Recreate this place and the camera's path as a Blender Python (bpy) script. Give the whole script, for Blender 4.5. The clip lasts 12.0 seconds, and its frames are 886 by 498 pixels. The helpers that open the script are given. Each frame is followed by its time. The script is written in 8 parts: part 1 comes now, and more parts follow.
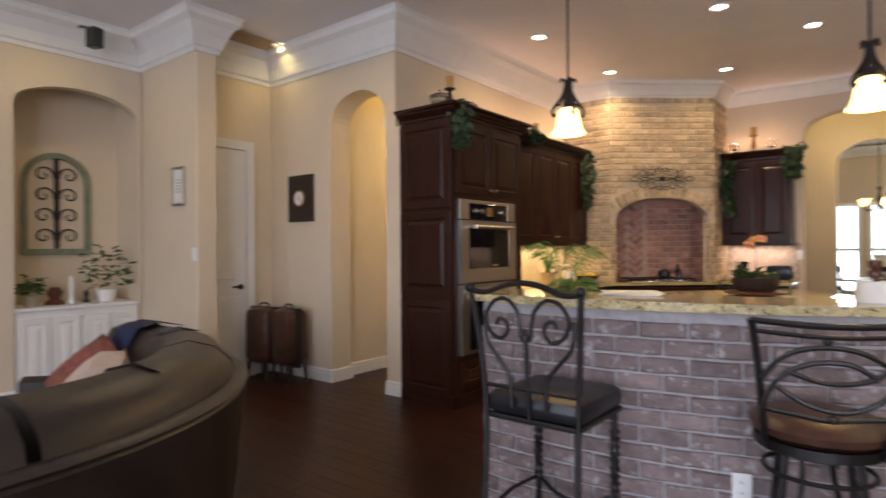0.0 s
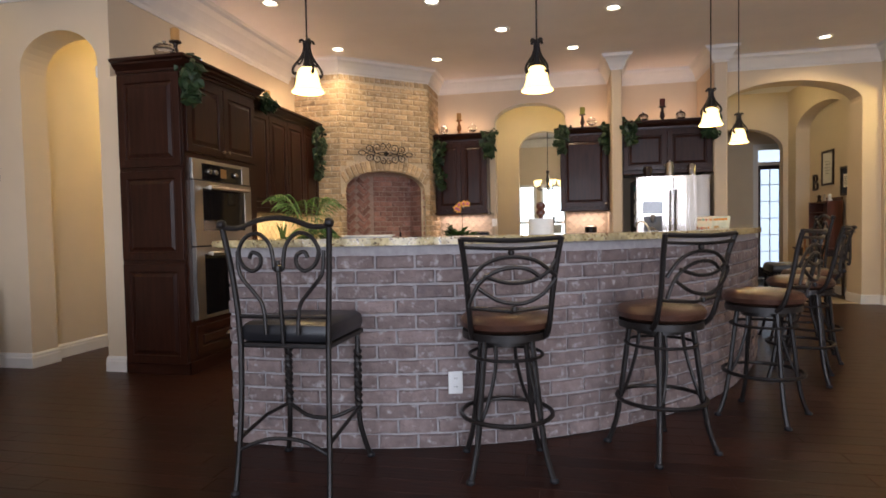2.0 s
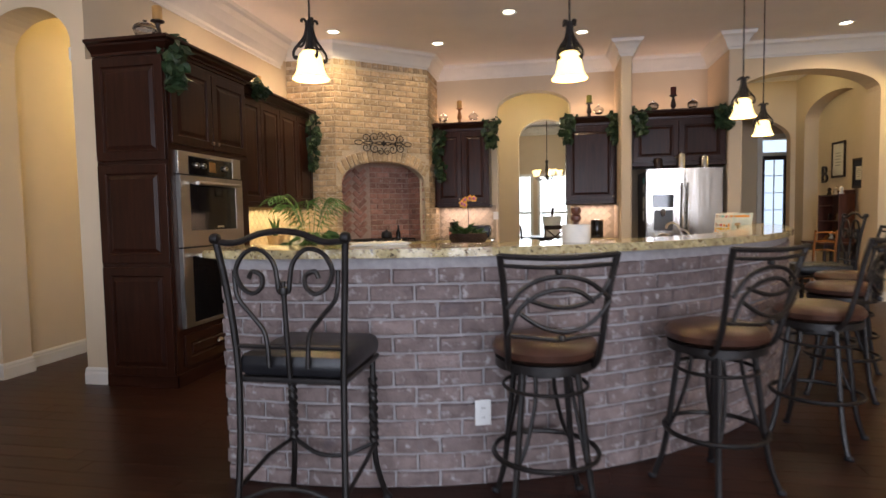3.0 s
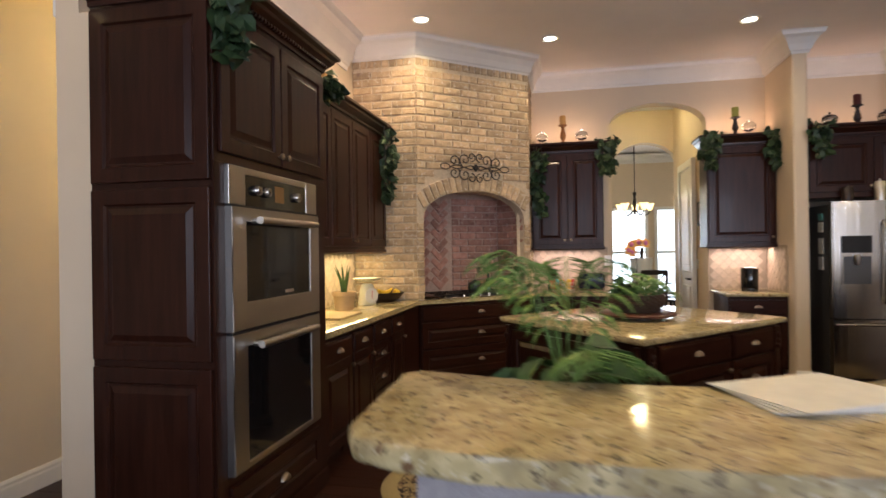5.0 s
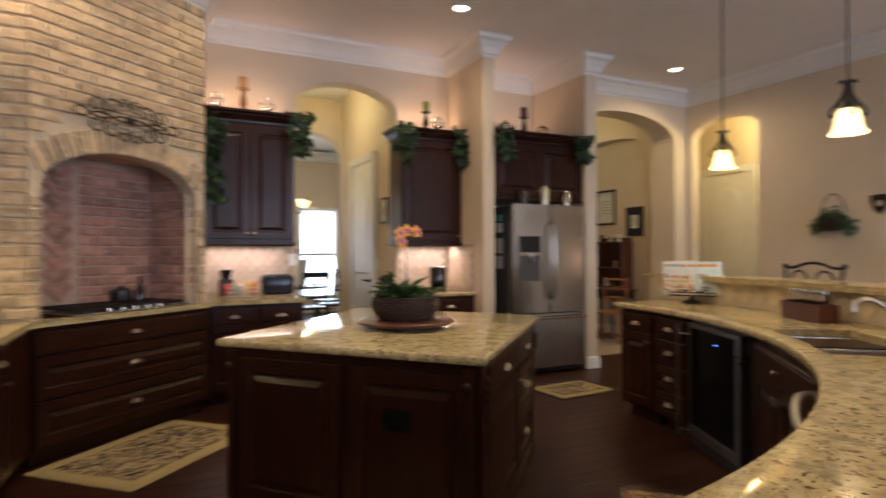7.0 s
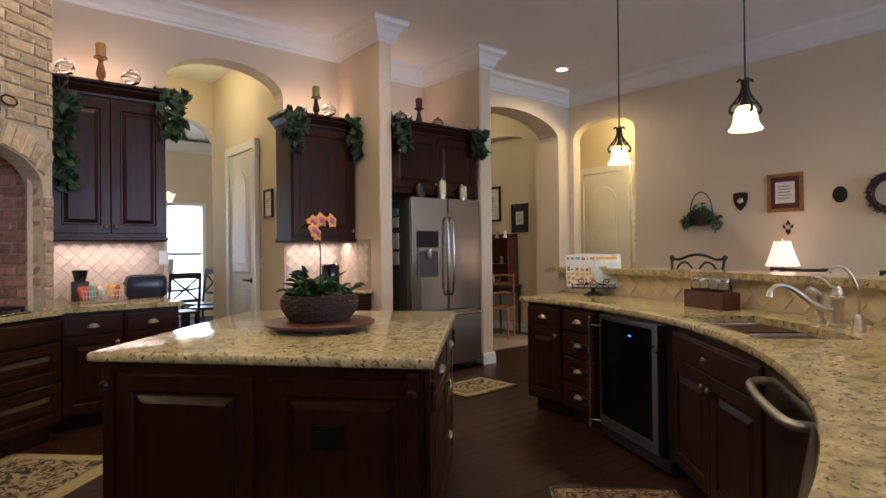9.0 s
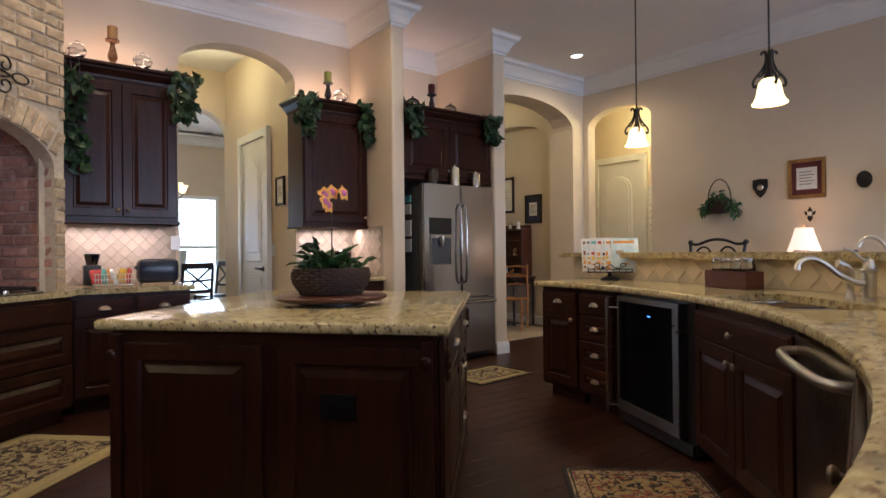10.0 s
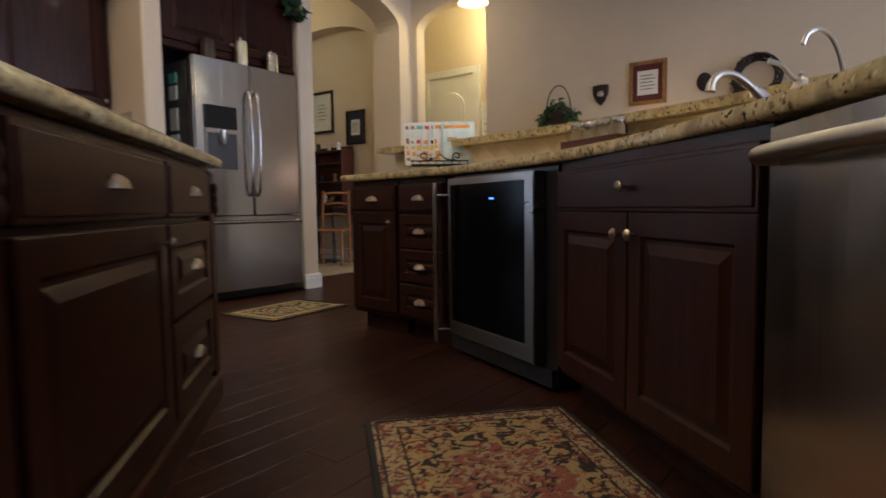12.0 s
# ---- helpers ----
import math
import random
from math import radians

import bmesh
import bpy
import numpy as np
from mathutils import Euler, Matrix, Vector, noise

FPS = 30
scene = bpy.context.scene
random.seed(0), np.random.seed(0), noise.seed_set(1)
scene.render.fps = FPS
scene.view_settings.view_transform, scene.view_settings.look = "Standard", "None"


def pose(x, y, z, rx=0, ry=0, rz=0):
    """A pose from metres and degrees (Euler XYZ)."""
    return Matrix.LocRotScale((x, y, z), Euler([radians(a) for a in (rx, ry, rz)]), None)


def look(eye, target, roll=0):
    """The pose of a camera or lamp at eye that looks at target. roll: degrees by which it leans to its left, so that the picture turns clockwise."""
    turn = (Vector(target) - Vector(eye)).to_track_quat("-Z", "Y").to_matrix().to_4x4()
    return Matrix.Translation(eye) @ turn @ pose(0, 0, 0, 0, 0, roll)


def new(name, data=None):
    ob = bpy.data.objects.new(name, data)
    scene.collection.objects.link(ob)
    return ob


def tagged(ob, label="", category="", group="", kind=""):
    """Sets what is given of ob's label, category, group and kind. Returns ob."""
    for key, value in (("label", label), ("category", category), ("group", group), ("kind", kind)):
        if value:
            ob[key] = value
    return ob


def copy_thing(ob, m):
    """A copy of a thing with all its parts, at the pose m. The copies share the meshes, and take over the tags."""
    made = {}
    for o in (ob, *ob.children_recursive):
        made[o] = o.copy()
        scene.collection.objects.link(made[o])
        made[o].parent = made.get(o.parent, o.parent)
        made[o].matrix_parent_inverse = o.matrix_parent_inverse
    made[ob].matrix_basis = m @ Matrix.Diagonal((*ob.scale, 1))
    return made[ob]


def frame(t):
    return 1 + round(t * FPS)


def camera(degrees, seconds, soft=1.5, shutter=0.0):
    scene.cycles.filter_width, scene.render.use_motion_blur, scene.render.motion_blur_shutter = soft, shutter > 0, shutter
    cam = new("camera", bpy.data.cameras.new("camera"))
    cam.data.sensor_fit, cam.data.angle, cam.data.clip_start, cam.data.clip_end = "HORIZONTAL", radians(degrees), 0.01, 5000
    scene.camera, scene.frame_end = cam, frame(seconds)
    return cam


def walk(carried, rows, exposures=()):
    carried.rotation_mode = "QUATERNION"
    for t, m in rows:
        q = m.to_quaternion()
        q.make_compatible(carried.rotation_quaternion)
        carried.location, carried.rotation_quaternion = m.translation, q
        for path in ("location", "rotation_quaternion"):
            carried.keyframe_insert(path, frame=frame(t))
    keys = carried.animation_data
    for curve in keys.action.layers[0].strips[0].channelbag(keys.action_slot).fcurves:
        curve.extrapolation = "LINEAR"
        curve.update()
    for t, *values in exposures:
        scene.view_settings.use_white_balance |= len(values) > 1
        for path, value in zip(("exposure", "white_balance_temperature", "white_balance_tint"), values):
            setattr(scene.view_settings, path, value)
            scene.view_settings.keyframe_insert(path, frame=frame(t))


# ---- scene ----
cam = camera(75.0, 12.0, shutter=0.5)
PATH = [
    (0, (-0.136, 0.29, 1.337), (-1.378, 1.857, 1.335), -0.4),
    (0.5, (-0.103, 0.324, 1.29), (-1.064, 2.078, 1.288), -0.6),
    (1, (-0.101, 0.209, 1.244), (-0.804, 2.081, 1.24), -0.9),
    (1.5, (-0.087, 0.079, 1.19), (-0.605, 2.01, 1.179), -1.1),
    (2, (-0.097, -0.001, 1.142), (-0.506, 1.956, 1.071), -1.1),
    (2.5, (-0.159, 0.052, 1.155), (-0.527, 2.014, 1.04), -1.2),
    (3, (-0.343, 0.339, 1.248), (-0.711, 2.302, 1.129), -1.0),
    (5, (-1.642, 1.983, 1.38), (-2.059, 3.939, 1.381), -0.8),
    (5.5, (-1.97, 2.439, 1.384), (-2.387, 4.395, 1.403), -1.2),
    (6, (-2.116, 2.773, 1.341), (-2.409, 4.752, 1.357), -0.5),
    (6.5, (-2.297, 3.05, 1.288), (-2.045, 5.034, 1.309), -0.3),
    (7, (-2.375, 3.275, 1.289), (-1.487, 5.067, 1.301), -0.1),
    (7.5, (-2.374, 3.48, 1.302), (-1.166, 5.075, 1.304), -0.2),
    (9.5, (-2.468, 3.668, 1.209), (-1.204, 5.217, 1.217), -0.6),
    (10, (-2.416, 3.719, 1.126), (-1.185, 5.295, 1.133), -0.6),
    (10.5, (-2.308, 3.875, 0.939), (-1.036, 5.419, 0.921), -0.4),
    (11, (-2.098, 4.053, 0.803), (-0.644, 5.425, 0.739), -0.3),
    (11.5, (-1.745, 4.252, 0.73), (-0.213, 5.533, 0.625), -0.6),
    (12, (-1.438, 4.408, 0.694), (0.177, 5.579, 0.55), -0.7),
]
walk(cam, [(t, look(eye, target, roll)) for t, eye, target, roll in PATH], [(0, 0.14, 6350, 10), (3, 0.09, 6350, 9), (6, 0.09, 5850, 9), (7.5, 0.12, 5750, 9), (9.5, 0.13, 5250, 9), (12, 0.02, 5150, 8)])

# ---- light ----
CEIL, CROWN = 3.47, 3.265
world = bpy.data.worlds.new("sky")
scene.world = world
world.use_nodes = True
sky = world.node_tree.nodes.new("ShaderNodeTexSky")
sky.sky_type, sky.sun_disc, sky.sun_elevation, sky.sun_rotation = "NISHITA", False, radians(40), radians(150)
world.node_tree.links.new(sky.outputs[0], world.node_tree.nodes["Background"].inputs[0])
world.node_tree.nodes["Background"].inputs[1].default_value = 0.12


def lamp(name, kind, m, power, colour, size=0.1, size_y=None, spread=None, spot=None):
    data = bpy.data.lights.new(name, kind)
    data.energy, data.color = power, colour
    if kind == "AREA":
        data.shape, data.size = "RECTANGLE" if size_y else "DISK", size
        if size_y:
            data.size_y = size_y
        if spread:
            data.spread = radians(spread)
    else:
        data.shadow_soft_size = size
        if kind == "SPOT":
            data.spot_size, data.spot_blend = radians(spot or 120), 0.8
    ob = new(name, data)
    ob.matrix_world = m
    return ob


WARM, HALLW, COOL = (1.0, 0.72, 0.42), (1.0, 0.74, 0.25), (0.80, 0.835, 1.0)
# daylight through the living room windows behind the walk
for wx, ww, wp in ((-3.3, 1.1, 48), (-1.5, 1.1, 52), (0.3, 1.1, 62), (2.56, 1.75, 190)):
    lamp("window_light", "AREA", look((wx, -3.9, 1.7), (wx, 4, 1.2)), wp, COOL, ww, 2.4)
CANS = [(-2.9, 7.07), (-1.77, 7.84), (-0.785, 6.87), (0.05, 7.8), (3.16, 8.2), (-1.39, 5.85), (0.45, 6.5), (-2.99, 5.48), (-3.76, 3.0), (-5.18, 3.95), (-5.5, 2.0), (1.9, 4.4)]
for cx, cy in CANS:
    lamp("can_light", "SPOT", pose(cx, cy, CEIL - 0.03), 11 if cx < -5 else 66 if cy == 7.07 else 85 if cy == 4.4 else 50 if cx > 3 else 29, HALLW if cx < -5 else WARM, 0.05, spot=160)
PENDANTS = [(-1.55, 3.18), (-0.24, 3.52), (1.11, 5.17), (1.66, 6.40)]
for px, py in PENDANTS:
    lamp("pendant_bulb", "POINT", pose(px, py, 1.985), 8, (1.0, 0.75, 0.4), 0.035)
for a, b, w, tilt in (((-3.56, 6.3, 1.35), (0, 0), 2.1, 90), ((-1.64, 8.93, 1.35), (0, 0), 0.7, 0), ((0.25, 8.93, 1.35), (0, 0), 0.6, 0)):
    lamp("under_cabinet_strip", "AREA", pose(*a, 0, 0, tilt), 11 if w > 1 else 3.5, (1.0, 0.74, 0.34) if w > 1 else (1.0, 0.72, 0.6), w, 0.05)
for a, w, tilt in (((-3.58, 6.3, 2.63), 2.0, 90), ((-1.64, 8.95, 2.63), 0.7, 0), ((0.22, 8.95, 2.63), 0.6, 0), ((1.3, 9.1, 2.66), 0.9, 0)):
    lamp("cabinet_top_strip", "AREA", pose(*a, 180, 0, tilt), 4.5 if w > 1 else 2.0, (1.0, 0.6, 0.38), w, 0.06)
lamp("hall_lamp", "POINT", pose(-4.28, 6.0, 2.7), 32, (1.0, 0.80, 0.34), 0.1)
lamp("hall_lamp", "POINT", pose(-0.7, 10.3, 3.1), 15, (1.0, 0.80, 0.38), 0.1)
lamp("hall_lamp", "POINT", pose(3.0, 10.3, 3.1), 9, (1.0, 0.8, 0.40), 0.1)
lamp("hall_lamp", "POINT", pose(4.6, 8.0, 3.0), 30, (1.0, 0.80, 0.34), 0.1)
lamp("chandelier_bulb", "POINT", pose(-0.4, 13.0, 2.2), 30, (1.0, 0.85, 0.6), 0.15)
lamp("window_light", "AREA", look((-0.2, 15.7, 1.6), (-0.4, 9, 1.3)), 130, (0.85, 0.92, 1.0), 2.6, 1.8)
lamp("lamp_bulb", "POINT", pose(3.85, 6.05, 1.2), 5, (1.0, 0.7, 0.45), 0.05)


# ---- materials ----
def mat(name, colour, rough=0.5, metal=0.0, vary=0.12, scale=6.0, bump=0.05, bscale=60.0, second=None, stretch=None, emit=None, coat=0.0, rand=0.0, trans=0.0, alpha=1.0):
    m = bpy.data.materials.new(name)
    m.use_nodes = True
    t = m.node_tree
    n, lk = t.nodes, t.links
    p = n["Principled BSDF"]
    p.inputs["Roughness"].default_value, p.inputs["Metallic"].default_value = rough, metal
    p.inputs["Coat Weight"].default_value = coat
    p.inputs["Transmission Weight"].default_value = trans
    c = (*colour, 1)
    tc = n.new("ShaderNodeTexCoord")
    mp = n.new("ShaderNodeMapping")
    lk.new(tc.outputs["Object"], mp.inputs[0])
    if stretch:
        mp.inputs["Scale"].default_value = stretch
    no = n.new("ShaderNodeTexNoise")
    no.inputs["Scale"].default_value, no.inputs["Detail"].default_value, no.inputs["Roughness"].default_value = scale, 6, 0.6
    lk.new(mp.outputs[0], no.inputs[0])
    rp = n.new("ShaderNodeValToRGB")
    s2 = second or tuple(x * (1 + vary) for x in colour)
    rp.color_ramp.elements[0].position, rp.color_ramp.elements[1].position = 0.3, 0.7
    rp.color_ramp.elements[0].color = (*(x * (1 - vary) for x in colour), 1)
    rp.color_ramp.elements[1].color = (*s2, 1)
    lk.new(no.outputs[0], rp.inputs[0])
    out = rp.outputs[0]
    if rand:
        oi = n.new("ShaderNodeObjectInfo")
        hs = n.new("ShaderNodeHueSaturation")
        mr = n.new("ShaderNodeMapRange")
        mr.inputs[3].default_value, mr.inputs[4].default_value = 1 - rand, 1 + rand
        lk.new(oi.outputs["Random"], mr.inputs[0])
        lk.new(mr.outputs[0], hs.inputs["Value"])
        lk.new(out, hs.inputs["Color"])
        out = hs.outputs[0]
    lk.new(out, p.inputs["Base Color"])
    if bump:
        n2 = n.new("ShaderNodeTexNoise")
        n2.inputs["Scale"].default_value, n2.inputs["Detail"].default_value = bscale, 4
        lk.new(mp.outputs[0], n2.inputs[0])
        bp = n.new("ShaderNodeBump")
        bp.inputs["Strength"].default_value, bp.inputs["Distance"].default_value = bump, 0.01
        lk.new(n2.outputs[0], bp.inputs["Height"])
        lk.new(bp.outputs[0], p.inputs["Normal"])
        mr2 = n.new("ShaderNodeMapRange")
        mr2.inputs[3].default_value, mr2.inputs[4].default_value = max(rough - 0.08, 0.02), min(rough + 0.08, 1)
        lk.new(no.outputs[0], mr2.inputs[0])
        lk.new(mr2.outputs[0], p.inputs["Roughness"])
    if emit:
        p.inputs["Emission Color"].default_value, p.inputs["Emission Strength"].default_value = (*emit[0], 1), emit[1]
    return m


PAINT = mat("beige_wall_paint", (0.672, 0.558, 0.408), 0.75, vary=0.03, scale=2.5, bump=0.12, bscale=140)
CEILP = mat("ceiling_paint", (0.86, 0.83, 0.83), 0.85, vary=0.03, scale=2, bump=0.12, bscale=120)
TRIM = mat("white_trim_paint", (0.78, 0.76, 0.72), 0.4, vary=0.03, bump=0.02)
WOOD = mat("dark_cherry_wood", (0.029, 0.0092, 0.0052), 0.30, vary=0.42, scale=5, bump=0, bscale=40, stretch=(6, 6, 0.6), coat=0.03)
WOODH = mat("dark_cherry_wood_flat", (0.029, 0.0092, 0.0052), 0.30, vary=0.42, scale=5, bump=0, bscale=40, stretch=(0.8, 0.8, 5), coat=0.03)
FLOORW = mat("hand_scraped_floor_wood", (0.034, 0.0118, 0.0070), 0.34, vary=0.5, scale=4, bump=0.10, bscale=9, stretch=(1, 7, 1), rand=0.22)
for sm in (WOOD, WOODH, FLOORW):
    sm.node_tree.nodes["Principled BSDF"].inputs["Specular IOR Level"].default_value = 0.2
STEEL = mat("brushed_steel", (0.48, 0.455, 0.42), 0.20, 1.0, vary=0.05, scale=2.2, bump=0.22, bscale=6.0, stretch=(2.2, 2.2, 0.06))
STEELH = mat("brushed_steel_grain", (0.47, 0.445, 0.41), 0.36, 1.0, vary=0.05, scale=2.2, bump=0.03, bscale=2.2, stretch=(0.5, 0.5, 3))
STEELD = mat("dark_brushed_steel", (0.25, 0.238, 0.23), 0.3, 1.0, vary=0.05, scale=2.2, bump=0.03, bscale=2.2, stretch=(0.5, 0.5, 3))
DARKGL = mat("smoked_door_glass", (0.003, 0.003, 0.004), 0.16, vary=0.1, bump=0)
DARKGL.node_tree.nodes["Principled BSDF"].inputs["Specular IOR Level"].default_value = 0.05
PEWTER = mat("antique_pewter", (0.34, 0.28, 0.22), 0.38, 1.0, vary=0.25, scale=40, bump=0.05)
NICKEL = mat("brushed_nickel", (0.60, 0.56, 0.50), 0.32, 1.0, vary=0.08, bump=0.02)
IRON = mat("dark_wrought_iron", (0.015, 0.012, 0.011), 0.40, 0.25, vary=0.35, scale=30, bump=0.12, bscale=120)
BLACKG = mat("black_glass", (0.008, 0.008, 0.009), 0.05, vary=0.1, bump=0)
BLACKP = mat("black_plastic", (0.015, 0.015, 0.017), 0.35, vary=0.2, bump=0.03)
LEATHB = mat("black_leather", (0.012, 0.012, 0.014), 0.33, vary=0.3, scale=14, bump=0.15, bscale=220)
LEATHR = mat("brown_leather", (0.060, 0.026, 0.016), 0.34, vary=0.45, scale=8, bump=0.15, bscale=220)
SOFAL = mat("dark_brown_sofa_leather", (0.026, 0.018, 0.014), 0.34, vary=0.4, scale=5, bump=0.2, bscale=160)
ROSEMORT = mat("rose_mortar", (0.52, 0.38, 0.31), 0.9, vary=0.15, scale=30, bump=0.5, bscale=150)
TANMORT = mat("tan_mortar", (0.56, 0.47, 0.34), 0.9, vary=0.15, scale=30, bump=0.5, bscale=150)
MORTAR = mat("grey_mortar", (0.38, 0.36, 0.365), 0.9, vary=0.15, scale=30, bump=0.5, bscale=150)
WICKER = mat("dark_wicker", (0.045, 0.022, 0.014), 0.5, vary=0.5, scale=60, bump=0.6, bscale=180)
LEAF = mat("green_leaf", (0.045, 0.10, 0.025), 0.45, vary=0.5, scale=9, bump=0.1, rand=0.2)
IVY = mat("dark_ivy_leaf", (0.028, 0.055, 0.020), 0.5, vary=0.6, scale=8, bump=0.1)
FERN = mat("palm_leaf", (0.10, 0.19, 0.045), 0.5, vary=0.4, scale=8, bump=0.1)
WHITE = mat("white_plastic", (0.78, 0.78, 0.76), 0.35, vary=0.03, bump=0)
CREAM = mat("cream_enamel", (0.72, 0.70, 0.55), 0.3, vary=0.05, bump=0)
GLASS = mat("clear_glass", (0.95, 0.95, 0.95), 0.03, vary=0.0, bump=0, trans=1.0)
BULB = mat("lit_lamp_lens", (1, 0.9, 0.75), 0.4, vary=0, bump=0, emit=((1.0, 0.88, 0.66), 9.0))
SHADE = mat("lit_amber_glass_shade", (0.85, 0.56, 0.22), 0.4, vary=0.15, scale=12, bump=0.05, emit=((1.0, 0.74, 0.32), 2.4))
LSHADE = mat("lit_fabric_shade", (0.9, 0.7, 0.55), 0.8, vary=0.05, bump=0.1, emit=((1.0, 0.66, 0.46), 1.0))
DAY = mat("bright_day", (0.8, 0.85, 0.9), 0.9, vary=0.1, bump=0, emit=((0.82, 0.92, 1.0), 2.6))
DAYDIM = mat("dim_bluish_day", (0.5, 0.55, 0.65), 0.9, vary=0.1, bump=0, emit=((0.6, 0.74, 0.95), 1.1))
FOLIAGE_OUT = mat("sunlit_garden", (0.2, 0.3, 0.2), 0.9, vary=0.4, bump=0, emit=((0.45, 0.6, 0.5), 0.9))
WAXR = mat("burgundy_wax", (0.09, 0.012, 0.010), 0.5, vary=0.15, bump=0.05)
WAXC = mat("amber_wax", (0.55, 0.30, 0.10), 0.5, vary=0.15, bump=0.05)
WAXG = mat("olive_wax", (0.30, 0.30, 0.06), 0.5, vary=0.15, bump=0.05)
AMBER = mat("carved_amber_wood", (0.30, 0.12, 0.03), 0.45, vary=0.5, scale=60, bump=0.5, bscale=160)
DKWOOD = mat("espresso_wood", (0.022, 0.010, 0.007), 0.4, vary=0.4, scale=8, bump=0.05, stretch=(4, 4, 1))
REDWOOD = mat("red_stained_wood", (0.085, 0.026, 0.014), 0.38, vary=0.35, scale=6, bump=0.05, stretch=(4, 4, 1))
GOLD = mat("antique_gold_frame", (0.32, 0.18, 0.06), 0.38, 0.6, vary=0.3, scale=30, bump=0.2)
PAPER = mat("off_white_paper", (0.75, 0.73, 0.66), 0.7, vary=0.06, scale=20, bump=0)
INK = mat("grey_ink", (0.25, 0.24, 0.22), 0.7, vary=0.1, bump=0)
MATB = mat("maroon_mat_board", (0.10, 0.02, 0.02), 0.8, vary=0.1, bump=0)
MATN = mat("navy_mat_board", (0.02, 0.025, 0.05), 0.8, vary=0.1, bump=0)
GREENART = mat("sage_painted_wood", (0.20, 0.22, 0.15), 0.6, vary=0.25, scale=20, bump=0.1)
YELLOW = mat("ripe_yellow_fruit", (0.75, 0.48, 0.03), 0.45, vary=0.2, scale=15, bump=0.05)
PETAL = mat("peach_petal", (0.88, 0.42, 0.07), 0.5, vary=0.3, scale=25, bump=0.05)
PETALC = mat("pink_petal_heart", (0.62, 0.16, 0.32), 0.5, vary=0.2, bump=0)
PILLOW = mat("cream_pillow_cloth", (0.55, 0.42, 0.33), 0.9, vary=0.1, scale=20, bump=0.3, bscale=200)
PILLOWR = mat("rust_pillow_cloth", (0.22, 0.07, 0.045), 0.9, vary=0.4, scale=30, bump=0.3, bscale=200)
TERRA = mat("tan_pot", (0.42, 0.30, 0.17), 0.6, vary=0.15, bump=0.1)
BLUEC = mat("navy_cloth", (0.01, 0.015, 0.05), 0.8, vary=0.2, bump=0.1)
REDC = mat("red_print", (0.55, 0.07, 0.05), 0.6, vary=0.3, scale=30, bump=0)
TEALC = mat("teal_print", (0.15, 0.45, 0.42), 0.6, vary=0.3, scale=30, bump=0)
TILEFAR = mat("tan_floor_tile", (0.42, 0.34, 0.24), 0.4, vary=0.15, scale=4, bump=0.05, rand=0.08)
FRUITO = mat("orange_print", (0.7, 0.3, 0.05), 0.6, vary=0.3, scale=30, bump=0)


def brick_mat(name, a, b, c, d, rand):
    m = mat(name, a, 0.85, vary=0.2, scale=14, bump=0.7, bscale=70, second=b, rand=rand)
    t = m.node_tree
    p = t.nodes["Principled BSDF"]
    base = p.inputs["Base Color"].links[0].from_socket
    tc = t.nodes["Texture Coordinate"]
    oi = t.nodes["Object Info"]
    add = t.nodes.new("ShaderNodeVectorMath")
    cm = t.nodes.new("ShaderNodeCombineXYZ")
    ml = t.nodes.new("ShaderNodeMath")
    ml.operation, ml.inputs[1].default_value = "MULTIPLY", 37.0
    t.links.new(oi.outputs["Random"], ml.inputs[0])
    t.links.new(ml.outputs[0], cm.inputs[0])
    t.links.new(tc.outputs["Object"], add.inputs[0])
    t.links.new(cm.outputs[0], add.inputs[1])
    for mp in [x for x in t.nodes if x.type == "MAPPING"]:
        t.links.new(add.outputs[0], mp.inputs[0])
    # pale mortar smears and dark fired patches
    for colour, lo, hi, sc in ((c, 0.57, 0.72, 22.0), (d, 0.62, 0.76, 6.0)):
        no = t.nodes.new("ShaderNodeTexNoise")
        no.inputs["Scale"].default_value, no.inputs["Detail"].default_value = sc, 5
        t.links.new(add.outputs[0], no.inputs[0])
        r = t.nodes.new("ShaderNodeMapRange")
        r.inputs[1].default_value, r.inputs[2].default_value = lo, hi
        t.links.new(no.outputs[0], r.inputs[0])
        mx = t.nodes.new("ShaderNodeMix")
        mx.data_type = "RGBA"
        t.links.new(r.outputs[0], mx.inputs[0])
        t.links.new(base, mx.inputs[6])
        mx.inputs[7].default_value = (*colour, 1)
        base = mx.outputs[2]
    t.links.new(base, p.inputs["Base Color"])
    return m


BRICK = brick_mat("tumbled_rose_brick", (0.205, 0.150, 0.140), (0.29, 0.225, 0.212), (0.46, 0.43, 0.425), (0.135, 0.110, 0.114), 0.18)
BRICKT = brick_mat("tumbled_tan_brick", (0.46, 0.335, 0.20), (0.60, 0.46, 0.29), (0.68, 0.62, 0.52), (0.28, 0.20, 0.14), 0.22)
BRICKR = brick_mat("red_alcove_brick", (0.42, 0.205, 0.155), (0.54, 0.31, 0.24), (0.55, 0.42, 0.36), (0.20, 0.11, 0.09), 0.25)


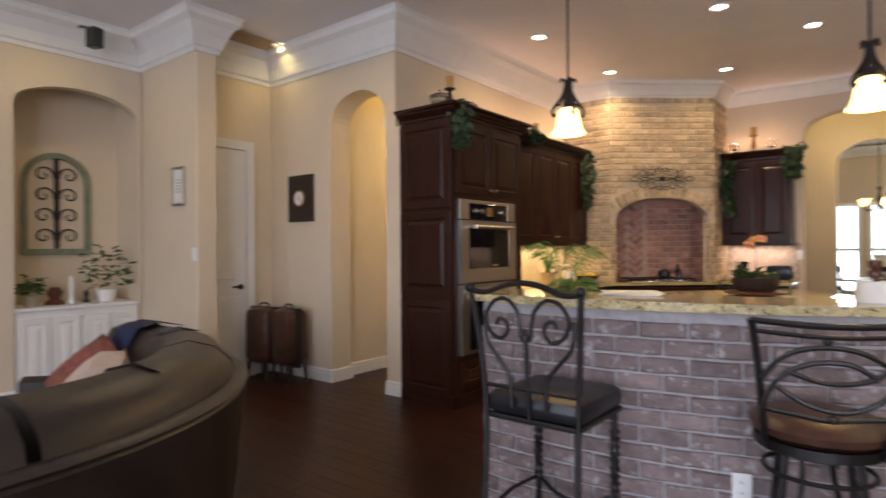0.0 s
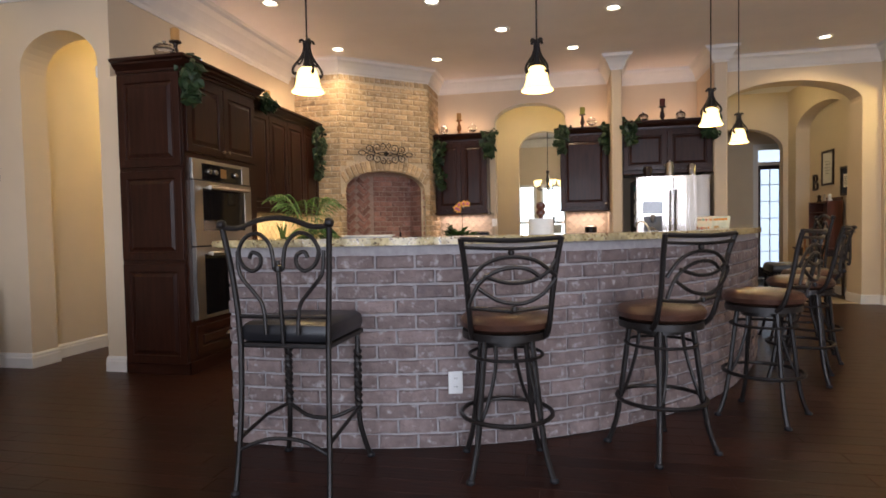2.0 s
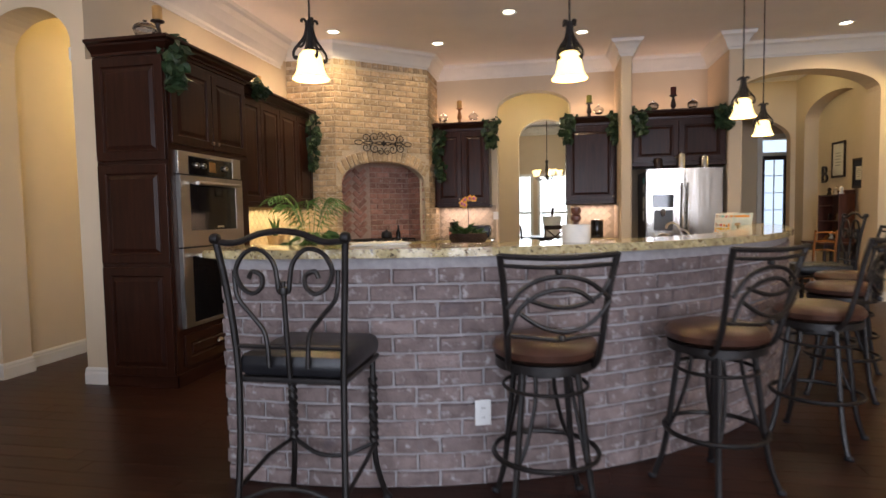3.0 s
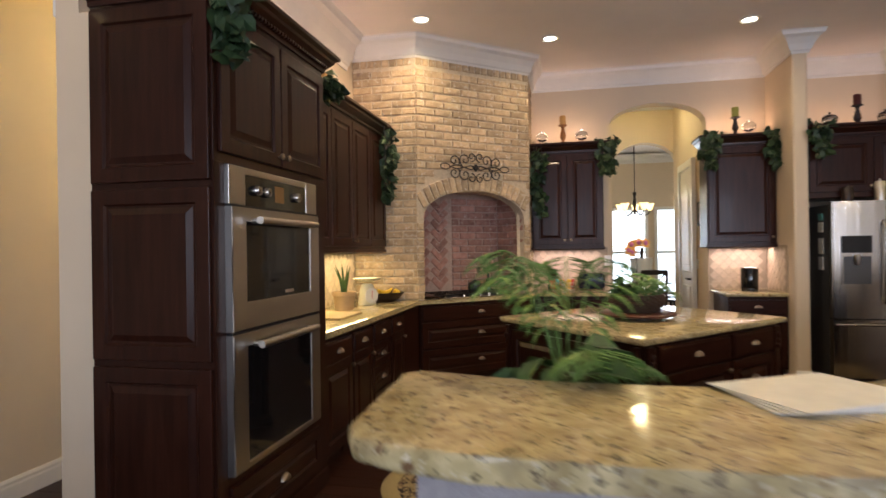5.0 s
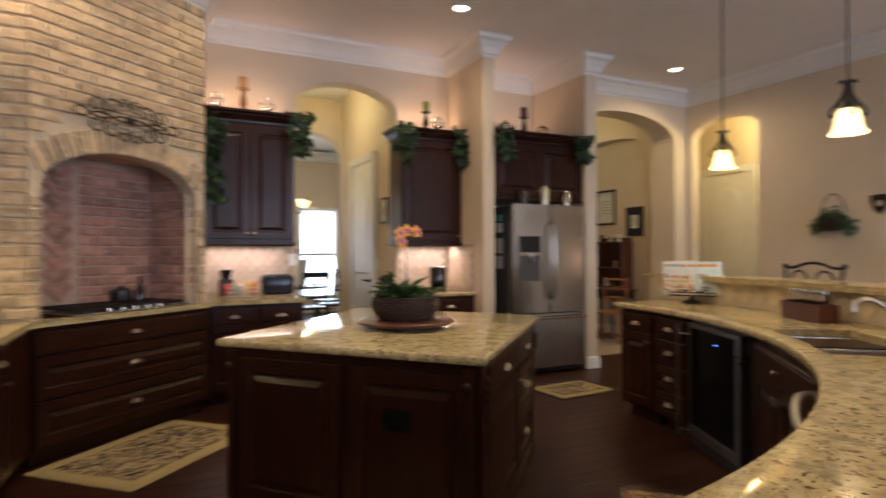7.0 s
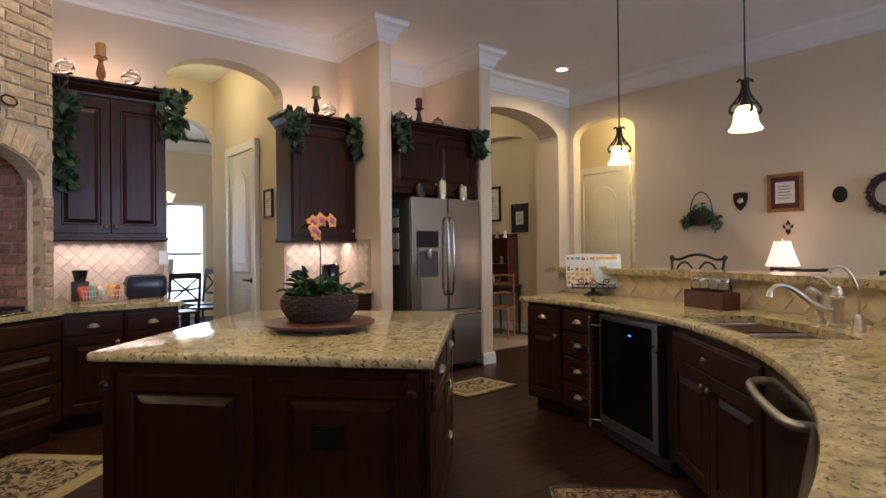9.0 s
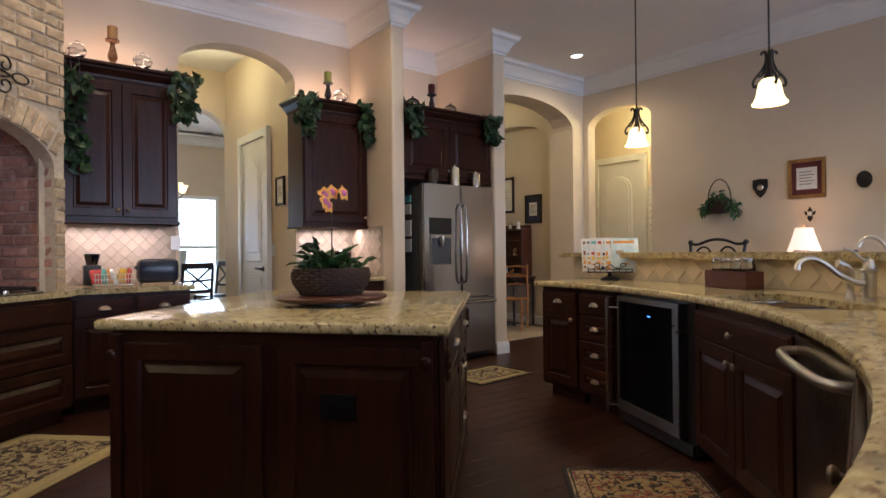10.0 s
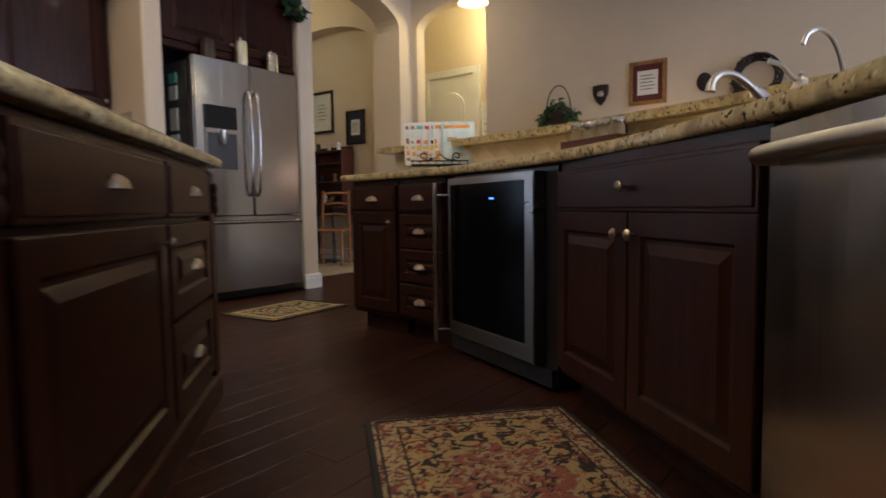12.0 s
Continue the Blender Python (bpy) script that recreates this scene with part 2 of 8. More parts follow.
def granite():
    m = mat("speckled_gold_granite", (0.50, 0.39, 0.175), 0.10, vary=0.25, scale=22, bump=0, second=(0.68, 0.57, 0.31))
    t = m.node_tree
    p = t.nodes["Principled BSDF"]
    base = p.inputs["Base Color"].links[0].from_socket
    tc = t.nodes["Texture Coordinate"]
    for sc, lo, hi, col, kind in ((75, 0.60, 0.66, (0.05, 0.035, 0.025), 0), (40, 0.59, 0.67, (0.20, 0.12, 0.06), 0), (70, 0.62, 0.70, (0.74, 0.68, 0.50), 0), (9, 0.56, 0.72, (0.30, 0.24, 0.14), 0)):
        no = t.nodes.new("ShaderNodeTexNoise")
        no.inputs["Scale"].default_value, no.inputs["Detail"].default_value = sc, 3
        t.links.new(tc.outputs["Object"], no.inputs[0])
        r = t.nodes.new("ShaderNodeMapRange")
        r.inputs[1].default_value, r.inputs[2].default_value = lo, hi
        t.links.new(no.outputs[0], r.inputs[0])
        mx = t.nodes.new("ShaderNodeMix")
        mx.data_type = "RGBA"
        t.links.new(r.outputs[0], mx.inputs[0])
        t.links.new(base, mx.inputs[6])
        mx.inputs[7].default_value = (*col, 1)
        base = mx.outputs[2]
    t.links.new(base, p.inputs["Base Color"])
    return m


GRANITE = granite()


def rug_mat(name, field, motif, accent, sc):
    """A woven field with curling motifs, from warped cell rings."""
    m = mat(name, field, 0.95, vary=0.15, scale=60, bump=0.6, bscale=350)
    t = m.node_tree
    p = t.nodes["Principled BSDF"]
    base = p.inputs["Base Color"].links[0].from_socket
    tc = t.nodes["Texture Coordinate"]
    for k, (col, lo, hi) in enumerate(((motif, 0.46, 0.50), (accent, 0.57, 0.61))):
        wv = t.nodes.new("ShaderNodeTexNoise")
        wv.inputs["Scale"].default_value, wv.inputs["Detail"].default_value, wv.inputs["Distortion"].default_value = sc * (1 + 0.4 * k), 2.5, 1.6
        t.links.new(tc.outputs["Object"], wv.inputs[0])
        r = t.nodes.new("ShaderNodeMapRange")
        r.inputs[1].default_value, r.inputs[2].default_value = (hi, lo) if k == 0 else (lo, hi)
        t.links.new(wv.outputs[0], r.inputs[0])
        mx = t.nodes.new("ShaderNodeMix")
        mx.data_type = "RGBA"
        t.links.new(r.outputs[0], mx.inputs[0])
        t.links.new(base, mx.inputs[6])
        mx.inputs[7].default_value = (*col, 1)
        base = mx.outputs[2]
    t.links.new(base, p.inputs["Base Color"])
    return m


RUGF = rug_mat("rug_scroll_field", (0.42, 0.33, 0.17), (0.035, 0.025, 0.02), (0.16, 0.09, 0.05), 16)
RUGG = mat("rug_gold_border", (0.44, 0.35, 0.16), 0.95, vary=0.12, scale=60, bump=0.6, bscale=350)
RUGK = mat("rug_black_edge", (0.02, 0.016, 0.014), 0.95, vary=0.2, bump=0.5, bscale=300)
RUGP = rug_mat("rug_floral_field", (0.42, 0.29, 0.12), (0.03, 0.022, 0.02), (0.28, 0.055, 0.03), 20)
RUGB = rug_mat("rug_floral_border", (0.40, 0.29, 0.15), (0.17, 0.045, 0.03), (0.06, 0.05, 0.035), 30)
RUGM = rug_mat("rug_medallion", (0.30, 0.10, 0.06), (0.42, 0.30, 0.16), (0.03, 0.022, 0.02), 24)
TILE = mat("tumbled_travertine_tile", (0.56, 0.46, 0.35), 0.5, vary=0.12, scale=9, bump=0.12, bscale=60, rand=0.10)


# ---- building tools ----
def bm_new():
    return bmesh.new()


def part(name, bm, material, parent=None, label="", smooth=False, m=None, kind="", category="", group=""):
    """Links a bmesh as one mesh object, under parent if there is one."""
    me = bpy.data.meshes.new(name)
    bmesh.ops.recalc_face_normals(bm, faces=bm.faces[:])
    bm.to_mesh(me)
    bm.free()
    if smooth:
        me.polygons.foreach_set("use_smooth", [True] * len(me.polygons))
        me.set_sharp_from_angle(angle=radians(42))
    for mm in material if isinstance(material, (list, tuple)) else [material]:
        me.materials.append(mm)
    ob = new(name, me)
    if parent is not None:
        ob.parent = parent
    if m is not None:
        ob.matrix_basis = m
    return tagged(ob, label, category, group, kind)


def thing(name, m, label, category, group=""):
    ob = new(name)
    ob.empty_display_size = 0.1
    ob.matrix_basis = m
    return tagged(ob, label, category, group)


def box(bm, lo, hi, m=None, bev=0.0):
    s = [b - a for a, b in zip(lo, hi)]
    c = [(a + b) / 2 for a, b in zip(lo, hi)]
    mm = Matrix.Translation(c) @ Matrix.Diagonal((*s, 1))
    r = bmesh.ops.create_cube(bm, size=1, matrix=mm)
    vs = r["verts"]
    if bev:
        es = list({e for v in vs for e in v.link_edges})
        out = bmesh.ops.bevel(bm, geom=es, offset=min(bev, min(s) * 0.45), segments=2, affect="EDGES", profile=0.5)
        vs = list({v for f in out["faces"] for v in f.verts} | {v for v in vs if v.is_valid})
    if m is not None:
        bmesh.ops.transform(bm, matrix=m, verts=vs)
    return bm


def lathe(bm, prof, m=None, seg=20, arc=1.0):
    """A turned shape from (radius, height) rows."""
    rings = []
    n = seg if arc >= 1 else seg + 1
    for r, z in prof:
        rings.append([bm.verts.new((m @ Vector((r * math.cos(2 * math.pi * arc * k / seg), r * math.sin(2 * math.pi * arc * k / seg), z))) if m is not None else (r * math.cos(2 * math.pi * arc * k / seg), r * math.sin(2 * math.pi * arc * k / seg), z)) for k in range(n)])
    for a, b in zip(rings, rings[1:]):
        for k in range(seg):
            j = (k + 1) % n
            bm.faces.new((a[k], a[j], b[j], b[k]))
    for ring, r in ((rings[0], prof[0][0]), (rings[-1], prof[-1][0])):
        if r > 1e-4 and arc >= 1:
            bm.faces.new(ring)
    return bm


def tube(bm, pts, r, seg=8, m=None, closed=False, taper=None, flat=1.0):
    """A round bar along points."""
    pts = [Vector(p) for p in pts]
    if not closed and 4 <= len(pts) <= 14:
        fine, tp = [], []
        for i in range(len(pts) - 1):
            p0, p1, p2, p3 = pts[max(i - 1, 0)], pts[i], pts[i + 1], pts[min(i + 2, len(pts) - 1)]
            for k in range(4):
                u = k / 4
                fine.append(0.5 * (2 * p1 + (p2 - p0) * u + (2 * p0 - 5 * p1 + 4 * p2 - p3) * u * u + (3 * p1 - p0 - 3 * p2 + p3) * u ** 3))
                if taper:
                    tp.append(taper[i] * (1 - u) + taper[i + 1] * u)
        pts, taper = fine + [pts[-1]], tp + [taper[-1]] if taper else None
    if m is not None:
        pts = [m @ p for p in pts]
    n = len(pts)
    rings = []
    up = None
    for i, p in enumerate(pts):
        a = pts[(i - 1) % n] if closed else pts[max(i - 1, 0)]
        b = pts[(i + 1) % n] if closed else pts[min(i + 1, n - 1)]
        d = (b - a).normalized()
        if up is None:
            up = d.orthogonal().normalized()
        up = (up - up.dot(d) * d)
        up = up.normalized() if up.length > 1e-6 else d.orthogonal().normalized()
        side = d.cross(up)
        rr = r * (taper[i] if taper else 1)
        rings.append([bm.verts.new(p + rr * (math.cos(2 * math.pi * k / seg) * up + flat * math.sin(2 * math.pi * k / seg) * side)) for k in range(seg)])
    for i in range(n if closed else n - 1):
        a, b = rings[i], rings[(i + 1) % n]
        for k in range(seg):
            bm.faces.new((a[k], a[(k + 1) % seg], b[(k + 1) % seg], b[k]))
    if not closed:
        bm.faces.new(rings[0])
        bm.faces.new(rings[-1])
    return bm


def prism(bm, poly, z0, z1, m=None, bev=0.0):
    """An upright block over a plan outline."""
    lo = [bm.verts.new((x, y, z0)) for x, y in poly]
    hi = [bm.verts.new((x, y, z1)) for x, y in poly]
    fs = [bm.faces.new(lo), bm.faces.new(hi)]
    n = len(poly)
    for k in range(n):
        fs.append(bm.faces.new((lo[k], lo[(k + 1) % n], hi[(k + 1) % n], hi[k])))
    vs = lo + hi
    if bev:
        es = [e for e in fs[1].edges] + [e for e in fs[0].edges]
        out = bmesh.ops.bevel(bm, geom=es, offset=bev, segments=3, affect="EDGES", profile=0.5)
        vs = list({v for f in out["faces"] for v in f.verts} | {v for v in vs if v.is_valid} | {v for v in bm.verts})
    if m is not None:
        bmesh.ops.transform(bm, matrix=m, verts=vs)
    return bm


def sweep(bm, path, prof, closed=False, z=0.0):
    """A moulding: prof rows (out, up) carried along a plan path, out being to the right of the way walked."""
    n = len(path)
    P = [Vector((x, y)) for x, y in path]
    rows = []
    for i in range(n):
        a = P[i] - P[i - 1] if i or closed else P[1] - P[0]
        b = P[(i + 1) % n] - P[i] if i < n - 1 or closed else P[-1] - P[-2]
        a, b = a.normalized(), b.normalized()
        na, nb = Vector((a.y, -a.x)), Vector((b.y, -b.x))
        mi = na + nb
        mi = mi / max(mi.dot(na), 0.2)
        rows.append([bm.verts.new((P[i].x + o * mi.x, P[i].y + o * mi.y, z + u)) for o, u in prof])
    for i in range(n if closed else n - 1):
        a, b = rows[i], rows[(i + 1) % n]
        for k in range(len(prof) - 1):
            bm.faces.new((a[k], b[k], b[k + 1], a[k + 1]))
    if not closed:
        bm.faces.new(rows[0])
        bm.faces.new(rows[-1])
    return bm


def arched_wall(bm, length, height, openings, thick, m, base=0.0):
    """A wall along local x, face at y = 0, with openings (x0, x1, spring, top) that have elliptic heads; spring = top gives a square head."""
    cols = [0.0]
    heads = {}
    for x0, x1, sp, tp in openings:
        k = 18 if tp > sp else 1
        for i in range(k + 1):
            x = x0 + (x1 - x0) * (0.5 - 0.5 * math.cos(math.pi * i / k) if k > 1 else i)
            cols.append(x)
            u = (x - (x0 + x1) / 2) / ((x1 - x0) / 2)
            heads[len(cols) - 1] = sp + (tp - sp) * math.sqrt(max(0, 1 - u * u))
    cols.append(length)

    def v(x, y, z):
        return bm.verts.new(m @ Vector((x, y, z)))

    def quad(a, b, c, d):
        bm.faces.new((v(*a), v(*b), v(*c), v(*d)))

    for i in range(len(cols) - 1):
        x0, x1 = cols[i], cols[i + 1]
        if x1 - x0 < 1e-5:
            continue
        over = i in heads and i + 1 in heads and any(o[0] - 1e-6 <= x0 and x1 <= o[1] + 1e-6 for o in openings)
        z0, z1 = (heads[i], heads[i + 1]) if over else (base, base)
        for y in (0, thick):
            quad((x0, y, z0), (x1, y, z1), (x1, y, height), (x0, y, height))
        quad((x0, 0, z0), (x1, 0, z1), (x1, thick, z1), (x0, thick, z0))
        quad((x0, 0, height), (x1, 0, height), (x1, thick, height), (x0, thick, height))
    for x0, x1, sp, tp in openings:
        for x in (x0, x1):
            quad((x, 0, base), (x, thick, base), (x, thick, sp), (x, 0, sp))
    for x in (0, length):
        quad((x, 0, base), (x, thick, base), (x, thick, height), (x, 0, height))
    bmesh.ops.remove_doubles(bm, verts=bm.verts[:], dist=1e-4)
    return bm


def wall(name, m, length, openings=(), thick=0.15, height=CEIL, label="beige painted plaster wall", base=0.0):
    return part(name, arched_wall(bm_new(), length, height, openings, thick, m, base), PAINT, None, label, kind="structure", category="wall")


def block(name, lo, hi, material=PAINT, label="beige painted plaster wall", bev=0.0, category="wall"):
    return part(name, box(bm_new(), lo, hi, bev=bev), material, None, label, kind="structure", category=category)


# ---- the shell ----
XL, YH, YB, XR = -3.72, 4.13, 9.10, 4.11
part("ceiling", box(bm_new(), (-8, -4.4, CEIL), (6.5, 17, CEIL + 0.15)), CEILP, None, "pale painted ceiling", kind="structure", category="ceiling")
part("floor_base", box(bm_new(), (-8, -4.4, -0.2), (6.5, 17, -0.012)), RUGK, None, "dark underlay below the wooden planks", kind="structure", category="floor")

# niche wall, the stub with the small picture, and the recess with the door
XN, YS, XS, XD = -6.15, 2.98, -5.08, -5.60
wall("wall_niche", pose(XN, -4.25, 0, 0, 0, 90), YS + 4.25, [(1.90 + 4.25, 2.95 + 4.25, 2.64, 2.85)], 0.12)
block("wall_niche_back", (XN - 0.62, 1.7, 0), (XN - 0.5, 3.1, CEIL))
block("wall_niche_side", (XN - 0.5, 1.78, 0), (XN - 0.12, 1.9, CEIL))
block("wall_niche_side_far", (XN - 0.5, 2.95, 0), (XN - 0.12, 3.07, CEIL))
block("wall_stub", (XN, YS, 0), (XS, YS + 0.2, CEIL), bev=0.015)
block("wall_hall_door", (XD - 0.15, YS + 0.2, 0), (XD, YH, CEIL))
# arched wall beside the oven tower, with the passage behind it
wall("wall_arch_passage", pose(XN, YH, 0), XL - XN, [(-4.61 - XN, -3.84 - XN, 2.56, 2.86)], 0.26)
block("wall_passage_left", (-4.83, YH + 0.26, 0), (-4.71, 7.2, CEIL))
block("wall_passage_end", (-4.71, 7.1, 0), (-3.86, 7.2, CEIL))
block("wall_kitchen_left", (-3.86, YH + 0.26, 0), (XL, YB + 0.15, CEIL))
# back wall with its arch, the fin, the refrigerator recess and the pier
wall("wall_back", pose(XL, YB, 0), 0.57 - XL, [(-1.13 - XL, -0.05 - XL, 2.80, 3.06)], 0.22)
block("wall_fin", (0.57, 8.30, 0), (0.71, 9.42, CEIL), bev=0.02)
block("wall_recess_back", (0.71, 9.30, 0), (1.88, 9.42, CEIL))
block("wall_pier", (1.88, 8.30, 0), (2.05, 9.42, CEIL), bev=0.02)
YA = 8.86
wall("wall_arch_hall", pose(2.05, YA, 0), XR + 0.15 - 2.05, [(0.06, 3.88 - 2.05, 2.78, 3.09)], 0.34)
wall("wall_right", pose(XR, YA, 0, 0, 0, -90), YA + 4.25, [(YA - 8.78, YA - 7.81, 2.80, 3.02)], 0.15)
# rear wall of the living room with two large windows
wall("wall_rear", pose(XR + 0.15, -4.1, 0, 0, 0, 180), XR + 0.15 + 6.3, [(0.8, 2.6, 2.7, 2.7), (3.3, 8.0, 2.7, 2.7)], 0.15)
# hall behind the back arch
block("wall_hall_right", (-0.02, YB + 0.22, 0), (0.10, 11.35, CEIL))
block("wall_hall_left", (-1.75, YB + 0.22, 0), (-1.63, 11.35, CEIL))
wall("wall_hall_arch", pose(-1.63, 11.35, 0), 1.73, [(0.70, 1.66, 2.62, 2.98)], 0.2)
# dining room
block("wall_dining_left", (-3.4, 11.55, 0), (-3.28, 16.0, CEIL))
block("wall_dining_right", (1.7, 11.55, 0), (1.82, 16.0, CEIL))
block("wall_dining_front_left", (-3.28, 11.35, 0), (-1.75, 11.55, CEIL))
block("wall_dining_front_right", (0.10, 11.35, 0), (1.7, 11.55, CEIL))
wall("wall_dining_end", pose(-3.4, 15.6, 0), 5.22, [(1.75, 2.55, 2.2, 2.2), (2.78, 3.5, 2.2, 2.2), (3.75, 4.5, 2.2, 2.2)], 0.15, base=0.35)
block("wall_dining_end_sill", (-3.4, 15.6, 0), (1.82, 15.75, 0.35))
# hall behind the wide arch, with its arched recess for the pictures
XC = 3.88
block("wall_corridor_left", (1.93, 9.42, 0), (2.05, 13.0, CEIL))
wall("wall_recess_front", pose(XC, 11.5, 0, 0, 0, -90), 11.5 - (YA + 0.34), [(11.5 - 11.15, 11.5 - 9.28, 2.70, 3.02)], 0.22)
block("wall_recess_rear", (XC + 0.22, YA + 0.34, 0), (XC + 0.34, 11.5, CEIL))
block("wall_foyer_right", (4.75, 11.5, 0), (4.87, 13.04, CEIL))
block("wall_foyer_front", (XC, 11.5, 0), (4.75, 11.68, CEIL))
wall("wall_corridor_cross", pose(2.05, 11.5, 0), XC - 2.05, [(0.35, 1.75, 2.45, 2.85)], 0.18)
wall("wall_corridor_end", pose(2.05, 12.9, 0), 2.7, [(1.74, 2.24, 2.62, 2.62)], 0.14)
# passage behind the arch in the right wall
block("wall_side_hall", (4.95, 6.6, 0), (5.07, 9.75, CEIL))
block("wall_side_hall_far", (XR + 0.15, 9.6, 0), (4.95, 9.75, CEIL))
block("wall_side_hall_near", (XR + 0.15, 6.6, 0), (4.95, 6.75, CEIL))
# ground outside, and what is seen through the windows
part("ground", box(bm_new(), (-60, -60, -0.5), (60, 60, -0.25)), LEAF, None, "garden lawn outside the house", kind="structure", category="ground")
part("backdrop", box(bm_new(), (-6, 17.6, -0.2), (5, 17.7, 3.4)), DAY, None, "bright daylight outside the dining windows", kind="structure", category="backdrop")
# added emissive sheet, dimmer and bluer than the dining one, behind the door glass
part("backdrop", box(bm_new(), (2.6, 13.9, 0), (5.4, 14.0, 3.0)), DAYDIM, None, "dim bluish glowing backdrop outside the entry door", kind="structure", category="backdrop")

CROWNP = [(0.0, 0.0), (0.012, 0.0), (0.016, 0.018), (0.03, 0.026), (0.05, 0.07), (0.085, 0.115), (0.12, 0.135), (0.125, 0.155), (0.14, 0.168), (0.0, 0.168)]
HOOD = [(XL, 7.47), (-3.07, 7.47), (-2.03, 8.37), (-2.03, YB)]
crown = [(XN, -4.1), (XN, YS), (XS, YS), (XS, YS + 0.2), (XD, YS + 0.2), (XD, YH), (XL, YH), (XL, 7.47), (-3.07, 7.47), (-2.03, 8.37), (-2.03, YB), (0.57, YB), (0.57, 8.30), (0.71, 8.30), (0.71, 9.30), (1.88, 9.30), (1.88, 8.30), (2.05, 8.30), (2.05, YA), (XR, YA), (XR, -4.1)]
part("trim_crown_hall", sweep(bm_new(), crown[:7] + [(XL, 7.30)], [(o * 1.35, u * 2.01) for o, u in CROWNP], z=CEIL - 0.339), TRIM, None, "deep white stepped crown moulding below the ceiling", kind="structure", category="crown moulding")
part("trim_crown", sweep(bm_new(), [(XL, 7.30)] + crown[7:], [(o, u * 1.214) for o, u in CROWNP], z=CROWN), TRIM, None, "white stepped crown moulding below the ceiling", kind="structure", category="crown moulding")
part("trim_crown_dining", sweep(bm_new(), [(-3.28, 11.55), (-3.28, 15.6), (1.7, 15.6), (1.7, 11.55)], [(a * 1.6, b * 1.1 - 0.02) for a, b in CROWNP], z=CROWN), TRIM, None, "white crown moulding of the dining room", kind="structure", category="crown moulding")
BASEP = [(0.0, 0.0), (0.016, 0.0), (0.016, 0.085), (0.012, 0.098), (0.013, 0.112), (0.005, 0.128), (0.0, 0.13)]
for run in ([(XN, -4.1), (XN, 1.9)], [(XN, 2.95), (XN, YS), (XS, YS), (XS, YS + 0.2), (XD, YS + 0.2), (XD, YH), (-4.61, YH), (-4.61, YH + 0.26), (-4.71, YH + 0.26), (-4.71, 7.1), (-3.86, 7.1), (-3.86, YH + 0.26), (-3.84, YH + 0.26), (-3.84, YH), (-3.637, YH)],
            [(0.71, 8.30), (0.57, 8.30)][::-1], [(1.88, 8.30), (2.05, 8.30), (2.05, YA), (2.11, YA), (2.11, YA + 0.34), (2.05, YA + 0.34), (2.05, 11.5)], [(XC, 9.28), (XC, YA + 0.34), (XC, YA), (XR, YA), (XR, 8.78), (XR + 0.15, 8.78)], [(XR + 0.15, 7.81), (XR, 7.81), (XR, -4.1)],
            [(-1.63, 11.35), (-1.63, YB + 0.22), (-1.13, YB + 0.22), (-1.13, YB), (-1.2, YB)][::-1], [(-0.02, 9.6), (-0.02, YB + 0.22), (-0.05, YB + 0.22), (-0.05, YB)], [(XC + 0.22, 11.15), (XC + 0.22, 9.28)]):
    part("baseboard", sweep(bm_new(), run, BASEP), TRIM, None, "white moulded baseboard along the wall", kind="structure", category="baseboard")


# ---- cabinets ----
def panel_door(name, w, h, parent, m, knob=None, pull=None, arch=False, material=WOOD):
    """A raised-panel cabinet front; local x its width, -y its face."""
    bm = bm_new()
    f = min(0.062, w * 0.22, h * 0.28)
    box(bm, (0, -0.02, 0), (w, 0, h), bev=0.004)
    # sunk field with a raised middle
    x0, x1, z0, z1 = f, w - f, f, h - f
    if h < 0.165:
        # a plain drawer front with a raised slab and an eased edge
        box(bm, (0.012, -0.0255, 0.012), (w - 0.012, -0.019, h - 0.012), bev=0.005)
    elif x1 - x0 > 0.03 and z1 - z0 > 0.03:
        steps = [(0.0, -0.0207), (0.008, -0.011), (0.018, -0.011), (0.045 if min(x1 - x0, z1 - z0) > 0.12 else 0.028, -0.0215)]
        loops = []
        for d, y in steps:
            loops.append([bm.verts.new(p) for p in ((x0 + d, y, z0 + d), (x1 - d, y, z0 + d), (x1 - d, y, z1 - d), (x0 + d, y, z1 - d))])
        for a, b in zip(loops, loops[1:]):
            for k in range(4):
                bm.faces.new((a[k], a[(k + 1) % 4], b[(k + 1) % 4], b[k]))
        bm.faces.new(loops[-1])
        # cut the slab's face away behind the sunk field
        for fc in list(bm.faces):
            c = fc.calc_center_median()
            if abs(c.y + 0.02) < 1e-4 and abs(c.x - w / 2) < 0.01 and abs(c.z - h / 2) < 0.01 and fc.calc_area() > 0.3 * w * h:
                vs = fc.verts[:]
                bm.faces.remove(fc)
                lo = sorted(vs, key=lambda v: (v.co.z > h / 2, v.co.x if v.co.z < h / 2 else -v.co.x))
                if len(lo) == 4:
                    for k in range(4):
                        bm.faces.new((lo[k], lo[(k + 1) % 4], loops[0][(k + 1) % 4], loops[0][k]))
                break
    d = part(name, bm, material, parent, m=m)
    if knob:
        kb = bm_new()
        lathe(kb, [(0.005, 0), (0.006, 0.012), (0.015, 0.018), (0.017, 0.024), (0.012, 0.030), (0.0, 0.032)], pose(knob[0], -0.0255 if h < 0.165 else -0.02, knob[1], 90), 12)
        part("knob", kb, PEWTER, d, "antique pewter knob", smooth=True)
    if pull:
        kb = cup_shell(pose(pull[0], -0.0255 if h < 0.165 else -0.0215, pull[1]))
        part("cup_pull", kb, PEWTER, d, "antique pewter cup pull", smooth=True)
    return d


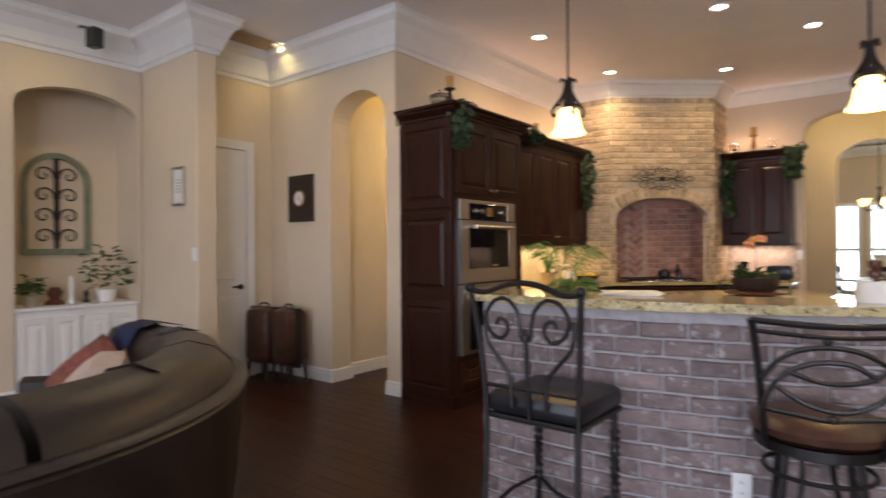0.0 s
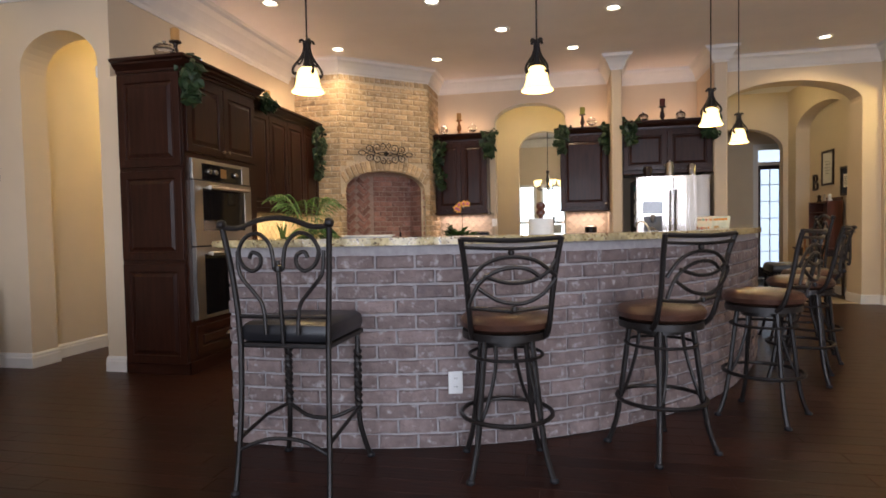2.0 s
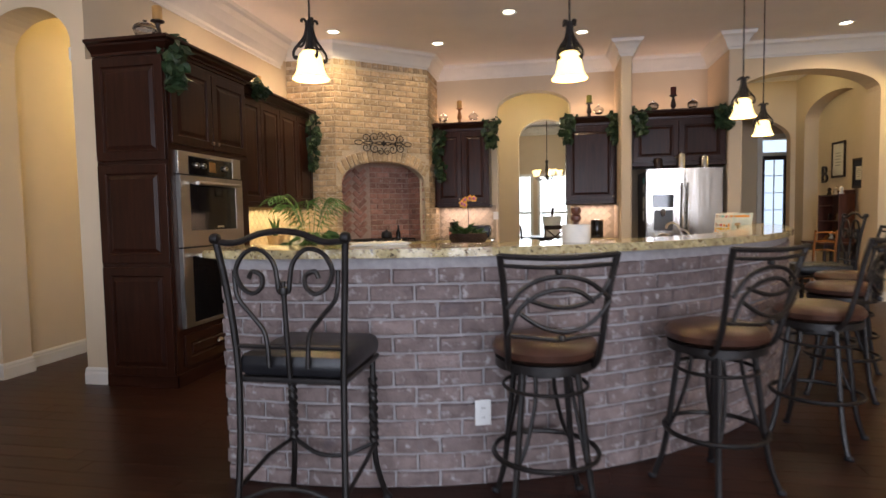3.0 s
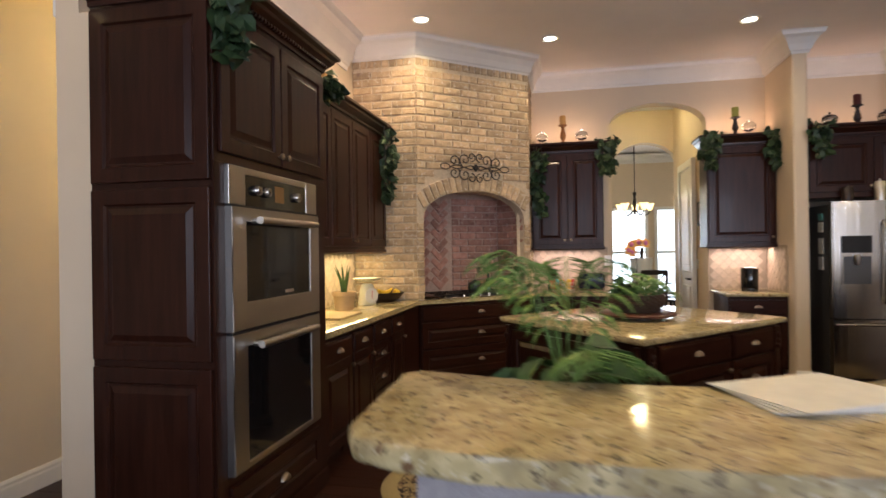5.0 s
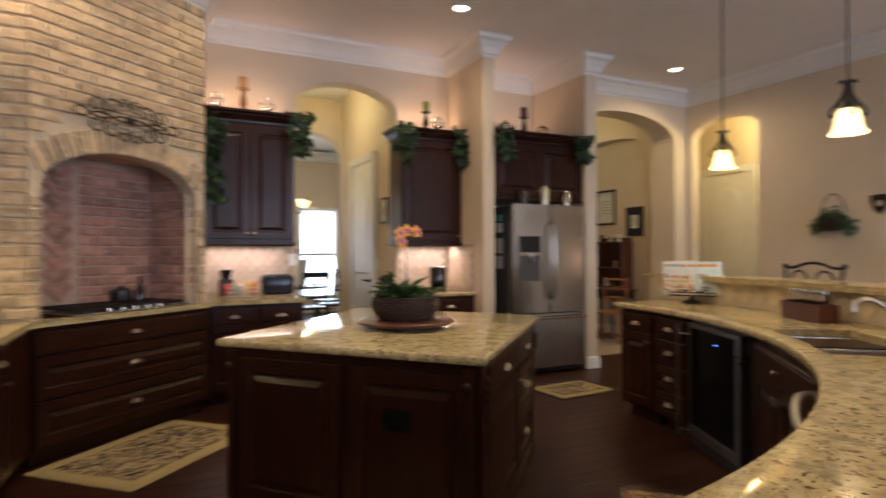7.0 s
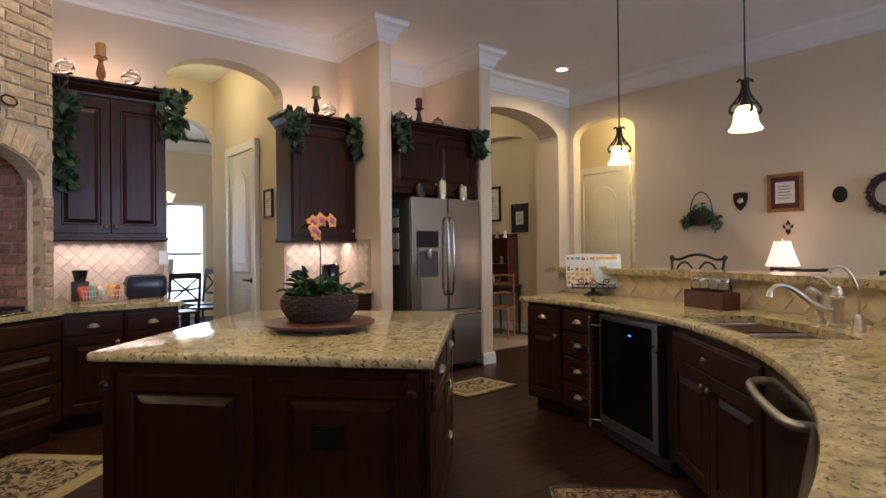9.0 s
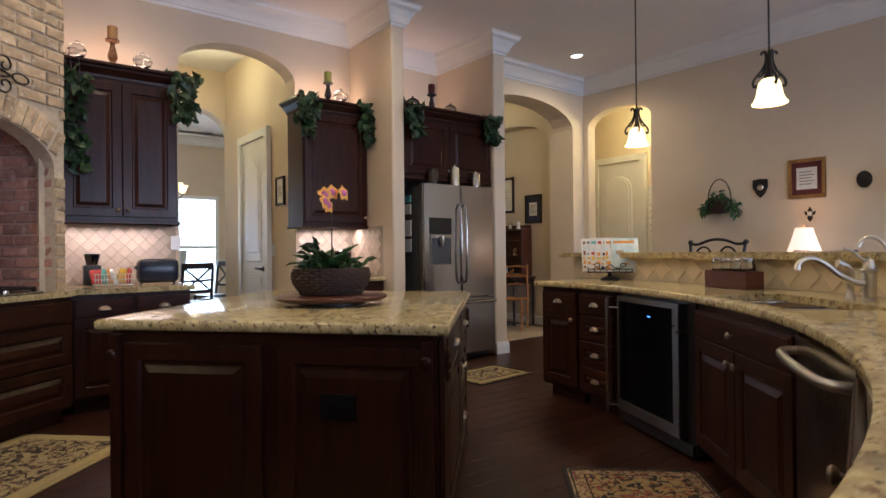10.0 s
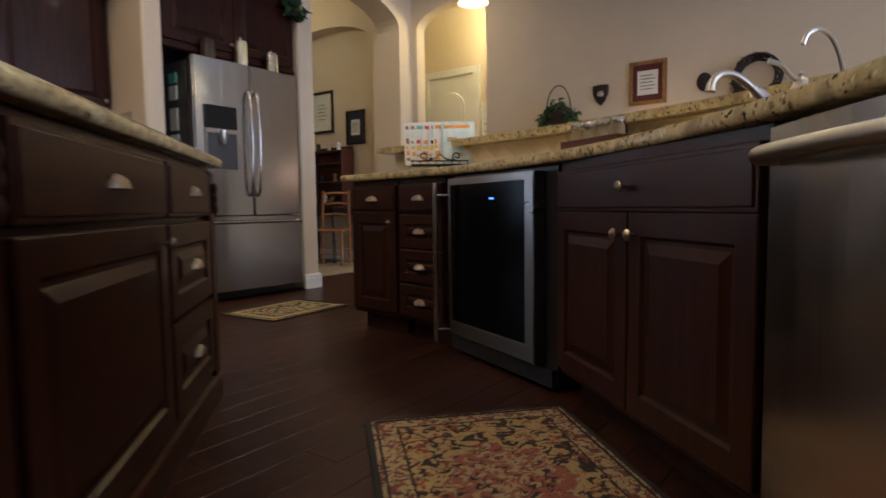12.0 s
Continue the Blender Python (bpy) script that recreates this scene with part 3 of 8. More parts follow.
def cup_shell(m):
    """A bell-shaped cup pull, open below."""
    bm = bm_new()
    rows = []
    for i in range(9):
        a = math.pi * i / 8
        rows.append([bm.verts.new(m @ Vector((0.043 * math.cos(a) * (1 - 0.06 * math.sin(b)), -0.026 * math.sin(b) * (0.35 + 0.65 * math.sin(a)), -0.012 + 0.030 * math.sin(a) * math.cos(b)))) for b in [math.pi / 2 * k / 5 for k in range(6)]])
    for r0, r1 in zip(rows, rows[1:]):
        for k in range(5):
            bm.faces.new((r0[k], r1[k], r1[k + 1], r0[k + 1]))
    bmesh.ops.remove_doubles(bm, verts=bm.verts[:], dist=1e-5)
    return bm


def carcass(parent, w, d, z0, z1, toe=0.0, material=WOOD):
    bm = bm_new()
    box(bm, (0, 0, z0 + toe), (w, d, z1), bev=0.003)
    if toe:
        box(bm, (0.02, 0.07, 0), (w - 0.02, d, z0 + toe + 0.002))
    return part("body", bm, material, parent)


def base_unit(name, m, w, d, layout, label, top=0.845, group=""):
    """A base cabinet; layout: 'drawers4', 'door1', 'door2' (drawer over door)."""
    t = thing(name, m, label, "cabinet", group)
    carcass(t, w, d, 0, top, 0.10)
    g, z1 = 0.012, top - 0.02
    if layout == "drawers4" or layout == "drawers3":
        hs = [0.14, 0.165, 0.165, 0.165] if layout == "drawers4" else [0.14, 0.25, 0.26]
        z = z1
        for h in hs:
            h = h * (z1 - 0.125) / (sum(hs))
            panel_door("drawer_front", w - 2 * g, h - g, t, pose(g, 0, z - h), pull=((w - 2 * g) / 2, (h - g) / 2), material=WOODH)
            z -= h
    else:
        hd = 0.15
        n = 2 if layout == "door2" else 1
        if layout == "door2" and w > 0.7:
            panel_door("drawer_front", w - 2 * g, hd - g, t, pose(g, 0, z1 - hd), knob=((w - 2 * g) / 2, (hd - g) / 2), material=WOODH)
        else:
            panel_door("drawer_front", w - 2 * g, hd - g, t, pose(g, 0, z1 - hd), pull=((w - 2 * g) / 2, (hd - g) / 2), material=WOODH)
        dw = (w - 2 * g - (n - 1) * 0.006) / n
        for k in range(n):
            kx = dw - 0.035 if (k == 0) else 0.035
            panel_door("door", dw, z1 - hd - 0.125, t, pose(g + k * (dw + 0.006), 0, 0.125), knob=(kx, z1 - hd - 0.125 - 0.06))
    return t


def cab_crown(parent, x0, x1, d, z, left=True, right=True, dentil=False):
    """The cornice on a wall cabinet."""
    prof = [(0.0, 0.0), (0.012, 0.0), (0.014, 0.02), (0.03, 0.035), (0.055, 0.06), (0.06, 0.075), (0.085, 0.085), (0.085, 0.105), (0.0, 0.105)]
    path = ([(x0, d)] if left else []) + [(x0, 0), (x1, 0)] + ([(x1, d)] if right else [])
    bm = sweep(bm_new(), path, prof, z=z)
    n = int((x1 - x0) / 0.028)
    for k in range(n if dentil else 0):
        x = x0 + (k + 0.5) * (x1 - x0) / n
        box(bm, (x - 0.008, -0.034, z + 0.022), (x + 0.008, -0.012, z + 0.044))
    box(bm, (x0, 0.0, z + 0.06), (x1, d, z + 0.09))
    return part("cornice", bm, WOODH, parent, "stepped dark cornice")


def wall_unit(name, m, w, d, z0, z1, doors, label, left=True, right=True, group="", panels=()):
    t = thing(name, m, label, "cabinet", group)
    carcass(t, w, d, z0, z1)
    g = 0.014
    dw = (w - 2 * g - (doors - 1) * 0.006) / doors
    for k in range(doors):
        kx = dw - 0.03 if (k % 2 == 0 and doors > 1) or doors == 1 else 0.03
        panel_door("door", dw, z1 - z0 - 0.06, t, pose(g + k * (dw + 0.006), 0, z0 + 0.03), knob=(kx, 0.05))
    bm = sweep(bm_new(), [(0, d), (0, 0), (w, 0), (w, d)] if left else [(0, 0), (w, 0), (w, d)] if right else [(0, 0), (w, 0)], [(0.0, 0.0), (0.014, 0.0), (0.014, -0.02), (0.0, -0.03)], z=z0)
    part("light_rail", bm, WOODH, t)
    cab_crown(t, 0, w, d, z1, left, right)
    return t


# oven tower, with the plaster return that it stands against
block("wall_return", (XL, YH, 0), (-3.637, YH + 0.26, 2.44))
OT = thing("oven_tower_cabinet", pose(-3.05, 4.10, 0, 0, 0, 90), "tall dark cherry oven cabinet with panelled side beside the passage arch", "cabinet")
TW, TD = 1.10, 0.585
part("lower_body", box(bm_new(), (0, 0.0, 0.0), (TW, TD, 0.42), bev=0.003), WOOD, OT)
part("upper_body", box(bm_new(), (0, 0.0, 1.76), (TW, TD, 2.44), bev=0.003), WOOD, OT)
part("side_stile", box(bm_new(), (0, 0.0, 0.42), (0.075, TD, 1.76)), WOOD, OT)
part("side_stile", box(bm_new(), (TW - 0.155, 0.0, 0.42), (TW, TD, 1.76)), WOOD, OT)
part("back_panel", box(bm_new(), (0.075, 0.55, 0.42), (TW - 0.155, TD, 1.76)), WOOD, OT)
side = pose(0.0, TD, 0, 0, 0, -90)
for z0, z1 in ((0.09, 0.90), (0.93, 1.65), (1.68, 2.42)):
    panel_door("side_panel", TD - 0.02, z1 - z0, OT, side @ pose(0.01, 0.0, z0))
panel_door("drawer_front", 0.90, 0.24, OT, pose(0.08, 0, 0.14), pull=(0.45, 0.12), material=WOODH)
for k in range(2):
    panel_door("door", 0.515, 0.60, OT, pose(0.03 + k * 0.525, 0, 1.80), knob=(0.485 if k == 0 else 0.03, 0.05))
bm = bm_new()
box(bm, (-0.012, -0.012, 0), (TW, 0.0, 0.10), bev=0.003)
box(bm, (-0.012, -0.012, 0), (0.0, TD, 0.10), bev=0.003)
part("plinth", bm, WOODH, OT)
cab_crown(OT, 0, TW, TD, 2.44, dentil=True)


def wall_oven():
    ov = thing("double_wall_oven", pose(-3.05, 4.175, 0, 0, 0, 90), "stainless double wall oven with black glass doors", "oven")
    w = 0.87
    bm = box(bm_new(), (0.0, 0.004, 0.42), (w, 0.5, 1.76))
    part("body", bm, BLACKP, ov)
    bm = bm_new()
    box(bm, (0, -0.022, 1.585), (0.13, 0.01, 1.755), bev=0.004)
    box(bm, (w - 0.13, -0.022, 1.585), (w, 0.01, 1.755), bev=0.004)
    box(bm, (0.128, -0.02, 1.725), (w - 0.128, 0.01, 1.755), bev=0.004)
    part("control_frame", bm, STEELH, ov)
    cp = part("control_panel", box(bm_new(), (0.13, -0.018, 1.585), (w - 0.13, 0.01, 1.725), bev=0.003), BLACKG, ov)
    for kx in (0.22, 0.31, 0.62):
        bm = lathe(bm_new(), [(0.026, 0), (0.024, 0.02), (0.020, 0.026), (0, 0.027)], pose(kx, -0.018, 1.66, 90), 16)
        part("knob", bm, STEEL, cp, "steel control knob", smooth=True)
    part("display", box(bm_new(), (0.40, -0.0195, 1.62), (0.49, -0.017, 1.70)), mat("amber_display", (0.25, 0.13, 0.04), 0.3, vary=0.1, bump=0), cp)
    for z0, z1 in ((1.04, 1.575), (0.43, 1.025)):
        dr = part("oven_door", bm_frame(0, w, z0, z1, 0.115, 0.115, 0.12 if z0 > 1 else 0.03, 0.06, -0.035, 0.0), STEELH, ov)
        part("window", box(bm_new(), (0.113, -0.030, z0 + (0.118 if z0 > 1 else 0.028)), (w - 0.113, -0.008, z1 - 0.058), bev=0.002), BLACKG, dr)
        part("top_strip", box(bm_new(), (0.0, -0.030, z1 + 0.001), (w, -0.004, z1 + 0.010)), BLACKP, dr)
        bm = bm_new()
        tube(bm, [(0.14, -0.085, z1 - 0.055), (w - 0.14, -0.085, z1 - 0.055)], 0.017, 14)
        for x in (0.17, w - 0.17):
            tube(bm, [(x, -0.03, z1 - 0.055), (x, -0.085, z1 - 0.055)], 0.013, 10)
        part("handle", bm, STEELH, dr, "round steel door handle", smooth=True)
        if z0 > 1:
            part("maker_mark", box(bm_new(), (0.47, -0.0315, z0 + 0.135), (0.56, -0.0295, z0 + 0.15)), NICKEL, dr)
    return ov


def bm_frame(x0, x1, z0, z1, l, r, b, t, y0, y1):
    """A rectangular frame facing -y."""
    bm = bm_new()
    o = [(x0, z0), (x1, z0), (x1, z1), (x0, z1)]
    i = [(x0 + l, z0 + b), (x1 - r, z0 + b), (x1 - r, z1 - t), (x0 + l, z1 - t)]
    fo = [bm.verts.new((x, y0, z)) for x, z in o]
    fi = [bm.verts.new((x, y0, z)) for x, z in i]
    bo = [bm.verts.new((x, y1, z)) for x, z in o]
    bi = [bm.verts.new((x, y1, z)) for x, z in i]
    for k in range(4):
        j = (k + 1) % 4
        for q in ((fo[k], fo[j], fi[j], fi[k]), (bo[k], bo[j], bi[j], bi[k]), (fo[k], fo[j], bo[j], bo[k]), (fi[k], fi[j], bi[j], bi[k])):
            bm.faces.new(q)
    es = [e for e in bm.edges if all(abs(v.co.y - y0) < 1e-6 for v in e.verts) and (set(e.verts) <= set(fo) or set(e.verts) <= set(fi))]
    bmesh.ops.bevel(bm, geom=es, offset=min(0.004, l * 0.2), segments=2, affect="EDGES")
    return bm


wall_oven()

# wall cabinets
wall_unit("wall_cabinet", pose(-3.40, 5.205, 0, 0, 0, 90), 2.26, 0.32, 1.385, 2.50, 5, "dark cherry wall cabinets in a row of five doors", left=False, right=False)
wall_unit("wall_cabinet", pose(-2.02, 8.76, 0), 0.80, 0.34, 1.385, 2.47, 2, "dark cherry two-door wall cabinet beside the brick hood", group="wall cabinets by the arch")
wall_unit("wall_cabinet", pose(-0.13, 8.76, 0), 0.69, 0.34, 1.385, 2.47, 1, "dark cherry single-door wall cabinet against the fin wall", right=False, group="wall cabinets by the arch")
wall_unit("refrigerator_cabinet", pose(0.715, 8.36, 0), 1.16, 0.90, 1.86, 2.45, 2, "dark cherry two-door cabinet over the refrigerator", left=False, right=False)

# base cabinets along the left wall, below the cooktop and by the arch
yb = 5.205
for w, lay in ((0.50, "door1"), (0.42, "door1"), (0.45, "drawers4"), (0.40, "door1")):
    base_unit("base_cabinet", pose(-3.09, yb, 0, 0, 0, 90), w, 0.62, lay, "dark cherry base cabinet with pewter cup pulls", group="left run of base cabinets")
    yb += w + 0.003
hd = Vector((1.04, 0.90)).normalized()
HA = math.degrees(math.atan2(hd.y, hd.x))
hn = Vector((hd.y, -hd.x))
h0 = Vector((-3.07, 7.47)) + hn * 0.05
base_unit("cooktop_cabinet", pose(h0.x, h0.y, 0, 0, 0, HA), 1.375, 0.55, "drawers3", "wide dark cherry drawer cabinet below the cooktop")
bm = prism(bm_new(), [(-3.09, yb), (h0.x - 0.012, h0.y - 0.012), (-3.3, 7.6), (XL, 7.4), (XL, yb)], 0.10, 0.845)
part("corner_filler_cabinet", bm, WOOD, None, "dark cherry corner filler between base cabinets", category="cabinet")
for x, w, lay in ((-1.985, 0.40, "door1"), (-1.582, 0.38, "door1")):
    base_unit("base_cabinet", pose(x, 8.48, 0), w, 0.60, lay, "dark cherry base cabinet beside the arch", group="back run of base cabinets")
base_unit("base_cabinet", pose(-0.0, 8.48, 0), 0.565, 0.60, "door1", "dark cherry base cabinet against the fin wall", group="back run of base cabinets")


def slab(name, poly, z0, z1, label, edge=0.014):
    bm = prism(bm_new(), poly, z0, z1, bev=edge)
    return part(name, bm, GRANITE, None, label, smooth=True, category="countertop")


c1 = h0 + hn * 0.035
c2 = Vector((-2.03, 8.37)) + hn * 0.085
slab("countertop", [(XL + 0.002, 5.206), (-3.045, 5.206), (c1.x - 0.03, c1.y - 0.06), (c1.x, c1.y), (c2.x, c2.y), (-1.98, 8.445), (-1.17, 8.445), (-1.17, YB - 0.002), (-2.028, YB - 0.002), (-2.028, 8.372), (-3.068, 7.468), (XL + 0.002, 7.468)], 0.846, 0.884, "speckled gold granite countertop along the wall cabinets")
slab("countertop", [(-0.03, 8.445), (0.566, 8.445), (0.566, YB - 0.002), (-0.03, YB - 0.002)], 0.846, 0.884, "speckled gold granite countertop against the fin wall")

# island
IL, IN, IF = Vector((-2.122, 6.195)), Vector((-1.242, 5.192)), Vector((-0.169, 6.335))
IB = IL + IF - IN
slab("island_countertop", [tuple(v) for v in (IL, IN, IF, IB)], 0.846, 0.886, "speckled gold granite island top with an eased edge", 0.016)


def inset(pts, d):
    out = []
    for i in range(4):
        a, b, c = pts[i - 1], pts[i], pts[(i + 1) % 4]
        u, v = (a - b).normalized(), (c - b).normalized()
        out.append(b + (u + v) * d / max(abs(u.cross(v)), 0.3))
    return out


isl = thing("kitchen_island", pose(0, 0, 0), "dark cherry kitchen island with panelled sides and drawers", "kitchen island")
q = inset([IL, IN, IF, IB], 0.045)
q2 = inset([IL, IN, IF, IB], 0.11)
bm = prism(bm_new(), [tuple(v) for v in q], 0.10, 0.8455)
prism(bm, [tuple(v) for v in q2], 0.0, 0.10)
part("body", bm, WOOD, isl)


def island_face(a, b):
    d = (b - a).normalized()
    return pose(a.x, a.y, 0, 0, 0, math.degrees(math.atan2(d.y, d.x))), (b - a).length


mI, wI = island_face(q[0], q[1])
for k in range(2):
    panel_door("side_panel", wI / 2 - 0.07, 0.66, isl, mI @ pose(0.06 + k * (wI / 2 - 0.01), 0, 0.14))
bm = bm_new()
box(bm, (0.90 - 0.062, -0.030, 0.55), (0.90 + 0.062, -0.018, 0.64), bev=0.003)
pl = part("outlet_plate", bm, BLACKG, isl, "black double outlet plate", m=mI)
for k in (-1, 1):
    part("socket", box(bm_new(), (0.90 + k * 0.028 - 0.017, -0.0325, 0.57), (0.90 + k * 0.028 + 0.017, -0.0295, 0.62), bev=0.004), BLACKG, pl)
for s in (0.012, wI - 0.052):
    bm = bm_new()
    box(bm, (s, -0.035, 0.10), (s + 0.04, 0.0, 0.83), bev=0.006)
    lathe(bm, [(0.0, 0), (0.018, 0.004), (0.02, 0.012), (0.012, 0.02), (0, 0.022)], mI.inverted() @ mI @ pose(s + 0.02, -0.035, 0.76, 90), 12)
    part("corner_post", bm, WOOD, isl, m=mI)
mI2, wI2 = island_face(q[1], q[2])
x = 0.115
for w, lay in ((0.73, "door"), (0.51, "drawers")):
    z1 = 0.825
    panel_door("drawer_front", w, 0.15, isl, mI2 @ pose(x, 0, z1 - 0.15), pull=(w / 2, 0.075), material=WOODH)
    if lay == "door":
        panel_door("door", w, 0.53, isl, mI2 @ pose(x, 0, 0.13), knob=(w - 0.04, 0.48))
    else:
        for k in range(2):
            panel_door("drawer_front", w, 0.258, isl, mI2 @ pose(x, 0, 0.13 + k * 0.270), pull=(w / 2, 0.13), material=WOODH)
    x += w + 0.025
for m_, s in ((mI2, 0.012), (mI2, wI2 - 0.085)):
    bm = box(bm_new(), (s, -0.022, 0.10), (s + 0.07, 0.0, 0.83), bev=0.006)
    for z in (0.70, 0.735, 0.77):
        lathe(bm, [(0.0, 0), (0.022, 0.003), (0.024, 0.010), (0.012, 0.018), (0, 0.020)], pose(s + 0.035, -0.022, z, 90), 12)
    part("corner_post", bm, WOOD, isl, m=m_)
# moulded plinth round the foot of the island
qp = inset([IL, IN, IF, IB], 0.05)
part("plinth_moulding", sweep(bm_new(), [tuple(v) for v in qp], [(0.0, 0.0), (0.026, 0.0), (0.026, 0.055), (0.018, 0.075), (0.008, 0.085), (0.004, 0.105), (0.0, 0.11)], closed=True), WOODH, isl)
for a, b in ((q[2], q[3]), (q[3], q[0])):
    mm, ww = island_face(a, b)
    panel_door("side_panel", ww - 0.12, 0.66, isl, mm @ pose(0.06, 0, 0.14))

# ---- the curved bar ----
A1, R1, A2, R2 = Vector((-1.553, 5.765)), 2.98, Vector((-4.171, 7.275)), 6.0
S1 = radians(330 - 264) * R1
S2 = radians(27.2) * R2


def bar_at(s, d=0.0):
    """A point s metres along the bar's outer face, d metres inside it, and the outward direction."""
    if s <= S1:
        a = radians(264) + s / R1
        o = Vector((math.cos(a), math.sin(a)))
        return A1 + (R1 - d) * o, o
    a = radians(330) + (s - S1) / R2
    o = Vector((math.cos(a), math.sin(a)))
    return A2 + (R2 - d) * o, o


def inner(s):
    """How far the bar wall's kitchen face lies inside its brick face."""
    u = min(max(s / 2.6, 0.0), 1.0)
    return 0.34 - 0.11 * u * u * (3 - 2 * u)


def bar_strip(d0, d1, s0=0.0, s1=None, n=48):
    s1 = S1 + S2 if s1 is None else s1
    ss = [s0 + (s1 - s0) * k / n for k in range(n + 1)]

    def off(d, s):
        return inner(s) + d[0] if isinstance(d, tuple) else d

    return [tuple(bar_at(s, off(d0, s))[0]) for s in ss] + [tuple(bar_at(s, off(d1, s))[0]) for s in reversed(ss)]


KC, KR = Vector((-2.134, 6.982)), 3.067
BT = 1.10
bar = thing("breakfast_bar", pose(0, 0, 0), "curved brick breakfast bar with a pale mortar face", "bar counter")
part("core", prism(bm_new(), bar_strip(0.012, (0.0,)), 0, BT - 0.04), MORTAR, bar, "pale grey mortar")
slab("raised_granite_counter", bar_strip(-0.035, (0.09,), -0.02, S1 + S2 + 0.10, 60) + [(-1.97, 3.30), (-2.015, 3.26), (-1.995, 2.87), (-1.96, 2.80)], BT - 0.04, BT, "curved raised granite bar top with a rough front edge", 0.015)


def ring_at(deg, r=KR):
    return (KC.x + r * math.cos(radians(deg)), KC.y + r * math.sin(radians(deg)))


LA, LB = 275.2, 357.5
WALLIN = [(lambda v: (math.degrees(math.atan2(v.y, v.x)) % 360, v.length))(bar_at(k * (S1 + S2) / 80, inner(k * (S1 + S2) / 80) + 0.002)[0] - KC) for k in range(81)]


def wall_radius(deg):
    for (a0, r0), (a1, r1) in zip(WALLIN, WALLIN[1:]):
        if a0 <= deg <= a1:
            return r0 + (r1 - r0) * (deg - a0) / (a1 - a0)
    return WALLIN[-1][1] if deg > WALLIN[-1][0] else WALLIN[0][1]


# the low counter, left open over the sink bowls
SK0, SK1, SR0, SR1 = 312.6, 326.4, 3.16, 3.555
angs = [LA + (SK0 - LA) * k / 30 for k in range(31)] + [SK0 + (SK1 - SK0) * k / 10 for k in range(1, 11)] + [SK1 + (LB - SK1) * k / 30 for k in range(1, 31)]
bm = bm_new()
tops, lows = [], []
for a in angs:
    rr = (KR + 0.012, SR0, SR1, wall_radius(a))
    tops.append([bm.verts.new((*ring_at(a, r), 0.885)) for r in rr])
    lows.append([bm.verts.new((*ring_at(a, r), 0.846)) for r in (KR + 0.008, SR0, SR1, wall_radius(a))])
edge = [[bm.verts.new((*ring_at(a, KR + o), z)) for o, z in ((0.003, 0.881), (0.0, 0.873), (0.0, 0.858), (0.003, 0.849))] for a in angs]
for k in range(len(angs) - 1):
    hole = SK0 - 1e-6 <= angs[k] and angs[k + 1] <= SK1 + 1e-6
    for j in range(3):
        if not (hole and j == 1):
            bm.faces.new((tops[k][j], tops[k + 1][j], tops[k + 1][j + 1], tops[k][j + 1]))
            bm.faces.new((lows[k][j], lows[k + 1][j], lows[k + 1][j + 1], lows[k][j + 1]))
        if hole and j in (1, 2):
            bm.faces.new((tops[k][j], tops[k + 1][j], lows[k + 1][j], lows[k][j]))
    for a, b in ((tops[k][0], edge[k][0]),):
        chain0 = [tops[k][0], *edge[k], lows[k][0]]
        chain1 = [tops[k + 1][0], *edge[k + 1], lows[k + 1][0]]
        for c in range(len(chain0) - 1):
            bm.faces.new((chain0[c], chain1[c], chain1[c + 1], chain0[c + 1]))
for k, a in enumerate(angs):
    if a in (SK0, SK1) or abs(a - SK0) < 1e-6 or abs(a - SK1) < 1e-6:
        bm.faces.new((tops[k][1], tops[k][2], lows[k][2], lows[k][1]))
for k in (0, -1):
    for j in range(3):
        bm.faces.new((tops[k][j], tops[k][j + 1], lows[k][j + 1], lows[k][j]))
part("sink_countertop", bm, GRANITE, None, "curved speckled gold granite countertop with a sink cut into it", smooth=True, category="countertop")

# fronts below the curved counter, each turned to the middle of the curve
def curve_pose(deg, r=KR + 0.045):
    x, y = ring_at(deg, r)
    return pose(x, y, 0, 0, 0, deg - 90)


def curve_unit(a0, a1):
    """The pose and width of a flat front between two angles of the curve."""
    p, q = Vector(ring_at(a0, KR + 0.045)), Vector(ring_at(a1, KR + 0.045))
    d = (q - p)
    return pose(p.x, p.y, 0, 0, 0, math.degrees(math.atan2(d.y, d.x))), d.length


for a0, a1, lay, lab in ((356.5, 349.3, "door1", "dark cherry base cabinet at the end of the curved counter"), (349.1, 342.2, "drawers4", "dark cherry stack of four drawers with pewter cup pulls"), (326.6, 308.4, "door2", "dark cherry two-door sink cabinet under the curved counter")):
    m, w = curve_unit(a0, a1)
    base_unit("base_cabinet", m, w, 0.50, lay, lab)


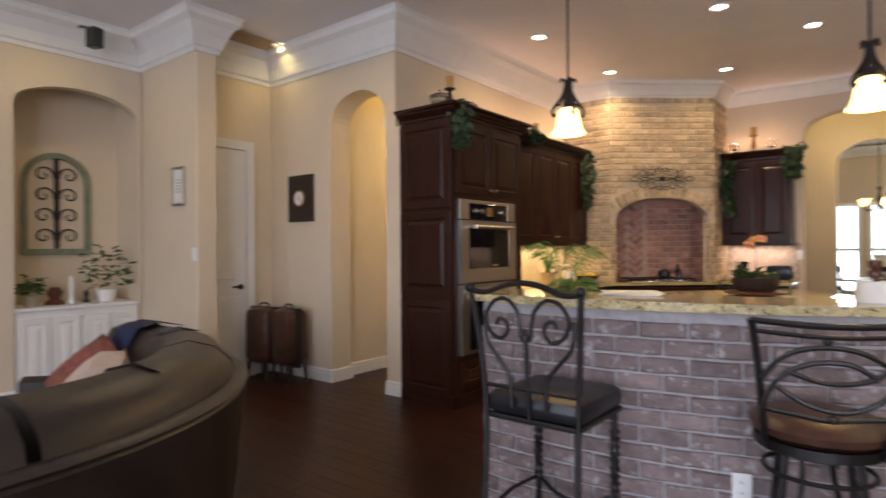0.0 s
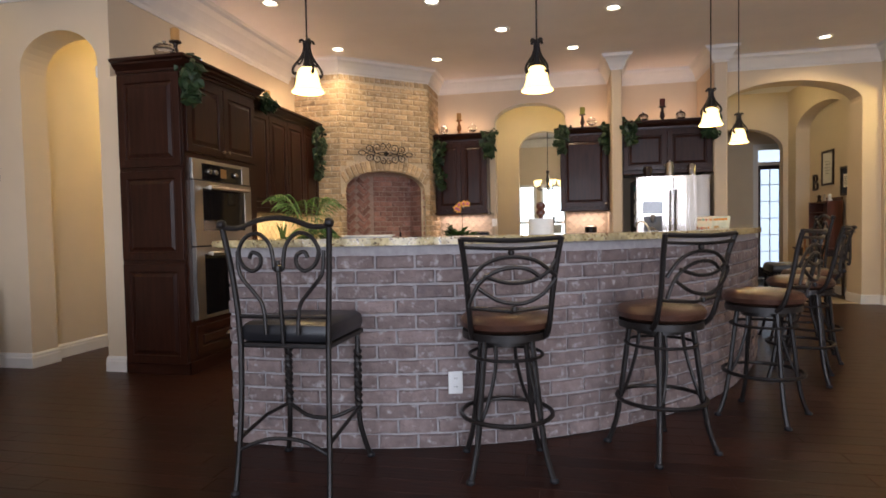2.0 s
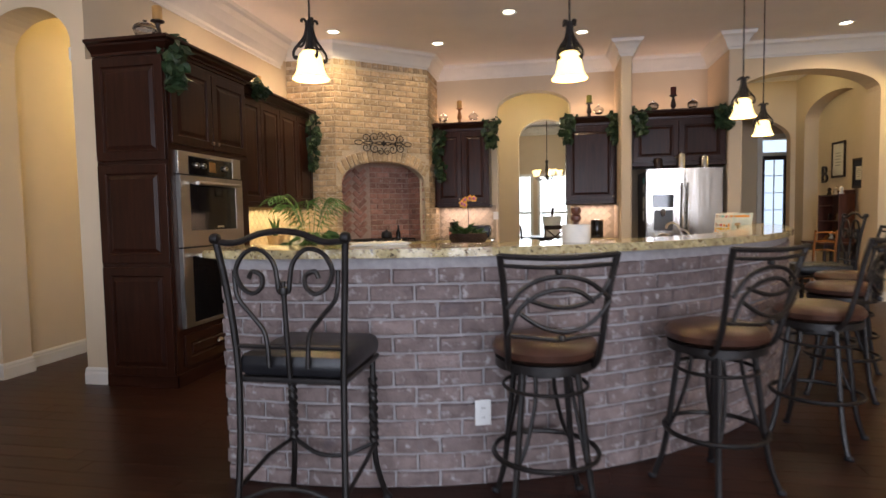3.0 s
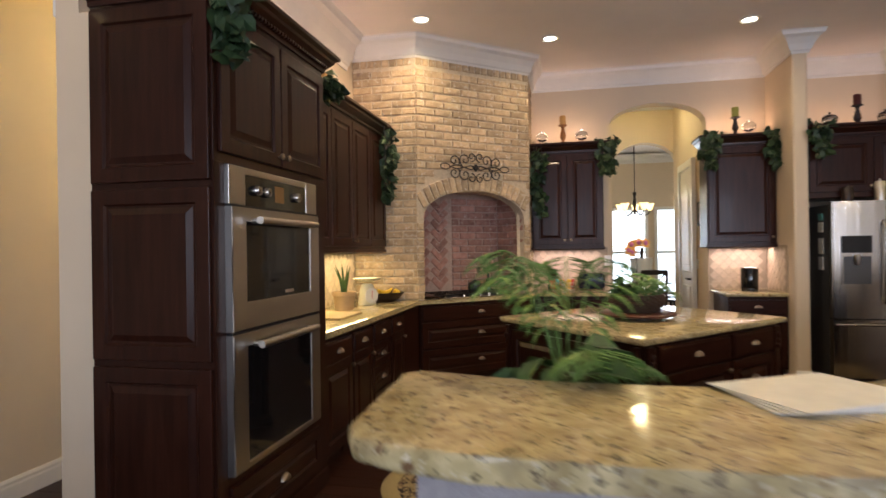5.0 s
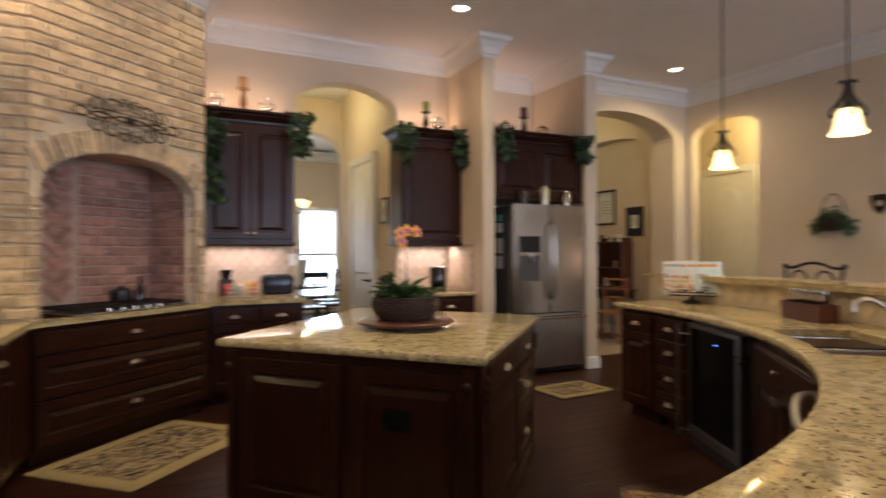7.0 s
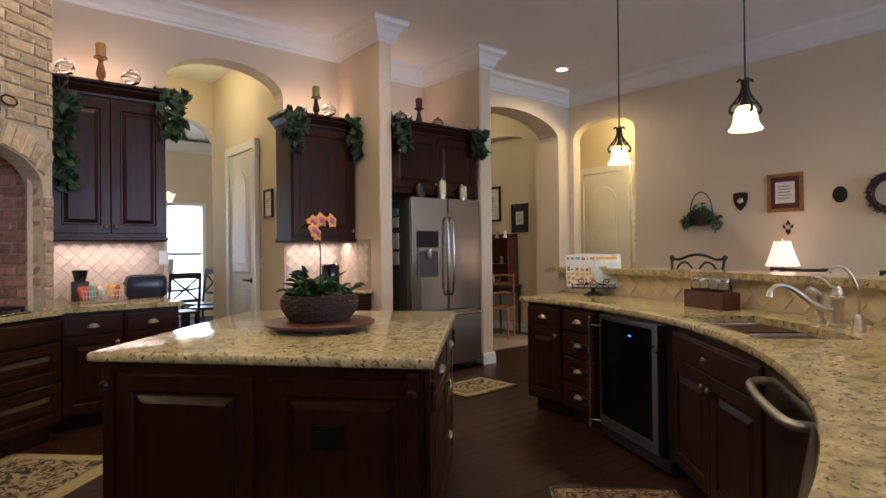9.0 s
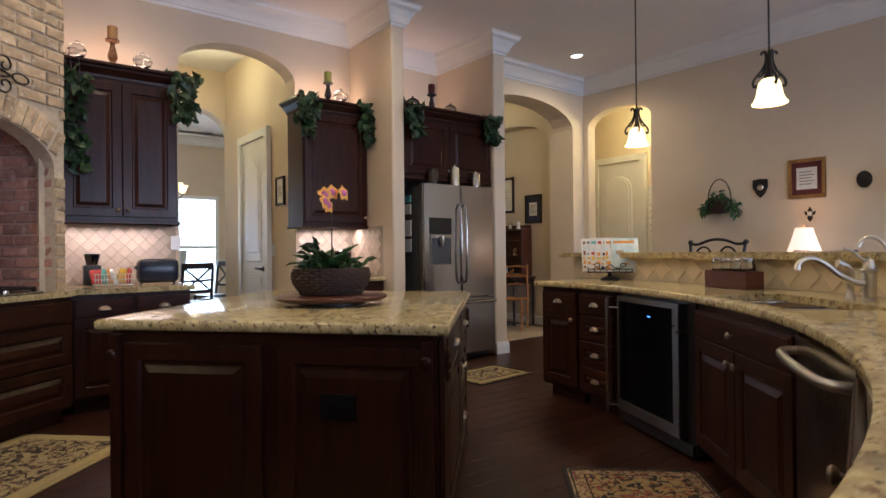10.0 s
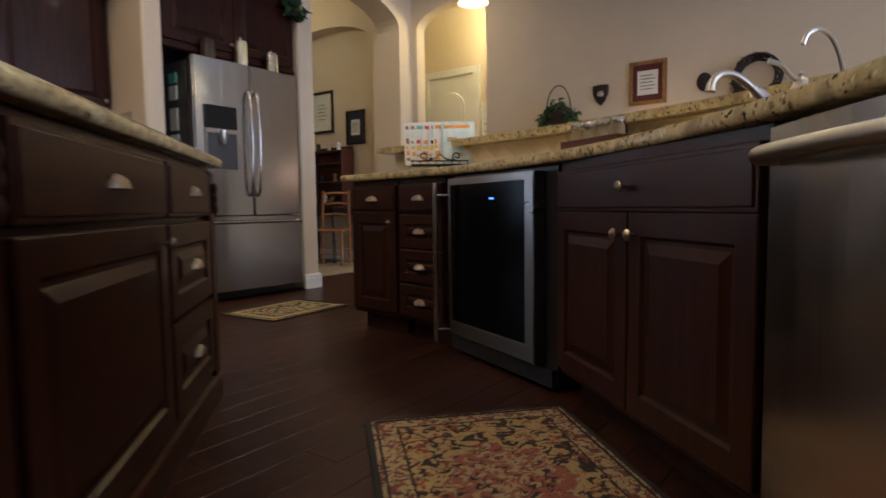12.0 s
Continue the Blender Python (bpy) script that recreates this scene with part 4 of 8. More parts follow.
# ---- appliances ----
def refrigerator():
    t = thing("refrigerator", pose(0.885, 8.26, 0), "stainless french-door refrigerator with a dispenser and bottom drawer", "refrigerator")
    w, d, h = 0.93, 0.78, 1.79
    part("body", box(bm_new(), (0.005, 0.075, 0.02), (w - 0.005, d, h - 0.02), bev=0.006), mat("dark_grey_cabinet_steel", (0.05, 0.05, 0.052), 0.4, vary=0.1, bump=0.05), t)
    part("plinth_grille", box(bm_new(), (0.02, 0.06, 0.02), (w - 0.02, 0.09, 0.07)), BLACKP, t)
    for k in range(2):
        x0 = 0.0 if k == 0 else w / 2 + 0.003
        bm = bm_new()
        n = 8
        # gently bowed door skin
        prof = [(x0 + (w / 2 - 0.003) * i / n, -0.022 * math.sin(math.pi * (0.15 + 0.7 * (x0 + (w / 2) * i / n) / w))) for i in range(n + 1)]
        prism(bm, prof + [(prof[-1][0], 0.07), (prof[0][0], 0.07)], 0.655, h)
        es = [e for e in bm.edges if abs(e.verts[0].co.z - e.verts[1].co.z) > 0.3 and min(abs(e.verts[0].co.x - a[0]) for a in (prof[0], prof[-1])) < 1e-5]
        bmesh.ops.bevel(bm, geom=es, offset=0.012, segments=3, affect="EDGES")
        dr = part("door", bm, STEEL, t, smooth=True)
        hx = w / 2 - 0.035 if k == 0 else w / 2 + 0.035
        bm = tube(bm_new(), [(hx, -0.015, 0.80), (hx, -0.055, 0.84), (hx, -0.07, 1.0), (hx, -0.075, 1.2), (hx, -0.07, 1.42), (hx, -0.055, 1.56), (hx, -0.015, 1.60)], 0.013, 10)
        part("handle", bm, STEEL, dr, "curved steel bar handle", smooth=True)
        if k == 0:
            dp = part("dispenser_panel", box(bm_new(), (0.075, -0.032, 1.29), (0.335, -0.010, 1.455), bev=0.004), BLACKG, dr)
            part("dispenser_recess", bm_frame(0.075, 0.335, 0.98, 1.285, 0.012, 0.012, 0.012, 0.03, -0.032, 0.0), STEEL, dr)
            part("dispenser_back", box(bm_new(), (0.085, -0.021, 0.99), (0.325, -0.014, 1.26)), mat("dispenser_grey", (0.07, 0.07, 0.075), 0.35, vary=0.1, bump=0), dr)
            part("dispenser_spout", lathe(bm_new(), [(0.03, 0), (0.028, -0.06), (0.018, -0.10), (0, -0.10)], pose(0.20, -0.045, 1.275), 12), NICKEL, dr, smooth=True)
    bm = prism(bm_new(), [(w * i / 10, -0.022 * math.sin(math.pi * (0.15 + 0.07 * i))) for i in range(11)] + [(w, 0.07), (0, 0.07)], 0.08, 0.645)
    dr = part("freezer_drawer", bm, STEEL, t, smooth=True)
    bm = tube(bm_new(), [(0.06, -0.02, 0.60), (0.08, -0.06, 0.60), (w - 0.08, -0.06, 0.60), (w - 0.06, -0.02, 0.60)], 0.013, 10)
    part("handle", bm, STEEL, dr, "steel bar handle", smooth=True)
    for z, hh, c in ((1.50, 0.10, PAPER), (1.28, 0.16, PAPER), (1.12, 0.13, WHITE), (1.62, 0.07, TEALC)):
        part("note", box(bm_new(), (-0.004, 0.2, z), (0.006, 0.30, z + hh)), c, t, "small paper held by a magnet")
    return t


refrigerator()


def wine_cooler():
    m, w = curve_unit(341.9, 327.0)
    t = thing("wine_cooler", m, "under-counter wine cooler with steel frame and black glass door", "wine cooler")
    part("body", box(bm_new(), (0.02, 0.02, 0.03), (w - 0.02, 0.52, 0.84)), BLACKP, t)
    part("kick_plate", box(bm_new(), (0.03, 0.0, 0.02), (w - 0.03, 0.03, 0.085)), BLACKP, t)
    d = part("door", bm_frame(0.06, w - 0.095, 0.10, 0.825, 0.022, 0.060, 0.065, 0.03, -0.035, 0.015), STEELD, t)
    part("glass", box(bm_new(), (0.08, -0.028, 0.162), (w - 0.153, -0.005, 0.798)), DARKGL, d)
    part("display", box(bm_new(), (w * 0.5, -0.0295, 0.725), (w * 0.5 + 0.03, -0.027, 0.732)), mat("blue_led", (0.02, 0.05, 0.6), 0.4, vary=0, bump=0, emit=((0.1, 0.25, 1.0), 3.0)), d)
    bm = tube(bm_new(), [(0.03, -0.085, 0.06), (0.03, -0.085, 0.81)], 0.013, 12)
    for z in (0.12, 0.75):
        tube(bm, [(0.07, -0.03, z), (0.03, -0.085, z)], 0.007, 8)
    part("handle", bm, STEEL, d, "tall steel rod handle", smooth=True)


wine_cooler()


def dishwasher():
    m, w = curve_unit(308.0, 296.3)
    t = thing("dishwasher", m, "stainless dishwasher with a curved towel-bar handle", "dishwasher")
    part("body", box(bm_new(), (0.01, 0.03, 0.10), (w - 0.01, 0.5, 0.84)), BLACKP, t)
    part("kick_plate", box(bm_new(), (0.02, 0.05, 0.0), (w - 0.02, 0.08, 0.11)), BLACKP, t)
    bm = bm_new()
    n = 10
    prism(bm, [(w * i / n, -0.02 - 0.012 * math.sin(math.pi * i / n)) for i in range(n + 1)] + [(w, 0.03), (0, 0.03)], 0.11, 0.83)
    d = part("door", bm, STEEL, t, smooth=True)
    bm = tube(bm_new(), [(0.03, -0.02, 0.775), (0.045, -0.06, 0.775), (0.12, -0.085, 0.775), (w / 2, -0.092, 0.775), (w - 0.12, -0.08, 0.775), (w - 0.045, -0.06, 0.775), (w - 0.03, -0.02, 0.775)], 0.015, 12)
    part("handle", bm, STEELH, d, "thick curved steel handle", smooth=True)


dishwasher()
m, w = curve_unit(296.2, 275.6)
base_unit("base_cabinet", m, w, 0.5, "door2", "dark cherry two-door base cabinet below the curved counter")
# end panel that closes the low counter towards the oven side
pA_, pB_ = Vector(ring_at(275.4, KR + 0.045)), bar_at(0.0, 0.34)[0]
bm = bm_new()
dv = (pB_ - pA_)
part("end_panel", box(bm, (0, -0.01, 0.0), (dv.length, 0.01, 0.845)), WOOD, None, "dark cherry end panel of the curved counter", m=pose(pA_.x, pA_.y, 0, 0, 0, math.degrees(math.atan2(dv.y, dv.x))), category="panel")


def sink():
    c = ring_at(319.5, 3.36)
    m = pose(c[0], c[1], 0.853, 0, 0, 319.5 - 90)
    t = thing("kitchen_sink", m, "stainless double-bowl sink sunk in the curved granite", "sink")
    for x0, x1 in ((-0.40, -0.02), (0.02, 0.40)):
        bm = bm_new()
        loops = []
        for d, z in ((0, 0.0), (0.012, -0.004), (0.02, -0.06), (0.03, -0.15), (0.07, -0.17)):
            pts = []
            x_0, x_1, y0, y1, r = x0 + d, x1 - d, -0.20 + d, 0.20 - d, 0.05
            for cx, cy, a0 in ((x_1 - r, y1 - r, 0), (x_0 + r, y1 - r, 90), (x_0 + r, y0 + r, 180), (x_1 - r, y0 + r, 270)):
                for k in range(5):
                    a = radians(a0 + 22.5 * k)
                    pts.append(bm.verts.new((cx + r * math.cos(a), cy + r * math.sin(a), z)))
            loops.append(pts)
        for a, b in zip(loops, loops[1:]):
            for k in range(len(a)):
                bm.faces.new((a[k], a[(k + 1) % len(a)], b[(k + 1) % len(a)], b[k]))
        bm.faces.new(loops[-1])
        b = part("bowl", bm, STEEL, t, smooth=True)
        part("drain", lathe(bm_new(), [(0.04, -0.168), (0.035, -0.164), (0.01, -0.166), (0, -0.166)], pose((x0 + x1) / 2, 0, 0), 16), NICKEL, b, smooth=True)
    return m


SINKM = sink()


def faucet():
    x, y = ring_at(318.9, 3.67)
    t = thing("kitchen_faucet", pose(x, y, 0.885, 0, 0, 135) @ Matrix.Scale(0.84, 4), "brushed nickel faucet with a long swan spout and lever", "faucet")
    part("body", lathe(bm_new(), [(0.038, 0), (0.038, 0.012), (0.030, 0.020), (0.031, 0.05), (0.034, 0.15), (0.040, 0.155), (0.040, 0.165), (0.032, 0.170), (0.032, 0.190), (0.024, 0.200), (0.024, 0.212), (0.014, 0.222), (0.006, 0.226), (0.009, 0.236), (0, 0.244)], None, 20), NICKEL, t, smooth=True)
    sp = [(0, 0, 0.095), (0.07, 0, 0.10), (0.14, 0, 0.135), (0.20, 0, 0.185), (0.26, 0, 0.222), (0.31, 0, 0.225), (0.345, 0, 0.20), (0.355, 0, 0.165)]
    part("spout", tube(bm_new(), sp, 0.014, 12, taper=[1.3, 1.2, 1.1, 1, 1, 1, 1.05, 1.4]), NICKEL, t, smooth=True)
    part("lever", tube(bm_new(), [(0, 0, 0.20), (0.04, 0.0, 0.225), (0.08, 0.0, 0.262), (0.13, 0.0, 0.275)], 0.009, 8, taper=[1.1, 0.9, 0.9, 1.2]), NICKEL, t, smooth=True)
    x, y = ring_at(320.6, 3.66)
    s = thing("side_sprayer", pose(x, y, 0.885, 0, 0, 135), "brushed nickel side sprayer by the faucet", "faucet")
    part("holder", lathe(bm_new(), [(0.024, 0), (0.022, 0.02), (0.014, 0.03), (0.016, 0.06), (0.02, 0.085)], None, 14), NICKEL, s, smooth=True)
    part("head", tube(bm_new(), [(0, 0, 0.08), (0, 0, 0.12), (0.02, 0, 0.15), (0.055, 0, 0.165)], 0.017, 10, taper=[0.8, 1, 1, 1.2]), NICKEL, s, smooth=True)
    x, y = ring_at(316.6, 3.67)
    f = thing("filter_tap", pose(x, y, 0.885, 0, 0, 135) @ Matrix.Scale(0.84, 4), "slim brushed nickel drinking water tap", "faucet")
    part("base", lathe(bm_new(), [(0.030, 0), (0.028, 0.012), (0.020, 0.03), (0.022, 0.07), (0.012, 0.085), (0, 0.09)], None, 14), NICKEL, f, smooth=True)
    part("spout", tube(bm_new(), [(0, 0, 0.07), (0, 0, 0.18), (0.02, 0, 0.26), (0.055, 0, 0.315), (0.10, 0, 0.335), (0.14, 0, 0.318), (0.155, 0, 0.285)], 0.008, 8), NICKEL, f, smooth=True)
    part("lever", tube(bm_new(), [(0.0, 0, 0.05), (-0.04, -0.01, 0.055), (-0.075, -0.02, 0.035)], 0.010, 8), NICKEL, f, smooth=True)


faucet()


def cooktop():
    c = h0 + hd * 0.69 - hn * 0.22
    m = pose(c.x, c.y, 0.885, 0, 0, HA)
    t = thing("gas_cooktop", m, "black gas cooktop with cast iron grates", "cooktop")
    part("tray", box(bm_new(), (-0.45, -0.25, 0), (0.45, 0.25, 0.014), bev=0.006), STEEL, t)
    for gx in (-0.29, 0.0, 0.29):
        bm = bm_new()
        for k in range(4):
            x = gx - 0.12 + 0.08 * k
            box(bm, (x - 0.006, -0.21, 0.03), (x + 0.006, 0.21, 0.046), bev=0.003)
        for y in (-0.21, -0.07, 0.07, 0.21):
            box(bm, (gx - 0.135, y - 0.006, 0.028), (gx + 0.135, y + 0.006, 0.044), bev=0.003)
        for x in (-0.13, 0.13):
            for y in (-0.2, 0.2):
                box(bm, (gx + x - 0.007, y - 0.007, 0.012), (gx + x + 0.007, y + 0.007, 0.03))
        part("grate", bm, IRON, t)
        for y in (-0.12, 0.12):
            part("burner", lathe(bm_new(), [(0.05, 0.013), (0.05, 0.024), (0.035, 0.03), (0, 0.031)], pose(gx, y, 0), 16), BLACKP, t, smooth=True)
    for k in range(5):
        part("knob", lathe(bm_new(), [(0.02, 0.014), (0.018, 0.034), (0, 0.036)], pose(-0.2 + 0.1 * k, -0.232, 0), 12), STEEL, t, smooth=True)


cooktop()


# ---- brickwork ----
def brick_mesh(name, l, h, d, seed, material, rough=0.003):
    """A worn brick; x its length, y its depth (face at y = 0), z its height."""
    rnd = random.Random(seed)
    bm = bm_new()
    c = 0.007
    xs, zs = [0, c, l * 0.36, l * 0.68, l - c, l], [0, c, h - c, h]
    grid = {}
    for i, x in enumerate(xs):
        for j, z in enumerate(zs):
            edge = i in (0, 5) or j in (0, 3)
            grid[i, j] = bm.verts.new((x + (rnd.uniform(-rough, rough) if 0 < i < 5 else rnd.uniform(0, rough)), (0.007 if edge else 0) + rnd.uniform(-rough, rough), z + rnd.uniform(-rough, rough) * (0.8 if edge else 0.3)))
    for i in range(5):
        for j in range(3):
            bm.faces.new((grid[i, j], grid[i + 1, j], grid[i + 1, j + 1], grid[i, j + 1]))
    rim = [grid[i, 0] for i in range(6)] + [grid[5, j] for j in (1, 2)] + [grid[i, 3] for i in range(5, -1, -1)] + [grid[0, j] for j in (2, 1)]
    back = [bm.verts.new((v.co.x, d, v.co.z)) for v in rim]
    for k in range(len(rim)):
        bm.faces.new((rim[k], rim[(k + 1) % len(rim)], back[(k + 1) % len(rim)], back[k]))
    bmesh.ops.recalc_face_normals(bm, faces=bm.faces[:])
    me = bpy.data.meshes.new(name)
    bm.to_mesh(me)
    bm.free()
    me.polygons.foreach_set("use_smooth", [True] * len(me.polygons))
    me.set_sharp_from_angle(angle=radians(35))
    me.materials.append(material)
    return me


def lay(me, parent, m, name="brick"):
    ob = new(name, me)
    ob.parent = parent
    ob.matrix_basis = m
    return ob


def joined(meshes, name, material, parent):
    """Bricks past the countable ones, as one mesh of many islands."""
    vs, fs = [], []
    for me, m in meshes:
        o = len(vs)
        vs += [tuple(m @ v.co) for v in me.vertices]
        fs += [tuple(o + i for i in p.vertices) for p in me.polygons]
    if not vs:
        return
    out = bpy.data.meshes.new(name)
    out.from_pydata(vs, [], fs)
    out.materials.append(material)
    ob = new(name, out)
    ob.parent = parent
    return tagged(ob, kind="stuff")


def bond(width, height, place, parent, sets, halves, course=0.078, length=0.206, limit=300, start=0, skip=None, key=None):
    """Running bond over a face; place(s, z) gives the pose of a brick at s along, z up."""
    rnd = random.Random(int(width * 1000) + start)
    todo = []
    rows = int(height / course)
    for r in range(rows):
        z = r * course + 0.006
        s = -(length / 2 if (r + start) % 2 else 0.0)
        while s < width - 0.02:
            a, b = max(s, 0.0), min(s + length - 0.012, width)
            if b - a > 0.03:
                full = b - a > length - 0.03
                me = rnd.choice(sets if full else halves)
                if not (skip and skip(a, b, z, z + course)):
                    sc = (b - a) / (length - 0.012 if full else length / 2 - 0.012)
                    todo.append((me, place(a, z) @ Matrix.Translation((0, rnd.uniform(-0.003, 0.003), 0)) @ Matrix.Diagonal((sc, 1, 1, 1))))
            s += length
    near, rest = todo[:limit], todo[limit:]
    for me, m in near:
        lay(me, parent, m)
    joined(rest, "brick_rest", sets[0].materials[0], parent)


LB_ = 0.206 - 0.012
ROSE = [brick_mesh("brick", LB_, 0.066, 0.03, k, BRICK) for k in range(6)]
ROSEH = [brick_mesh("brick", 0.206 / 2 - 0.012, 0.066, 0.03, 20 + k, BRICK) for k in range(3)]
TAN = [brick_mesh("brick", LB_, 0.064, 0.03, 40 + k, BRICKT) for k in range(6)]
TANH = [brick_mesh("brick", 0.206 / 2 - 0.012, 0.064, 0.03, 50 + k, BRICKT) for k in range(3)]
RED = [brick_mesh("brick", LB_, 0.064, 0.03, 60 + k, BRICKR) for k in range(5)]
REDH = [brick_mesh("brick", 0.206 / 2 - 0.012, 0.064, 0.03, 70 + k, BRICKR) for k in range(3)]


def bar_place(s, z):
    p, o = bar_at(s + 0.1, -0.012)
    a = math.degrees(math.atan2(o.y, o.x)) + 90
    p2 = bar_at(s, -0.004)[0]
    return pose(p2.x, p2.y, z, 0, 0, a)


bond(S1 + S2, BT - 0.045, bar_place, bar, ROSE, ROSEH)
# end of the bar towards the oven tower, of cut bricks
e0, eo = bar_at(0.0, 0.0)
ea = math.degrees(math.atan2(eo.y, eo.x)) + 90
bond(0.33, BT - 0.045, lambda s, z: pose(*(e0 - eo * (0.335 - s) - Vector((eo.y, -eo.x)) * -0.0), z, 0, 0, ea - 90) @ Matrix.Translation((0, -0.012, 0)), bar, ROSE, ROSEH, start=1)
e1, o1 = bar_at(S1 + S2, 0.0)
bond(0.22, BT - 0.045, lambda s, z: pose(*(e1 - o1 * s), z, 0, 0, math.degrees(math.atan2(o1.y, o1.x)) + 180) @ Matrix.Translation((0, -0.012, 0)), bar, ROSE, ROSEH, start=1)
m = bar_place(1.185, 0.285)
op = thing("outlet_plate", m @ pose(0, -0.008, 0), "white duplex outlet plate on the brick bar", "outlet")
part("plate", box(bm_new(), (0, -0.006, 0), (0.075, 0.0, 0.118), bev=0.003), WHITE, op)
for z in (0.022, 0.066):
    part("socket", box(bm_new(), (0.021, -0.0085, z), (0.054, -0.005, z + 0.03), bev=0.006), WHITE, op)
    for x in (0.031, 0.042):
        part("slot", box(bm_new(), (x, -0.0095, z + 0.011), (x + 0.003, -0.008, z + 0.021)), INK, op)

# ---- the brick hood ----
hood = thing("brick_hood", pose(0, 0, 0), "tall corner hood of tan brick with an arched cooking alcove", "range hood")
P0, P1 = Vector((-3.07, 7.47)), Vector((-2.03, 8.37))
HW = (P1 - P0).length
mh = pose(P0.x, P0.y, 0, 0, 0, HA)
Z0, ZT = 0.884, CROWN + 0.02
OX0, OX1, SPR, TOP = 0.075, HW - 0.075, 1.70, 1.975
bm = arched_wall(bm_new(), HW, ZT, [(OX0, OX1, SPR, TOP)], 0.14, mh, Z0)
part("front_core", bm, TANMORT, hood, "tan mortar")
part("left_core", box(bm_new(), (XL + 0.004, 7.484, Z0), (-3.08, 7.62, ZT)), TANMORT, hood, "tan mortar")
part("right_core", box(bm_new(), (-2.17, 8.38, Z0), (-2.044, YB - 0.004, ZT)), TANMORT, hood, "tan mortar")


def arch_skip(a, b, z0, z1):
    c = (OX0 + OX1) / 2
    hw = (OX1 - OX0) / 2
    for x in (a, b, (a + b) / 2):
        u = (x - c) / hw
        if abs(u) < 1 and z1 + Z0 > 0 and z0 + Z0 < SPR + (TOP - SPR) * math.sqrt(1 - u * u) + 0.165 * (1.0 if z1 + Z0 > SPR - 0.02 else 0):
            return True
        if abs(u) < 1.1 and z1 + Z0 > SPR - 0.02 and z0 + Z0 < SPR + 0.12:
            return True
    return False


bond(HW, ZT - 0.09 - Z0, lambda s, z: mh @ pose(s, -0.012, Z0 + z), hood, TAN, TANH, course=0.076, skip=arch_skip)
bond(0.65, ZT - 0.09 - Z0, lambda s, z: pose(XL + s, 7.472, Z0 + z), hood, TAN, TANH, course=0.076, start=1)
bond(0.72, ZT - 0.09 - Z0, lambda s, z: pose(-2.032, 8.38 + s, Z0 + z, 0, 0, 90), hood, TAN, TANH, course=0.076, start=1)
for xs in (0.0, OX1):
    bond(OX0, SPR - 0.02 - Z0, lambda s, z, xs=xs: mh @ pose(xs + s, -0.012, Z0 + z), hood, TAN, TANH, course=0.076)
SOLD = [brick_mesh("soldier_brick", 0.064, 0.072, 0.03, 80 + k, BRICKT) for k in range(4)]
zz = ZT - 0.085
for n_, pl in ((int(HW / 0.076), lambda s: mh @ pose(s, -0.014, zz)), (8, lambda s: pose(XL + s, 7.470, zz)), (9, lambda s: pose(-2.030, 8.38 + s, zz, 0, 0, 90))):
    for k in range(n_):
        lay(SOLD[k % 4], hood, pl(k * 0.0765 + 0.006), "soldier_brick")
VOUS = [brick_mesh("arch_brick", 0.062, 0.155, 0.04, 90 + k, BRICKT) for k in range(4)]
c0, hw0 = (OX0 + OX1) / 2, (OX1 - OX0) / 2
nv = 19
for k in range(nv):
    u = -1 + 2 * (k + 0.5) / nv
    x = c0 + hw0 * u * 1.02
    z = SPR + (TOP - SPR) * math.sqrt(max(0, 1 - (u * 0.98) ** 2))
    tilt = math.degrees(math.atan2(u * 0.62, 1.0))
    lay(VOUS[k % 4], hood, mh @ pose(x, -0.016, z, 0, tilt, 0) @ Matrix.Translation((-0.031, 0, 0.0)), "arch_brick")
# alcove: back, sides and roof
AD = 0.52
part("alcove_back_core", box(bm_new(), (0, AD + 0.012, Z0), (HW, AD + 0.05, 2.1), m=mh), ROSEMORT, hood, "rose mortar")
part("alcove_roof", box(bm_new(), (0, 0.14, 2.0), (HW, AD + 0.05, 2.05), m=mh), ROSEMORT, hood)
for x in (OX0 - 0.05, OX1 + 0.012):
    part("alcove_side_core", box(bm_new(), (x, 0.01, Z0), (x + 0.038, AD + 0.05, 2.05), m=mh), ROSEMORT, hood)
for x0, a, w_ in ((OX0, 90, 0.5), (OX1, -90, 0.5)):
    bond(w_, 1.1, lambda s, z, x0=x0, a=a: mh @ pose(x0, s, Z0 + z, 0, 0, 90) if a == 90 else mh @ pose(x0, AD - s, Z0 + z, 0, 0, -90), hood, RED, REDH, course=0.076)
FX0, FX1 = OX0 + 0.10, OX0 + 0.62
bond(FX0 - OX0, 1.1, lambda s, z: mh @ pose(OX0 + s, AD, Z0 + z), hood, RED, REDH, course=0.076)
bond(OX1 - FX1, 1.1, lambda s, z: mh @ pose(FX1 + s, AD, Z0 + z), hood, RED, REDH, course=0.076, start=1)
